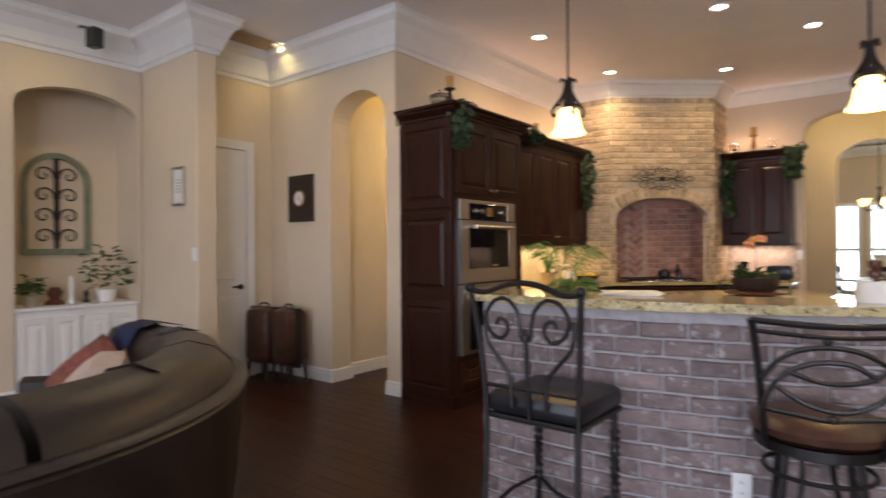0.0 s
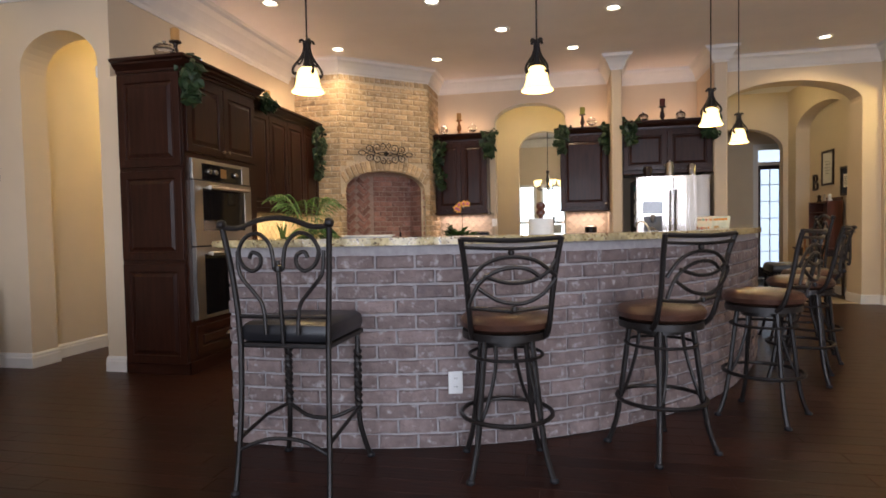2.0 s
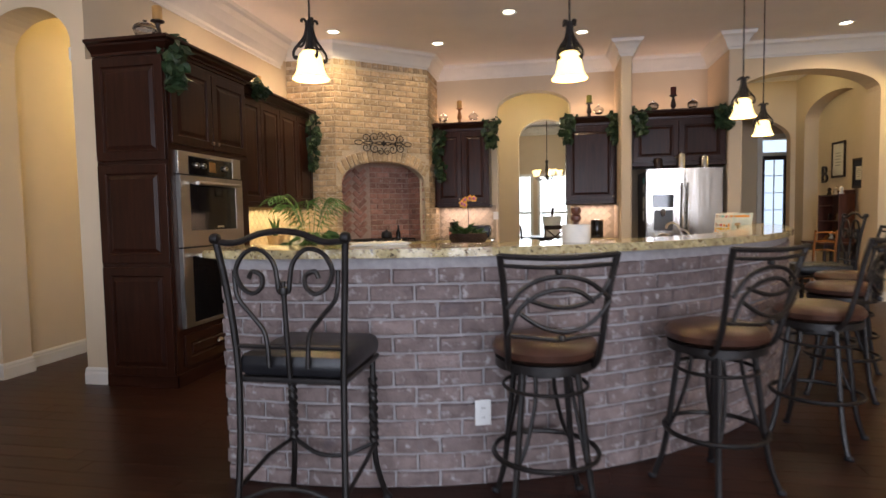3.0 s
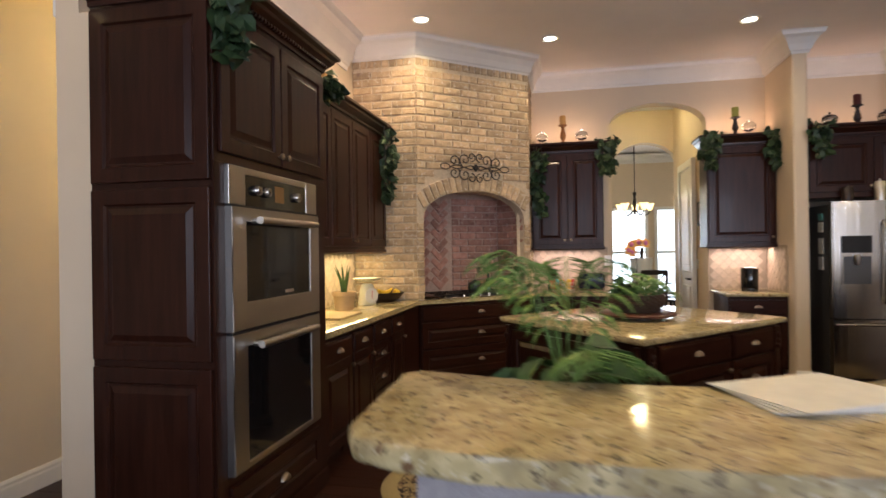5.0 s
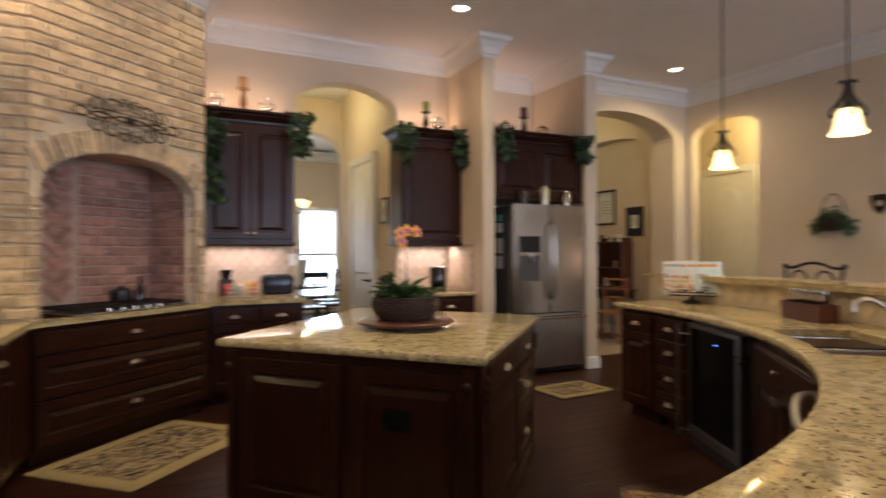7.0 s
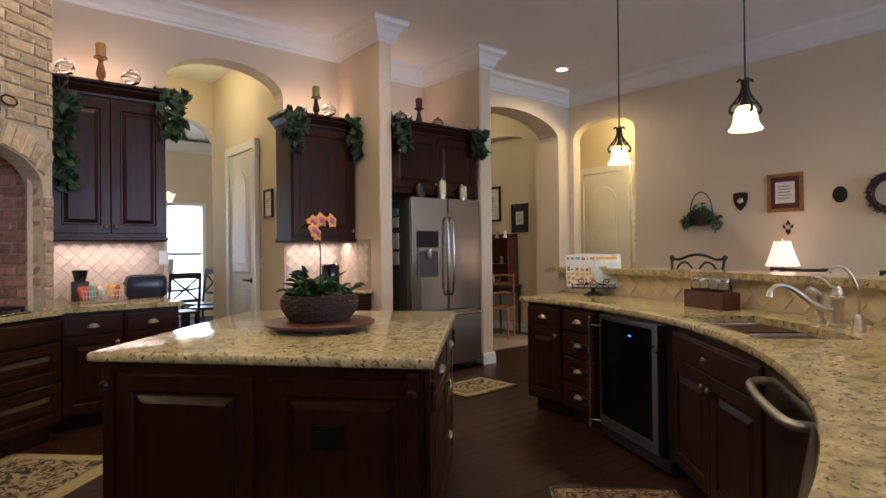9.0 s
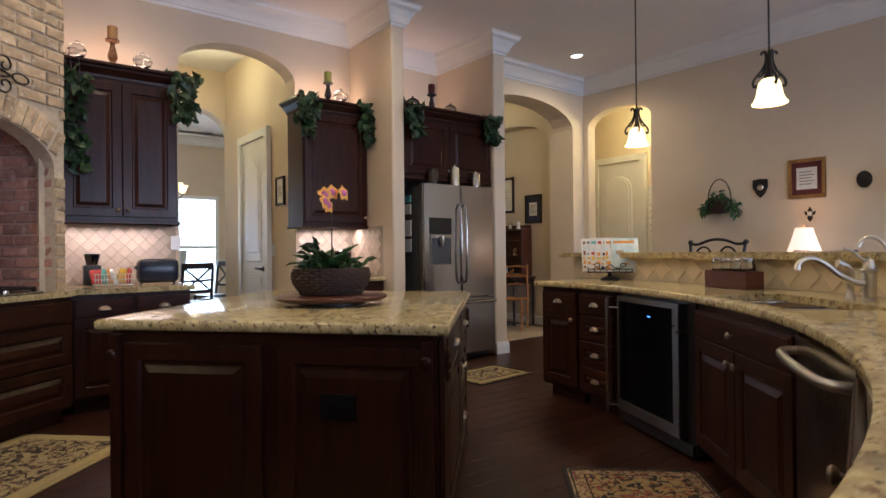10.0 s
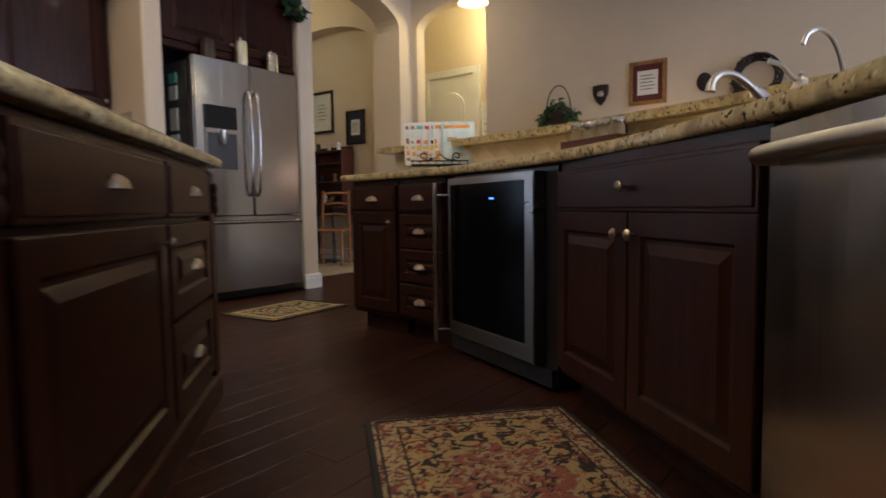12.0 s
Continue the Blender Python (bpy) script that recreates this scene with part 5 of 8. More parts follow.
# herringbone panel in the middle of the alcove's back
HB = [brick_mesh("herringbone_brick", 0.150, 0.062, 0.03, 120 + k, BRICKR) for k in range(4)]
k = 0
for i in range(-3, 12):
    for j in range(-6, 16):
        u, v = i * 0.162 * 0.5 * 1.41421, j * 0.0765
        for kind in (0, 1):
            bx = FX0 + 0.02 + i * 0.1135 + (0.0 if kind == 0 else 0.0)
            bz = Z0 + 0.05 + j * 0.1055 + i * 0.0
            if kind == 0:
                mm = pose(bx, AD - 0.004, bz, 0, 45, 0)
            else:
                mm = pose(bx + 0.003, AD - 0.004, bz - 0.0, 0, -45, 0)
            if (i + (kind == 0)) % 2 == 0:
                continue
            cx = bx + (0.053 if kind == 0 else 0.053)
            cz = bz + (-0.03 if kind == 0 else 0.075)
            if FX0 + 0.045 < cx < FX1 - 0.045 and Z0 + 0.07 < cz < 1.92:
                lay(HB[k % 4], hood, mh @ mm, "herringbone_brick")
                k += 1


def scroll(c, r0, r1, a0, turns, n=22):
    """Points of a spiral in the x-z plane."""
    return [(c[0] + (r0 + (r1 - r0) * k / n) * math.cos(radians(a0) + turns * 2 * math.pi * k / n), 0, c[1] + (r0 + (r1 - r0) * k / n) * math.sin(radians(a0) + turns * 2 * math.pi * k / n)) for k in range(n + 1)]


orn = thing("iron_scroll_ornament", mh @ pose(0.672, -0.03, 2.215), "black wrought iron scrollwork hung on the brick hood", "wall ornament")
for sx in (-1, 1):
    for sz in (-1, 1):
        f = Matrix.Diagonal((sx, 1, sz, 1))
        bm = bm_new()
        tube(bm, scroll((0.13, 0.075), 0.07, 0.012, -60, 1.3), 0.006, 6, f)
        part("scroll", bm, IRON, orn, smooth=True)
        bm = bm_new()
        tube(bm, scroll((0.255, 0.06), 0.065, 0.012, 230, -1.3), 0.006, 6, f)
        part("scroll", bm, IRON, orn, smooth=True)
        bm = bm_new()
        tube(bm, scroll((0.05, 0.11), 0.05, 0.01, -90, -1.2), 0.006, 6, f)
        part("scroll", bm, IRON, orn, smooth=True)
        bm = bm_new()
        tube(bm, [(0, 0, 0), (0.06, 0, 0.02), (0.14, 0, -0.0), (0.22, 0, 0.02), (0.3, 0, 0.0)], 0.006, 6, f)
        part("bar", bm, IRON, orn, smooth=True)
    bm = bm_new()
    tube(bm, [(sx * (0.36 + 0.055 * math.cos(a)), 0, 0.03 * math.sin(a)) for a in [2 * math.pi * k / 16 for k in range(16)]], 0.006, 6, closed=True)
    part("end_loop", bm, IRON, orn, smooth=True)
part("boss", box(bm_new(), (-0.03, -0.012, -0.03), (0.03, 0.006, 0.03), pose(0, 0, 0, 0, 45, 0), 0.006), IRON, orn)

# ---- tiled splashbacks, diamond laid ----
TILEM = []
for s in (0,):
    bm = bm_new()
    h = 0.050
    lo = [bm.verts.new((x, 0.004, z)) for x, z in ((h, 0), (0, h), (-h, 0), (0, -h))]
    hi = [bm.verts.new((x * 0.955, -0.003, z * 0.955)) for x, z in ((h, 0), (0, h), (-h, 0), (0, -h))]
    bm.faces.new(hi)
    for k in range(4):
        bm.faces.new((lo[k], lo[(k + 1) % 4], hi[(k + 1) % 4], hi[k]))
    me = bpy.data.meshes.new("tile")
    bmesh.ops.recalc_face_normals(bm, faces=bm.faces[:])
    bm.to_mesh(me)
    bm.free()
    me.materials.append(TILE)
    TILEM.append(me)
GROUT = mat("sand_grout", (0.40, 0.33, 0.25), 0.9, vary=0.1, bump=0.2)


def splash(name, m, w, h, label, pitch=0.104):
    t = thing(name, m, label, "backsplash")
    part("grout", box(bm_new(), (0, 0.001, 0), (w, 0.006, h)), GROUT, t)
    nx, nz = int(w / pitch), int(h / (pitch / 2))
    for j in range(1, nz):
        for i in range(nx + 1):
            x = (i + 0.5 * (j % 2)) * pitch
            z = j * pitch / 2
            if 0.045 < x < w - 0.045 and 0.045 < z < h - 0.04:
                lay(TILEM[0], t, pose(x, 0, z), "tile")
    return t


splash("backsplash", pose(XL + 0.008, 5.21, 0.886, 0, 0, 90), 2.25, 0.49, "tumbled travertine diamond tiles behind the long counter")
splash("backsplash", pose(-2.02, YB - 0.008, 0.886), 0.86, 0.49, "tumbled travertine diamond tiles beside the hood")
splash("backsplash", pose(-0.04, YB - 0.008, 0.886), 0.605, 0.49, "tumbled travertine diamond tiles under the single cabinet")
splash("backsplash", pose(0.562, YB - 0.02, 0.886, 0, 0, -90), 0.60, 0.49, "tumbled travertine diamond tiles on the fin wall")
bs = thing("bar_backsplash", pose(0, 0, 0), "cream diamond tiles along the curved bar wall", "backsplash")
BARTILE = TILEM[0].copy()
BARTILE.materials.clear()
BARTILE.materials.append(mat("cream_travertine_tile", (0.74, 0.63, 0.43), 0.45, vary=0.10, scale=9, bump=0.1, bscale=60, rand=0.06))
part("grout", prism(bm_new(), bar_strip((0.001,), (0.006,), 0.0, S1 + S2, 60), 0.886, BT - 0.041), mat("cream_tile_bed", (0.68, 0.58, 0.40), 0.6, vary=0.1, scale=9, bump=0.1), bs)
s = 0.06
row = 0
while s < S1 + S2 - 0.06:
    p, o = bar_at(s, inner(s) + 0.011)
    a = math.degrees(math.atan2(o.y, o.x)) - 90
    for z, sc in ((0.972, 1.45),):
        lay(BARTILE, bs, pose(p.x, p.y, z, 0, 0, a) @ Matrix.Diagonal((sc, 1, sc * 1.05, 1)), "tile")
    s += 0.15


# ---- ceiling fittings ----
def can_fitting(x, y):
    t = thing("recessed_light", pose(x, y, CEIL), "lit round recessed ceiling light with a white trim", "ceiling light", "recessed ceiling lights")
    part("trim_ring", lathe(bm_new(), [(0.075, -0.001), (0.098, -0.004), (0.10, -0.010), (0.078, -0.014), (0.072, -0.006)], None, 28), TRIM, t, smooth=True)
    part("lens", lathe(bm_new(), [(0.074, -0.005), (0.05, -0.007), (0.0, -0.007)], None, 24), BULB, t, smooth=True)
    return t


can0 = can_fitting(*CANS[0])
for cx, cy in CANS[1:]:
    copy_thing(can0, pose(cx, cy, CEIL))


def pendant(x, y):
    t = thing("pendant_lamp", pose(x, y, CEIL), "bronze scroll pendant lamp with a lit amber glass bell shade", "pendant lamp", "pendant lamps over the bar")
    part("canopy", lathe(bm_new(), [(0.06, 0), (0.06, -0.012), (0.045, -0.03), (0.012, -0.04), (0.0, -0.04)], None, 18), IRON, t, smooth=True)
    part("rod", tube(bm_new(), [(0, 0, -0.03), (0, 0, -1.23)], 0.0055, 8), IRON, t, smooth=True)
    fit_ = pose(0, 0, -1.52) @ Matrix.Scale(0.83, 4) @ pose(0, 0, 1.512)
    part("cup", lathe(bm_new(), [(0.008, -1.14), (0.013, -1.15), (0.013, -1.18), (0.016, -1.20), (0.018, -1.29), (0.030, -1.325), (0.032, -1.345), (0.0, -1.345)], fit_, 16), IRON, t, smooth=True)
    for k in range(4):
        r = fit_ @ pose(0, 0, 0, 0, 0, 45 + 90 * k)
        pts = [(0.052, 0, -1.168), (0.046, 0, -1.152), (0.030, 0, -1.150), (0.020, 0, -1.175), (0.024, 0, -1.22), (0.045, 0, -1.27), (0.080, 0, -1.315), (0.104, 0, -1.35), (0.106, 0, -1.38), (0.094, 0, -1.392), (0.086, 0, -1.378)]
        part("scroll_arm", tube(bm_new(), pts, 0.0075, 6, r), IRON, t, smooth=True)
        pts = [(0.022, 0, -1.20), (0.028, 0, -1.26), (0.045, 0, -1.305), (0.066, 0, -1.32), (0.072, 0, -1.305)]
        part("inner_scroll", tube(bm_new(), pts, 0.006, 6, r), IRON, t, smooth=True)
    part("shade", lathe(bm_new(), [(0.024, -1.333), (0.048, -1.339), (0.066, -1.36), (0.076, -1.40), (0.082, -1.44), (0.094, -1.478), (0.114, -1.505), (0.111, -1.509), (0.090, -1.481), (0.078, -1.44), (0.072, -1.40), (0.061, -1.364), (0.044, -1.345)], fit_, 28), SHADE, t, "lit amber glass bell shade", smooth=True)
    return t


pd0 = pendant(*PENDANTS[0])
for px, py in PENDANTS[1:]:
    copy_thing(pd0, pose(px, py, CEIL))

vent = thing("return_air_grille", pose(-5.33, 3.65, CEIL, 0, 0, 90), "brown slatted return air grille in the hall ceiling", "vent")
part("frame", bm_frame(-0.40, 0.40, -0.21, 0.21, 0.03, 0.03, 0.03, 0.03, -0.012, -0.001), TERRA, vent, m=pose(0, 0, -0.013, 90))
for k in range(8):
    part("slat", box(bm_new(), (-0.37, -0.004, -0.02), (0.37, 0.004, 0.0), bev=0.002), TERRA, vent, m=pose(0, -0.168 + 0.048 * k, -0.002, 30))
spk = thing("corner_speaker", pose(XN + 0.35, 2.42, 3.25, 0, 0, 20), "small black surround speaker on a wall bracket", "speaker")
part("box", box(bm_new(), (-0.06, -0.05, -0.09), (0.06, 0.05, 0.09), bev=0.015), BLACKP, spk)
part("bracket", tube(bm_new(), [(0, 0, 0.05), (-0.15, 0.02, 0.13), (-0.33, 0.05, 0.15)], 0.012, 8), BLACKP, spk, smooth=True)


# ---- bar stools ----
def leg(parent, pts, r=0.013, twist=None):
    part("leg", tube(bm_new(), pts, r, 8), IRON, parent, smooth=True)
    x, y, z = pts[-1]
    part("foot_cap", lathe(bm_new(), [(0.0, 0), (0.02, 0.002), (0.022, 0.012), (0.015, 0.022)], pose(x, y, 0), 10), BLACKP, parent, smooth=True)
    if twist:
        a, b = Vector(pts[twist[0]]), Vector(pts[twist[1]])
        n = 46
        bm = bm_new()
        for ph in (0, math.pi):
            tube(bm, [tuple(a.lerp(b, k / n) + Vector((0.011 * math.cos(ph + k * 0.62), 0.011 * math.sin(ph + k * 0.62), 0))) for k in range(n + 1)], 0.011, 6)
        part("rope_twist", bm, IRON, parent, smooth=True)


def stool_square(m):
    t = thing("bar_stool", m, "wrought iron bar stool with scrolled back and square black leather seat", "bar stool", "bar stools")
    bm = box(bm_new(), (-0.215, -0.21, 0.655), (0.215, 0.22, 0.745), bev=0.035)
    for v in bm.verts:
        if v.co.z > 0.73:
            v.co.z += 0.018 * (1 - (v.co.x / 0.22) ** 2) * (1 - (v.co.y / 0.22) ** 2)
    part("seat", bm, LEATHB, t, "square black leather seat", smooth=True)
    part("seat_frame", box(bm_new(), (-0.21, -0.205, 0.635), (0.21, 0.215, 0.657), bev=0.006), IRON, t)
    for sx in (-1, 1):
        leg(t, [(sx * 0.205, -0.21, 0.65), (sx * 0.205, -0.22, 0.40), (sx * 0.212, -0.245, 0.15), (sx * 0.218, -0.27, 0.0)])
        leg(t, [(sx * 0.185, 0.19, 0.64), (sx * 0.185, 0.19, 0.55), (sx * 0.185, 0.19, 0.26), (sx * 0.195, 0.205, 0.14), (sx * 0.225, 0.24, 0.0)], twist=(1, 2))
        part("back_post", tube(bm_new(), [(sx * 0.205, -0.21, 0.64), (sx * 0.212, -0.215, 0.80), (sx * 0.228, -0.235, 1.0), (sx * 0.245, -0.265, 1.17)], 0.013, 8), IRON, t, smooth=True)
        part("finial", lathe(bm_new(), [(0.0, -0.022), (0.018, -0.014), (0.022, 0.0), (0.018, 0.014), (0, 0.022)], pose(sx * 0.246, -0.266, 1.175, 0, 90), 12), IRON, t, smooth=True)
        b = pose(0, -0.25, 0, -6)
        pts = [(sx * 0.0, 0, 0.98), (sx * 0.02, 0, 0.985), (sx * 0.025, 0, 1.03), (sx * 0.04, 0, 1.09), (sx * 0.09, 0, 1.135), (sx * 0.15, 0, 1.12), (sx * 0.185, 0, 1.06), (sx * 0.165, 0, 1.0), (sx * 0.12, 0, 0.975), (sx * 0.085, 0, 1.0), (sx * 0.085, 0, 1.04), (sx * 0.12, 0, 1.055), (sx * 0.135, 0, 1.03)]
        part("back_scroll", tube(bm_new(), pts, 0.009, 8, pose(0, -0.24, 0)), IRON, t, smooth=True)
        pts = [(sx * 0.20, 0, 1.06), (sx * 0.19, 0, 0.96), (sx * 0.13, 0, 0.885), (sx * 0.085, 0, 0.82), (sx * 0.075, 0, 0.70)]
        part("back_curve", tube(bm_new(), pts, 0.009, 8, pose(0, -0.225, 0)), IRON, t, smooth=True)
        part("side_stretcher", tube(bm_new(), [(sx * 0.21, -0.235, 0.24), (sx * 0.21, 0.0, 0.27), (sx * 0.19, 0.195, 0.27)], 0.009, 8), IRON, t, smooth=True)
    part("splat", tube(bm_new(), [(0, -0.245, 1.02), (0, -0.235, 0.9), (0, -0.215, 0.66)], 0.010, 8), IRON, t, smooth=True)
    part("splat_knot", lathe(bm_new(), [(0.0, -0.02), (0.018, -0.012), (0.02, 0.0), (0.018, 0.012), (0, 0.02)], pose(0, -0.242, 0.985), 10), IRON, t, smooth=True)
    part("top_rail", tube(bm_new(), [(-0.245, -0.264, 1.165), (-0.17, -0.262, 1.16), (-0.08, -0.262, 1.19), (0, -0.262, 1.20), (0.08, -0.262, 1.19), (0.17, -0.262, 1.16), (0.245, -0.264, 1.165)], 0.013, 8, flat=0.8), IRON, t, smooth=True)
    part("low_rail", tube(bm_new(), [(-0.205, -0.214, 0.775), (0.205, -0.214, 0.775)], 0.009, 8), IRON, t, smooth=True)
    part("footrest", tube(bm_new(), [(-0.185, 0.19, 0.27), (-0.08, 0.16, 0.225), (0.0, 0.155, 0.215), (0.08, 0.16, 0.225), (0.185, 0.19, 0.27)], 0.010, 8), IRON, t, smooth=True)
    part("rear_stretcher", tube(bm_new(), [(-0.212, -0.24, 0.19), (-0.1, -0.225, 0.235), (0.0, -0.22, 0.245), (0.1, -0.225, 0.235), (0.212, -0.24, 0.19)], 0.009, 8), IRON, t, smooth=True)
    return t


def stool_round(m):
    t = thing("bar_stool", m, "bronze iron swivel bar stool with round brown leather seat", "bar stool", "bar stools")
    part("seat", lathe(bm_new(), [(0.0, 0.665), (0.18, 0.665), (0.212, 0.685), (0.218, 0.71), (0.20, 0.735), (0.14, 0.75), (0.0, 0.755)], None, 32), LEATHR, t, "round brown leather seat", smooth=True)
    part("seat_ring", lathe(bm_new(), [(0.19, 0.632), (0.205, 0.632), (0.205, 0.665), (0.19, 0.665)], None, 28), IRON, t, smooth=True)
    part("swivel_plate", lathe(bm_new(), [(0.0, 0.60), (0.12, 0.60), (0.12, 0.635), (0, 0.635)], None, 20), IRON, t, smooth=True)
    for k in range(4):
        r = pose(0, 0, 0, 0, 0, 45 + 90 * k)
        pts = [r @ Vector(p) for p in ((0.15, 0, 0.64), (0.165, 0, 0.52), (0.185, 0, 0.36), (0.20, 0, 0.24), (0.225, 0, 0.11), (0.265, 0, 0.0))]
        leg(t, [tuple(p) for p in pts], 0.0135)
        pts = [(0.10, 0.02, 0.62), (0.115, 0.03, 0.5), (0.16, 0.02, 0.34), (0.195, 0, 0.25)]
        part("inner_leg_bar", tube(bm_new(), pts, 0.009, 8, r), IRON, t, smooth=True)
    ring = [(0.215 * math.cos(2 * math.pi * k / 36), 0.215 * math.sin(2 * math.pi * k / 36), 0.265) for k in range(36)]
    part("footrest_ring", tube(bm_new(), ring, 0.011, 8, closed=True), IRON, t, smooth=True)
    ring = [(0.172 * math.cos(2 * math.pi * k / 30), 0.172 * math.sin(2 * math.pi * k / 30), 0.545) for k in range(30)]
    part("upper_ring", tube(bm_new(), ring, 0.008, 8, closed=True), IRON, t, smooth=True)
    for sx in (-1, 1):
        part("back_post", tube(bm_new(), [(sx * 0.165, -0.12, 0.645), (sx * 0.175, -0.165, 0.70), (sx * 0.185, -0.205, 0.85), (sx * 0.20, -0.235, 1.0), (sx * 0.215, -0.265, 1.10)], 0.013, 8), IRON, t, smooth=True)
    b = pose(0, -0.235, 0)
    for z, y in ((1.095, -0.262), (1.06, -0.252)):
        part("top_rail", tube(bm_new(), [(-0.215, y, z), (-0.1, y - 0.03, z - 0.006), (0.0, y - 0.04, z - 0.008), (0.1, y - 0.03, z - 0.006), (0.215, y, z)], 0.011 if z > 1.07 else 0.008, 8), IRON, t, smooth=True)
    part("low_rail", tube(bm_new(), [(-0.18, -0.19, 0.79), (0.0, -0.225, 0.775), (0.18, -0.19, 0.79)], 0.009, 8), IRON, t, smooth=True)
    arcs = [[(-0.185, 0.90), (-0.12, 0.98), (-0.02, 1.015), (0.10, 1.0), (0.195, 0.93)], [(-0.185, 0.80), (-0.14, 0.90), (-0.05, 0.96), (0.06, 0.965), (0.13, 0.92)], [(-0.12, 0.935), (-0.02, 0.905), (0.08, 0.91), (0.16, 0.95), (0.205, 1.02)], [(-0.14, 0.88), (-0.06, 0.83), (0.04, 0.815), (0.13, 0.85), (0.195, 0.92)]]
    for a in arcs:
        part("back_arc", tube(bm_new(), [(x, -0.03 * (1 - (x / 0.2) ** 2), z) for x, z in a], 0.009, 8, b), IRON, t, smooth=True)
    for x, z in ((0.0, 1.035), (0.01, 0.79)):
        part("bead", lathe(bm_new(), [(0, -0.016), (0.012, -0.01), (0.015, 0), (0.012, 0.01), (0, 0.016)], pose(x, -0.262, z), 10), IRON, t, smooth=True)
    return t


sq = stool_square(pose(-1.285, 2.495, 0))
copy_thing(sq, pose(2.06, 6.12, 0, 0, 0, 84))
rd = stool_round(pose(-0.37, 2.72, 0, 0, 0, 12))
for x, y, a in ((0.38, 3.07, 34), (1.05, 3.70, 55), (1.58, 4.62, 66), (1.92, 5.33, 75)):
    copy_thing(rd, pose(x, y, 0, 0, 0, a))


# ---- floor, rugs ----
def planks():
    rnd = random.Random(5)
    fl = thing("floor", pose(0, 0, 0), "dark hand-scraped wooden plank floor", "floor")
    tagged(fl, kind="structure")
    w = 0.127
    shapes = []
    for k in range(4):
        bm = bm_new()
        l = (0.9, 1.1, 1.3, 1.5)[k]
        box(bm, (0, 0, -0.012), (l - 0.0012, w - 0.0012, 0.0))
        es = [e for e in bm.edges if all(v.co.z > -0.001 for v in e.verts)]
        bmesh.ops.bevel(bm, geom=es, offset=0.0012, segments=1, affect="EDGES")
        bmesh.ops.recalc_face_normals(bm, faces=bm.faces[:])
        me = bpy.data.meshes.new("plank")
        bm.to_mesh(me)
        bm.free()
        me.materials.append(FLOORW)
        shapes.append((l, me))
    near, rest = [], []
    y = -4.1
    while y < 11.3:
        x = -8.0 + rnd.uniform(-0.8, 0)
        while x < 6.0:
            l, me = rnd.choice(shapes)
            c = x + l / 2
            m = pose(x, y, 0)
            good = (-4.2 < c < -1.9 and 2.2 < y < 6.6) or (-1.9 < c < 1.7 and 1.9 < y < 2.9) or (-0.6 < c < 1.9 and 4.6 < y < 8.0)
            (near if good and len(near) < 300 else rest).append((me, m))
            x += l
        y += w
    for me, m in near:
        lay(me, fl, m, "plank")
    o = joined(rest, "plank_rest", FLOORW, fl)
    n = FLOORW.node_tree
    geo, oi = n.nodes.new("ShaderNodeNewGeometry"), n.nodes["Object Info"]
    ad = n.nodes.new("ShaderNodeMath")
    fr = n.nodes.new("ShaderNodeMath")
    fr.operation = "FRACT"
    n.links.new(oi.outputs["Random"], ad.inputs[0])
    n.links.new(geo.outputs["Random Per Island"], ad.inputs[1])
    n.links.new(ad.outputs[0], fr.inputs[0])
    for k in [x for x in n.nodes if x.type == "MAP_RANGE"][:1]:
        n.links.new(fr.outputs[0], k.inputs[0])


planks()


def rug(name, m, w, l, label, field, border, edge, thick=0.010, medallion=None):
    t = thing(name, m, label, "rug")
    part("edge", box(bm_new(), (-w / 2, -l / 2, 0.001), (w / 2, l / 2, thick - 0.002), bev=0.003), edge, t)
    part("border", box(bm_new(), (-w / 2 + 0.02, -l / 2 + 0.02, thick - 0.004), (w / 2 - 0.02, l / 2 - 0.02, thick), bev=0.001), border, t)
    part("field", box(bm_new(), (-w / 2 + 0.10, -l / 2 + 0.10, thick - 0.003), (w / 2 - 0.10, l / 2 - 0.10, thick + 0.0015), bev=0.001), field, t)
    for d in (0.095, 0.03):
        part("guard_stripe", bm_frame(-w / 2 + d, w / 2 - d, -l / 2 + d, l / 2 - d, 0.008, 0.008, 0.008, 0.008, -thick - 0.0026, -thick + 0.002), edge, t, m=pose(0, 0, 0, -90))
    if medallion:
        part("medallion", prism(bm_new(), [(0.16 * (1 + 0.12 * math.cos(8 * a)) * math.cos(a), 0.22 * (1 + 0.12 * math.cos(8 * a)) * math.sin(a)) for a in [2 * math.pi * k / 48 for k in range(48)]], thick + 0.0005, thick + 0.003), medallion, t)
    return t


rug("cooktop_rug", pose(-2.38, 7.50, 0, 0, 0, HA + 5), 1.16, 0.80, "gold kitchen rug with black scroll pattern before the cooktop", RUGF, RUGG, RUGG)
rug("sink_rug", pose(-0.215, 5.09, 0, 0, 0, -43.5), 0.68, 1.02, "black-edged floral rug in gold and red before the sink", RUGP, RUGB, RUGK, medallion=RUGM)
rug("refrigerator_rug", pose(1.12, 7.60, 0, 0, 0, 4), 0.70, 0.52, "small gold rug before the refrigerator", RUGF, RUGG, RUGK)
rr = thing("round_rug", pose(-2.2, 5.30, 0), "round gold braided rug between bar and island", "rug")
part("mat", lathe(bm_new(), [(0.0, 0.010), (0.36, 0.010), (0.37, 0.012), (0.5, 0.011), (0.52, 0.006), (0.52, 0.001), (0, 0.001)], None, 48), RUGF, rr, smooth=True)
part("braided_edge", lathe(bm_new(), [(0.42, 0.008), (0.44, 0.016), (0.50, 0.016), (0.525, 0.006)], None, 48), RUGG, rr, smooth=True)
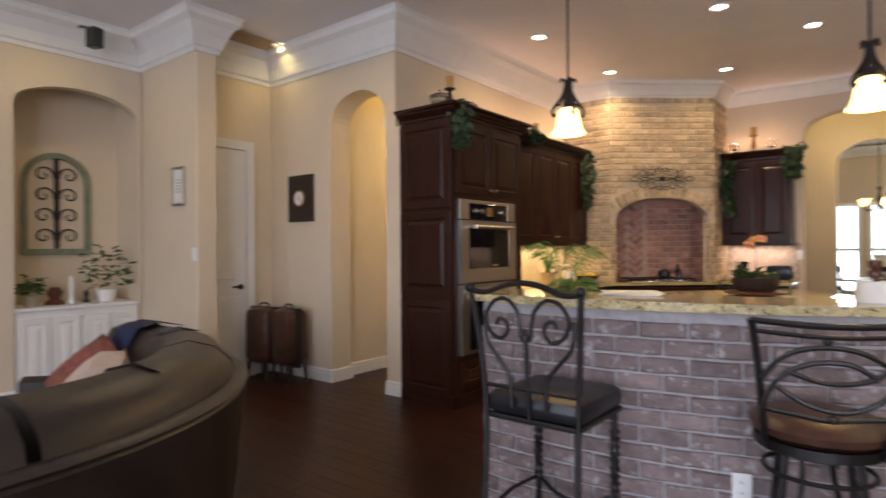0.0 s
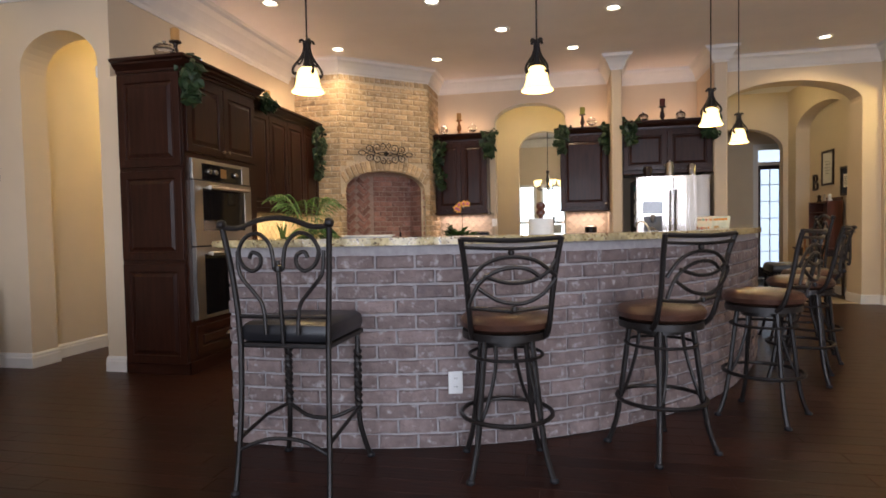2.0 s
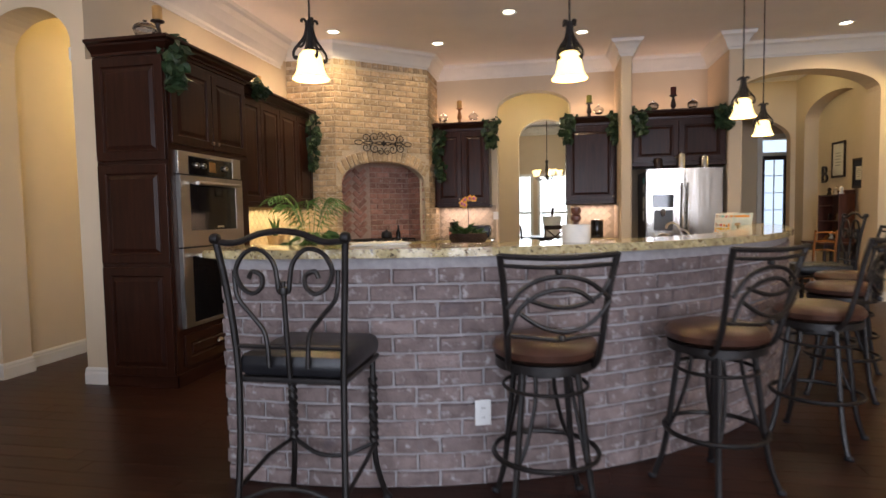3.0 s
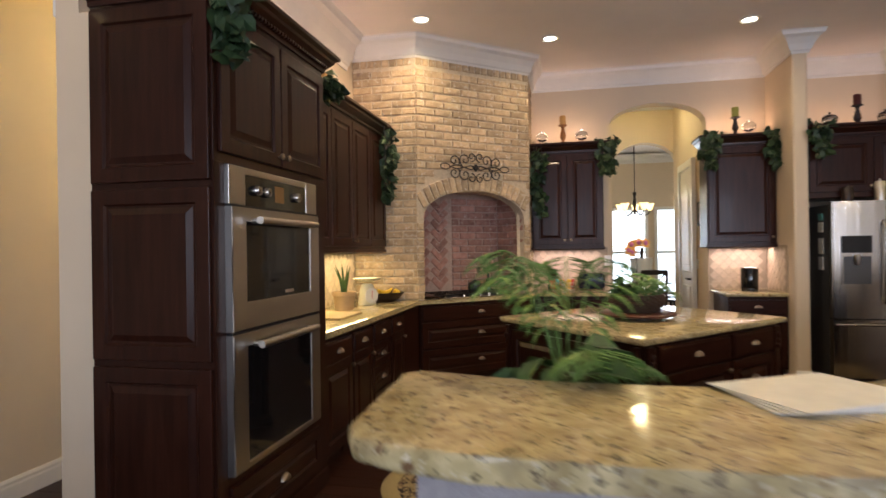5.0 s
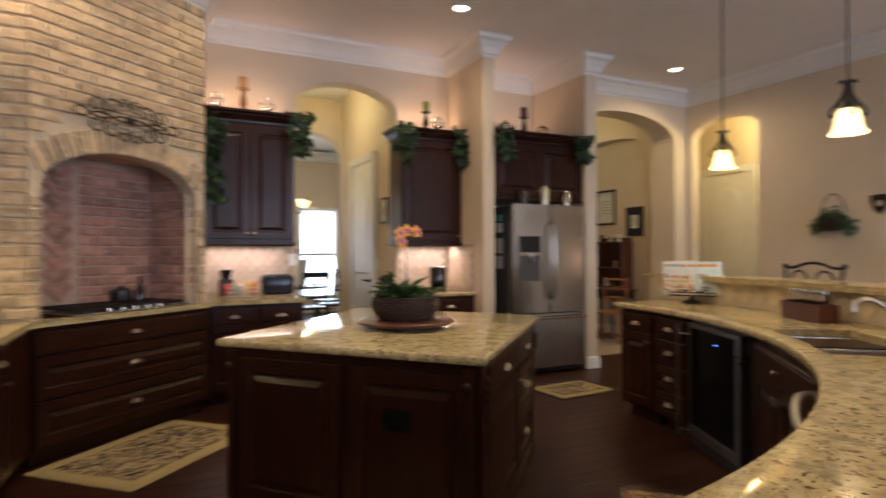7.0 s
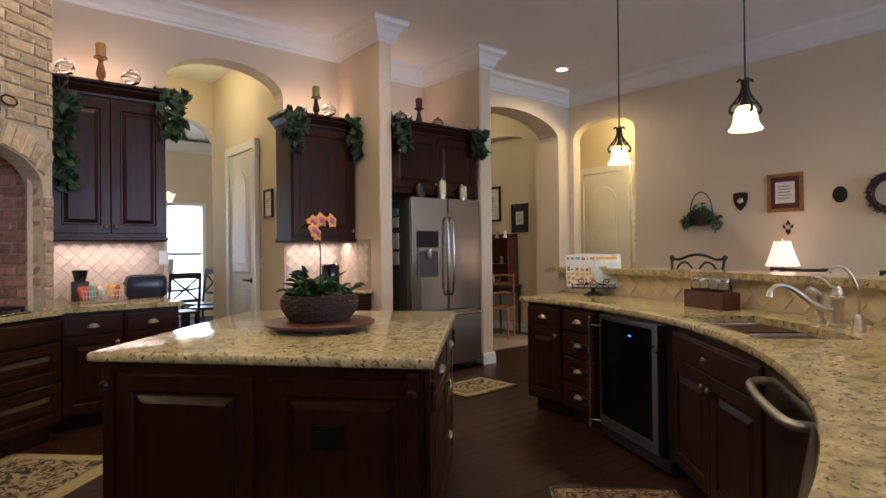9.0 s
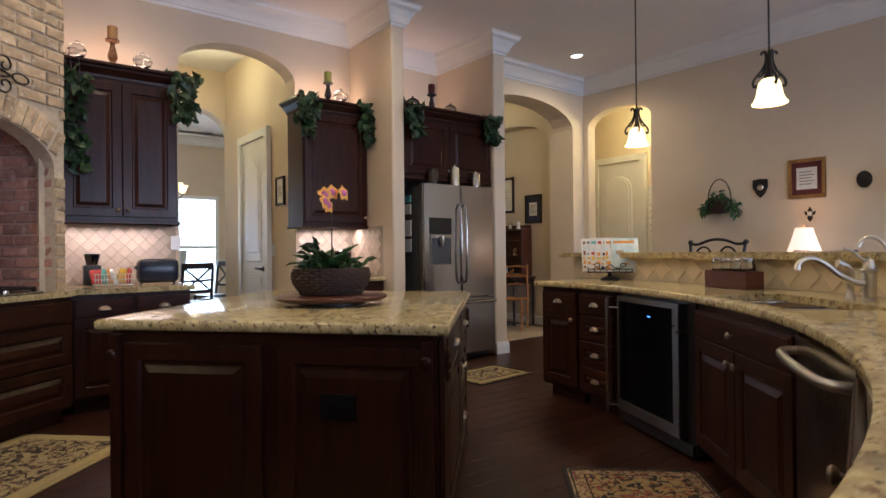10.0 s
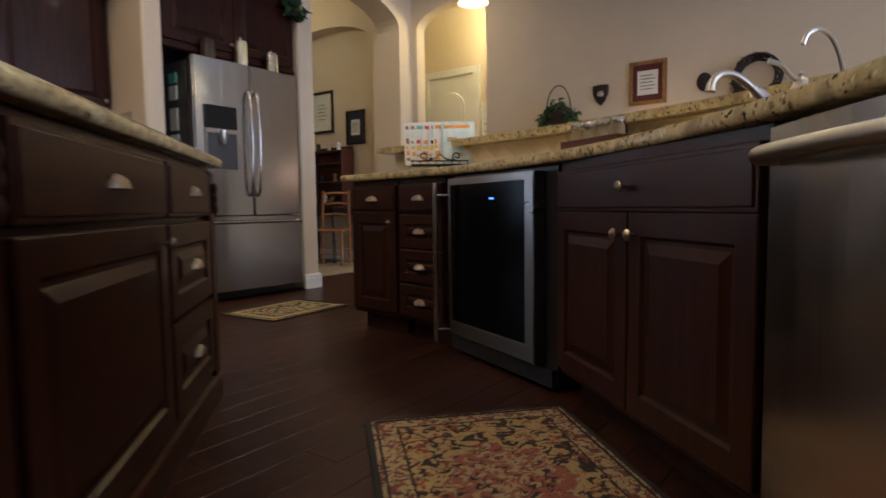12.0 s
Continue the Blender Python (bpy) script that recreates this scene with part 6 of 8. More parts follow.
for i in range(5):
    for j in range(3):
        part("floor_tile", box(bm_new(), (2.12 + 0.35 * i, YA + 0.02 + 0.35 * j, 0.0), (2.46 + 0.35 * i, YA + 0.36 + 0.35 * j, 0.006), bev=0.002), TILEFAR, None, "tan stone tile in the hall floor", kind="structure", category="tile")


# ---- doors ----
def panel_leaf(name, m, w, h, label, casing=True, lever=True, side=1):
    t = thing(name, m, label, "door")
    tagged(t, kind="structure")
    bm = box(bm_new(), (0, 0, 0.01), (w, 0.035, h), bev=0.003)
    part("leaf", bm, TRIM, t)
    sp, tp = h - 0.42, h - 0.20
    x0, x1 = 0.12, w - 0.12
    c, hw = w / 2, (w - 0.24) / 2
    top = [(c + hw * math.cos(math.pi * k / 12), sp + (tp - sp) * math.sin(math.pi * k / 12)) for k in range(13)]
    for poly in ([(x0, 1.02), (x1, 1.02)] + top, [(x0, 0.22), (x1, 0.22), (x1, 0.86), (x0, 0.86)]):
        for s, y0 in ((1.0, -0.010), (0.80, -0.014)):
            cx = sum(p[0] for p in poly) / len(poly)
            cz = sum(p[1] for p in poly) / len(poly)
            bm = bm_new()
            a = [bm.verts.new((cx + (x - cx) * s, 0.002, cz + (z - cz) * (s if s == 1 else 0.9))) for x, z in poly]
            b = [bm.verts.new((cx + (x - cx) * s * 0.95, y0, cz + (z - cz) * (s if s == 1 else 0.9) * 0.975)) for x, z in poly]
            bm.faces.new(b)
            for k in range(len(a)):
                bm.faces.new((a[k], a[(k + 1) % len(a)], b[(k + 1) % len(a)], b[k]))
            part("raised_panel", bm, TRIM, t)
    if casing:
        part("casing", bm_frame(-0.10, w + 0.10, -0.02, h + 0.10, 0.095, 0.095, 0.02, 0.095, -0.02, 0.03), TRIM, t)
    if lever:
        lx = w - 0.07 if side > 0 else 0.07
        bm = lathe(bm_new(), [(0.03, 0), (0.03, 0.008), (0.012, 0.012), (0.012, 0.05), (0, 0.05)], pose(lx, 0, 0.95, 90), 14)
        tube(bm, [(lx, -0.045, 0.95), (lx - side * 0.11, -0.05, 0.955)], 0.011, 8)
        part("lever_handle", bm, IRON, t, "dark bronze lever handle", smooth=True)
    return t


panel_leaf("door_1", pose(XD + 0.04, 3.20, 0, 0, 0, 90), 0.58, 2.38, "closed cream two-panel door with arched top in the hall")
panel_leaf("door_2", pose(-0.06, 10.62, 0, 0, 0, -90), 0.74, 2.40, "closed white two-panel door with arched top beside the kitchen arch")
panel_leaf("door_3", pose(4.91, 9.20, 0, 0, 0, -90), 0.70, 2.40, "closed white two-panel door with arched top in the side hall", side=-1)
gd = thing("door_4", pose(3.81, 12.93, 0), "tall glazed entry door with small panes and white casing", "door")
tagged(gd, kind="structure")
part("door_frame", bm_frame(0, 0.46, 0.02, 2.30, 0.055, 0.055, 0.2, 0.08, 0, 0.04), DKWOOD, gd)
part("transom_rail", box(bm_new(), (0, -0.01, 2.30), (0.46, 0.05, 2.37)), TRIM, gd)
part("casing", bm_frame(-0.10, 0.56, -0.02, 2.73, 0.095, 0.095, 0.02, 0.105, -0.05, -0.01), TRIM, gd)
for k in range(1, 6):
    part("glazing_bar", box(bm_new(), (0.055, 0.0, 0.2 + k * 0.34), (0.405, 0.03, 0.215 + k * 0.34)), TRIM, gd)
part("glazing_bar", box(bm_new(), (0.222, 0.0, 0.2), (0.237, 0.03, 2.24)), TRIM, gd)

# dining windows
for k, (x0, x1) in enumerate(((-1.65, -0.85), (-0.62, 0.10), (0.35, 1.10))):
    wn = thing("window_%d" % (k + 1), pose(x0, 15.58, 0), "tall dining room window with half-open white blinds", "window")
    tagged(wn, kind="structure")
    w = x1 - x0
    part("window_frame", bm_frame(-0.06, w + 0.06, 0.30, 2.26, 0.07, 0.07, 0.07, 0.07, -0.02, 0.10), TRIM, wn)
    part("meeting_rail", box(bm_new(), (0, 0.02, 1.22), (w, 0.07, 1.28)), TRIM, wn)
    for j in range(20):
        part("blind_slat", box(bm_new(), (0.01, -0.02, -0.001), (w - 0.01, 0.02, 0.001)), WHITE, wn, m=pose(0, 0.05, 2.17 - j * 0.045, 35))


# ---- plants and foliage ----
def leaf_mesh(bm, m, l, w, fold=0.25):
    """A pointed leaf folded along its middle."""
    pts = [(0, 0, 0), (w * 0.5, l * 0.30, fold * w), (w * 0.38, l * 0.65, fold * w * 0.7), (0, l, -0.15 * l), (-w * 0.38, l * 0.65, fold * w * 0.7), (-w * 0.5, l * 0.30, fold * w), (0, l * 0.5, 0)]
    v = [bm.verts.new(m @ Vector(p)) for p in pts]
    for a, b, c in ((0, 1, 6), (1, 2, 6), (2, 3, 6), (3, 4, 6), (4, 5, 6), (5, 0, 6)):
        bm.faces.new((v[a], v[b], v[c]))


def garland(x, y, z, rz, w, drop, seed, n=105):
    """Ivy that lies on a cabinet's top edge and hangs down; local -y is to the room."""
    rnd = random.Random(seed)
    t = thing("ivy_garland", pose(x, y, z, 0, 0, rz), "dark green artificial ivy hanging over a cabinet corner", "ivy", "ivy garlands on the cabinets")
    bm = bm_new()
    for k in range(3):
        x0 = rnd.uniform(-w / 2, w / 2) * 0.6
        tube(bm, [(x0, 0.05, 0.02), (x0, -0.02, 0.03), (x0 + 0.02, -0.05, -0.06), (x0 + rnd.uniform(-0.04, 0.04), -0.05, -drop * rnd.uniform(0.6, 1))], 0.004, 5)
    part("stem", bm, DKWOOD, t)
    bm = bm_new()
    for k in range(n):
        f = rnd.random() ** 0.8
        spread = w * (1 - 0.6 * f)
        m = pose(rnd.uniform(-spread, spread) / 2 + 0.02 * math.sin(f * 9), rnd.uniform(-0.10, -0.03) + 0.12 * (f < 0.12), 0.07 - f * (drop + 0.07) + rnd.uniform(-0.02, 0.03), rnd.uniform(-150, -40), rnd.uniform(-50, 50), rnd.uniform(-70, 70))
        s = rnd.uniform(0.06, 0.115)
        leaf_mesh(bm, m, s, s * 0.85)
    part("leaves", bm, IVY, t, "pointed dark ivy leaves")


for a in ((-3.05, 4.18, 2.53, 60, 0.16, 0.30, 1), (-3.37, 7.34, 2.58, 75, 0.24, 0.72, 2), (-3.36, 5.95, 2.60, 90, 0.3, 0.06, 12), (-1.93, 8.72, 2.56, -10, 0.24, 0.78, 3), (-1.20, 8.72, 2.56, 15, 0.26, 0.34, 4), (-0.10, 8.72, 2.56, -20, 0.22, 0.30, 5), (0.53, 8.72, 2.56, 10, 0.2, 0.34, 6), (0.80, 8.32, 2.54, 0, 0.2, 0.26, 7), (1.82, 8.32, 2.54, 0, 0.24, 0.22, 8)):
    garland(*a)


def palm(x, y, z):
    rnd = random.Random(9)
    t = thing("palm_plant", pose(x, y, z), "leafy green parlour palm in a pot behind the bar", "plant")
    part("pot", lathe(bm_new(), [(0.07, 0), (0.095, 0.12), (0.10, 0.14), (0.088, 0.14), (0.07, 0.03), (0, 0.03)], None, 20), TERRA, t, smooth=True)
    for k in range(11):
        a = 40 * k + rnd.uniform(-14, 14)
        out, up = (rnd.uniform(0.17, 0.27), rnd.uniform(0.36, 0.47)) if k < 7 else (rnd.uniform(0.14, 0.24), rnd.uniform(0.14, 0.22))
        r = pose(0, 0, 0, 0, 0, a)
        pts = [(0.01, 0, 0.10), (out * 0.25, 0, 0.12 + up * 0.7), (out * 0.6, 0, 0.12 + up), (out, 0, 0.10 + up * 0.8)]
        P = []
        for i in range(17):
            u = i / 16
            b = [(1 - u) ** 3, 3 * u * (1 - u) ** 2, 3 * u * u * (1 - u), u ** 3]
            P.append(Vector((sum(c * p[0] for c, p in zip(b, pts)), 0, sum(c * p[2] for c, p in zip(b, pts)))))
        bm = tube(bm_new(), [tuple(p) for p in P], 0.0022, 5, r)
        for i in range(5, 17):
            for s in (-1, 1):
                d = (P[i] - P[i - 1]).normalized()
                l = 0.115 * (1 - 0.5 * abs(i - 9) / 8)
                m = r @ Matrix.Translation(P[i]) @ pose(0, 0, 0, math.degrees(0.25) * -1, 0, -90 + s * 62)
                leaf_mesh(bm, m, l, 0.011, 0.2)
        part("frond", bm, FERN, t)
    bm = bm_new()
    for k in range(34):
        a = rnd.uniform(0, 360)
        m = pose(0, 0, 0.10, 0, 0, a) @ pose(rnd.uniform(0.02, 0.13), 0, rnd.uniform(0.0, 0.17), rnd.uniform(-40, 20), rnd.uniform(-30, 30), rnd.uniform(-120, -60))
        leaf_mesh(bm, m, rnd.uniform(0.09, 0.14), rnd.uniform(0.045, 0.07))
    part("foliage", bm, LEAF, t)


palm(-1.64, 3.33, 0.886)


def orchid_basket(x, y):
    rnd = random.Random(3)
    s = thing("lazy_susan", pose(x, y, 0.887), "round stained wooden turntable on the island", "turntable")
    part("disc", lathe(bm_new(), [(0.0, 0.018), (0.235, 0.018), (0.255, 0.026), (0.258, 0.036), (0.245, 0.044), (0.0, 0.046)], None, 40), REDWOOD, s, smooth=True)
    part("foot", lathe(bm_new(), [(0.15, 0), (0.15, 0.018), (0, 0.018)], None, 24), DKWOOD, s, smooth=True)
    t = thing("orchid_basket", pose(x, y, 0.934, 0, 0, 20) @ Matrix.Diagonal((0.88, 0.88, 0.97, 1)), "dark wicker bowl planted with greenery and a peach orchid", "plant basket")
    bm = bm_new()
    for j in range(9):
        r = 0.165 + 0.045 * math.sin(j / 8 * 2.2) if j < 8 else 0.20
        ring = [((r + 0.006 * (-1) ** (k + j)) * math.cos(2 * math.pi * k / 44), (r + 0.006 * (-1) ** (k + j)) * 0.88 * math.sin(2 * math.pi * k / 44), 0.008 + 0.0135 * j) for k in range(44)]
        tube(bm, ring, 0.0085, 6, closed=True)
    part("wicker", bm, WICKER, t, smooth=True)
    part("liner", lathe(bm_new(), [(0.0, 0.002), (0.15, 0.004), (0.195, 0.06), (0.19, 0.105), (0.0, 0.11)], Matrix.Diagonal((1, 0.88, 1, 1)), 24), WICKER, t, smooth=True)
    bm = bm_new()
    for k in range(70):
        a = rnd.uniform(0, 360)
        m = pose(0, 0, 0.11, 0, 0, a) @ pose(rnd.uniform(0.02, 0.17), 0, rnd.uniform(-0.01, 0.04), rnd.uniform(-10, 45), rnd.uniform(-30, 30), rnd.uniform(-120, -60))
        q = rnd.uniform(0.05, 0.10)
        leaf_mesh(bm, m, q, q * 0.55)
    part("moss", bm, LEAF, t)
    bm = bm_new()
    for k in range(9):
        m = pose(-0.04, 0, 0.10, 0, 0, k * 40) @ pose(0.02, 0, 0.0, rnd.uniform(15, 60), 0, rnd.uniform(-110, -70))
        leaf_mesh(bm, m, rnd.uniform(0.15, 0.22), 0.075)
    part("orchid_leaves", bm, LEAF, t)
    bm = bm_new()
    for k in range(26):
        m = pose(-0.11, -0.03, 0.12, 0, 0, rnd.uniform(110, 250)) @ pose(rnd.uniform(0.0, 0.07), 0, rnd.uniform(0.0, 0.12), rnd.uniform(-20, 50), rnd.uniform(-40, 40), rnd.uniform(-130, -50))
        leaf_mesh(bm, m, rnd.uniform(0.05, 0.085), rnd.uniform(0.035, 0.05))
    part("ivy_sprig", bm, IVY, t, "dull variegated ivy sprig")
    bm = bm_new()
    for k in range(60):
        a = rnd.uniform(0, 6.28)
        c = Vector((0.03 + 0.10 * math.cos(a) * rnd.random(), 0.10 * math.sin(a) * rnd.random(), 0.105))
        tube(bm, [tuple(c), tuple(c + Vector((rnd.uniform(-0.03, 0.03), rnd.uniform(-0.03, 0.03), 0.02))), tuple(c + Vector((rnd.uniform(-0.05, 0.05), rnd.uniform(-0.05, 0.05), rnd.uniform(0.005, 0.04))))], 0.0018, 4)
    part("grey_moss", bm, TERRA, t, "dry grey-tan spanish moss")
    stem = [(0.0, 0, 0.1), (0.005, 0, 0.25), (0.0, 0, 0.38), (-0.03, 0.01, 0.45), (-0.07, 0.02, 0.465)]
    part("flower_stem", tube(bm_new(), stem, 0.004, 6), DKWOOD, t, smooth=True)
    for px, pz in ((-0.075, 0.435), (-0.03, 0.475), (0.03, 0.49), (0.065, 0.485), (-0.045, 0.42)):
        f = pose(px, -0.015 + rnd.uniform(-0.03, 0.03), pz, 75, 0, rnd.uniform(-60, 20))
        bm = bm_new()
        for k in range(5):
            leaf_mesh(bm, f @ pose(0, 0, 0, 0, 0, 72 * k), 0.042, 0.040, -0.1)
        fl = part("flower", bm, PETAL, t, "peach orchid flower")
        part("flower_heart", lathe(bm_new(), [(0.0, -0.002), (0.018, 0.001), (0.013, 0.010), (0, 0.016)], f, 10), PETALC, fl, smooth=True)


orchid_basket(-1.17, 6.16)


# ---- candles, glass and tins on the cabinets ----
def candle(x, y, z, h, holder, wax, glass=True):
    t = thing("candle_holder", pose(x, y, z), "turned candle holder with a pillar candle on a cabinet top", "candle holder", "candles on the cabinets")
    part("stand", lathe(bm_new(), [(0.048, 0), (0.05, 0.012), (0.026, 0.03), (0.018, 0.06), (0.034, h * 0.35), (0.036, h * 0.45), (0.016, h * 0.8), (0.022, h * 0.88), (0.05, h * 0.93), (0.05, h * 0.97), (0, h * 0.97)], None, 18), holder, t, smooth=True)
    part("candle", lathe(bm_new(), [(0.036, h * 0.97), (0.037, h * 0.97 + 0.10), (0.03, h * 0.97 + 0.108), (0, h * 0.97 + 0.104)], None, 18), wax, t, smooth=True)


for a in ((-3.32, 4.42, 2.548, 0.24, DKWOOD, WAXC), (-3.52, 5.75, 2.608, 0.02, DKWOOD, WAXR), (-3.52, 6.35, 2.608, 0.10, DKWOOD, WAXC), (-1.66, 8.88, 2.578, 0.24, AMBER, WAXC), (0.20, 8.88, 2.578, 0.22, DKWOOD, WAXG), (1.28, 8.62, 2.558, 0.24, DKWOOD, WAXR)):
    candle(*a)


def glass_dish(x, y, z, s):
    t = thing("glass_compote", pose(x, y, z), "small clear cut-glass dish with a domed lid on a cabinet top", "glass dish", "glassware on the cabinets")
    part("bowl", lathe(bm_new(), [(0.035 * s, 0), (0.036 * s, 0.006), (0.008 * s, 0.02), (0.010 * s, 0.04), (0.05 * s, 0.06), (0.062 * s, 0.10), (0.058 * s, 0.10), (0.045 * s, 0.065), (0.0, 0.05)], None, 16), GLASS, t, smooth=True)
    part("lid", lathe(bm_new(), [(0.061 * s, 0.101), (0.058 * s, 0.118), (0.040 * s, 0.142), (0.012 * s, 0.150), (0.007 * s, 0.158), (0.012 * s, 0.168), (0, 0.176)], None, 16), GLASS, t, "domed glass lid", smooth=True)


for a in ((-3.28, 4.22, 2.548, 1.4), (-3.30, 4.75, 2.548, 1.1), (-1.9, 8.86, 2.578, 1.1), (-1.45, 8.86, 2.578, 1.2), (0.33, 8.86, 2.578, 1.2), (1.02, 8.6, 2.558, 1.2), (1.52, 8.6, 2.558, 1.1)):
    glass_dish(*a)
for x, r, h, mt in ((1.04, 0.052, 0.15, DKWOOD), (1.32, 0.046, 0.20, NICKEL), (1.60, 0.052, 0.16, STEEL)):
    t = thing("canister", pose(x, 8.295, 1.791), "small lidded canister on top of the refrigerator", "canister", "canisters on the refrigerator")
    part("body", lathe(bm_new(), [(r, 0), (r, h * 0.8), (r * 0.9, h * 0.85), (0, h * 0.85)], None, 18), mt, t, smooth=True)
    part("lid", lathe(bm_new(), [(r * 0.95, h * 0.85), (r * 0.9, h * 0.92), (r * 0.15, h * 0.96), (r * 0.18, h * 1.05), (0, h * 1.07)], None, 18), mt, t, smooth=True)


# ---- things on the counters ----
sc = thing("kitchen_scale", pose(-3.42, 6.98, 0.886, 0, 0, 55), "cream enamel kitchen scale with a round dial and pan", "kitchen scale")
part("body", lathe(bm_new(), [(0.0, 0), (0.085, 0), (0.09, 0.01), (0.07, 0.14), (0.05, 0.19), (0.0, 0.19)], Matrix.Diagonal((1, 0.75, 1, 1)), 20), CREAM, sc, smooth=True)
part("pan", lathe(bm_new(), [(0.0, 0.205), (0.06, 0.21), (0.125, 0.235), (0.128, 0.242), (0.06, 0.217), (0, 0.212)], None, 26), CREAM, sc, smooth=True)
part("dial", lathe(bm_new(), [(0.068, 0), (0.07, 0.012), (0.062, 0.016), (0, 0.016)], pose(0, -0.062, 0.085, 90), 26), WHITE, sc, "white dial with a red needle", smooth=True)
part("needle", box(bm_new(), (-0.003, -0.081, 0.06), (0.003, -0.079, 0.13), bev=0.0), REDC, sc)
bw = thing("fruit_bowl", pose(-3.36, 7.28, 0.886, 0, 0, 35), "long dark wooden fruit bowl on the granite counter", "bowl")
part("bowl", lathe(bm_new(), [(0.0, 0.004), (0.10, 0.0), (0.17, 0.04), (0.21, 0.085), (0.20, 0.088), (0.155, 0.045), (0.0, 0.02)], Matrix.Diagonal((1, 0.6, 1, 1)), 28), DKWOOD, bw, smooth=True)
for k in range(4):
    b = thing("banana", pose(-3.40 + 0.02 * k, 7.24 + 0.012 * k, 0.965 + 0.008 * k, 0, 0, 20 + 14 * k), "ripe yellow banana in the wooden bowl", "banana", "bananas in the bowl")
    tube_pts = [(-0.09, 0, 0.02), (-0.06, 0, -0.002), (0, 0, -0.012), (0.06, 0, 0.0), (0.09, 0, 0.025)]
    part("fruit", tube(bm_new(), tube_pts, 0.019, 8, taper=[0.35, 0.9, 1, 0.9, 0.3]), YELLOW, b, smooth=True)
lm = thing("lemon", pose(-3.26, 7.36, 0.972), "yellow lemon in the wooden bowl", "lemon")
part("fruit", lathe(bm_new(), [(0.0, -0.042), (0.012, -0.034), (0.03, -0.015), (0.032, 0.01), (0.012, 0.034), (0, 0.042)], pose(0, 0, 0, 0, 80), 14), YELLOW, lm, smooth=True)
al = thing("aloe_plant", pose(-3.45, 6.50, 0.886), "spiky aloe in a tan clay pot on the counter", "plant")
part("pot", lathe(bm_new(), [(0.075, 0), (0.09, 0.12), (0.10, 0.125), (0.10, 0.155), (0.088, 0.155), (0.08, 0.13), (0, 0.13)], None, 22), TERRA, al, smooth=True)
for k in range(9):
    r = pose(0, 0, 0.13, 0, 0, 40 * k)
    part("spear_leaf", tube(bm_new(), [(0.01, 0, 0), (0.03, 0, 0.12), (0.05 + 0.006 * k, 0, 0.22 + 0.012 * (k % 4))], 0.012, 6, r, taper=[1, 0.8, 0.1], flat=0.5), LEAF, al, smooth=True)
tb = thing("cutting_board", pose(-3.36, 6.05, 0.886, 0, 0, 90), "pale wooden cutting board on the counter", "cutting board")
part("board", box(bm_new(), (-0.22, -0.15, 0), (0.22, 0.15, 0.016), bev=0.005), mat("maple_board", (0.50, 0.36, 0.16), 0.5, vary=0.15, scale=8, bump=0.05, stretch=(1, 8, 1)), tb)
ts = thing("toaster", pose(-1.36, 8.83, 0.886, 0, 0, -4), "dark blue-black two-slot toaster beside the arch", "toaster")
part("shell", box(bm_new(), (-0.15, -0.09, 0.012), (0.15, 0.09, 0.20), bev=0.04), mat("midnight_enamel", (0.010, 0.014, 0.03), 0.25, vary=0.1, bump=0), ts, smooth=True)
part("lever", box(bm_new(), (-0.165, -0.012, 0.12), (-0.148, 0.012, 0.145), bev=0.004), BLACKP, ts)
for y in (-0.03, 0.03):
    part("slot", box(bm_new(), (-0.11, y - 0.012, 0.199), (0.11, y + 0.012, 0.2015)), BLACKG, ts)
for x in (-0.12, 0.12):
    part("foot", lathe(bm_new(), [(0.012, 0), (0.012, 0.014), (0, 0.014)], pose(x, 0, 0), 10), BLACKP, ts)
wb = thing("wire_basket", pose(-1.68, 8.80, 0.886), "wire basket of packaged snacks on the counter", "basket")
for z in (0.01, 0.05, 0.09):
    part("wire_ring", tube(bm_new(), [(-0.13, -0.08, z), (0.13, -0.08, z), (0.13, 0.08, z), (-0.13, 0.08, z)], 0.004, 6, closed=True), NICKEL, wb, smooth=True)
for k in range(14):
    x = -0.13 + 0.02 * k
    part("wire", tube(bm_new(), [(x, -0.08, 0.09), (x, -0.08, 0.01), (x, 0.08, 0.01), (x, 0.08, 0.09)], 0.0025, 5), NICKEL, wb)
rnd = random.Random(4)
for k in range(6):
    pk = thing("snack_packet", pose(-1.78 + 0.04 * k, 8.80 + rnd.uniform(-0.03, 0.03), 0.905, rnd.uniform(-25, 25), rnd.uniform(-20, 20), rnd.uniform(0, 90)), "small printed snack packet in the wire basket", "packet", "snack packets")
    part("packet", box(bm_new(), (-0.045, -0.015, 0), (0.045, 0.015, 0.11), bev=0.01), (REDC, TEALC, FRUITO, WHITE, YELLOW, REDC)[k], pk, smooth=True)
cf = thing("coffee_grinder", pose(-1.80, 8.97, 0.886), "small black coffee grinder at the splashback", "coffee grinder")
part("base", box(bm_new(), (-0.06, -0.05, 0), (0.06, 0.05, 0.16), bev=0.015), BLACKP, cf, smooth=True)
part("hopper", lathe(bm_new(), [(0.04, 0.16), (0.055, 0.23), (0.055, 0.245), (0, 0.25)], None, 16), BLACKG, cf, smooth=True)
cm_ = thing("coffee_maker", pose(0.30, 8.80, 0.886), "tall black coffee canister with a steel rim by the fin wall", "coffee maker")
part("body", lathe(bm_new(), [(0.085, 0), (0.088, 0.02), (0.088, 0.24), (0.084, 0.25), (0, 0.25)], None, 26), BLACKG, cm_, smooth=True)
part("rim", lathe(bm_new(), [(0.089, 0.235), (0.091, 0.25), (0.08, 0.256), (0.0, 0.252)], None, 26), STEEL, cm_, smooth=True)
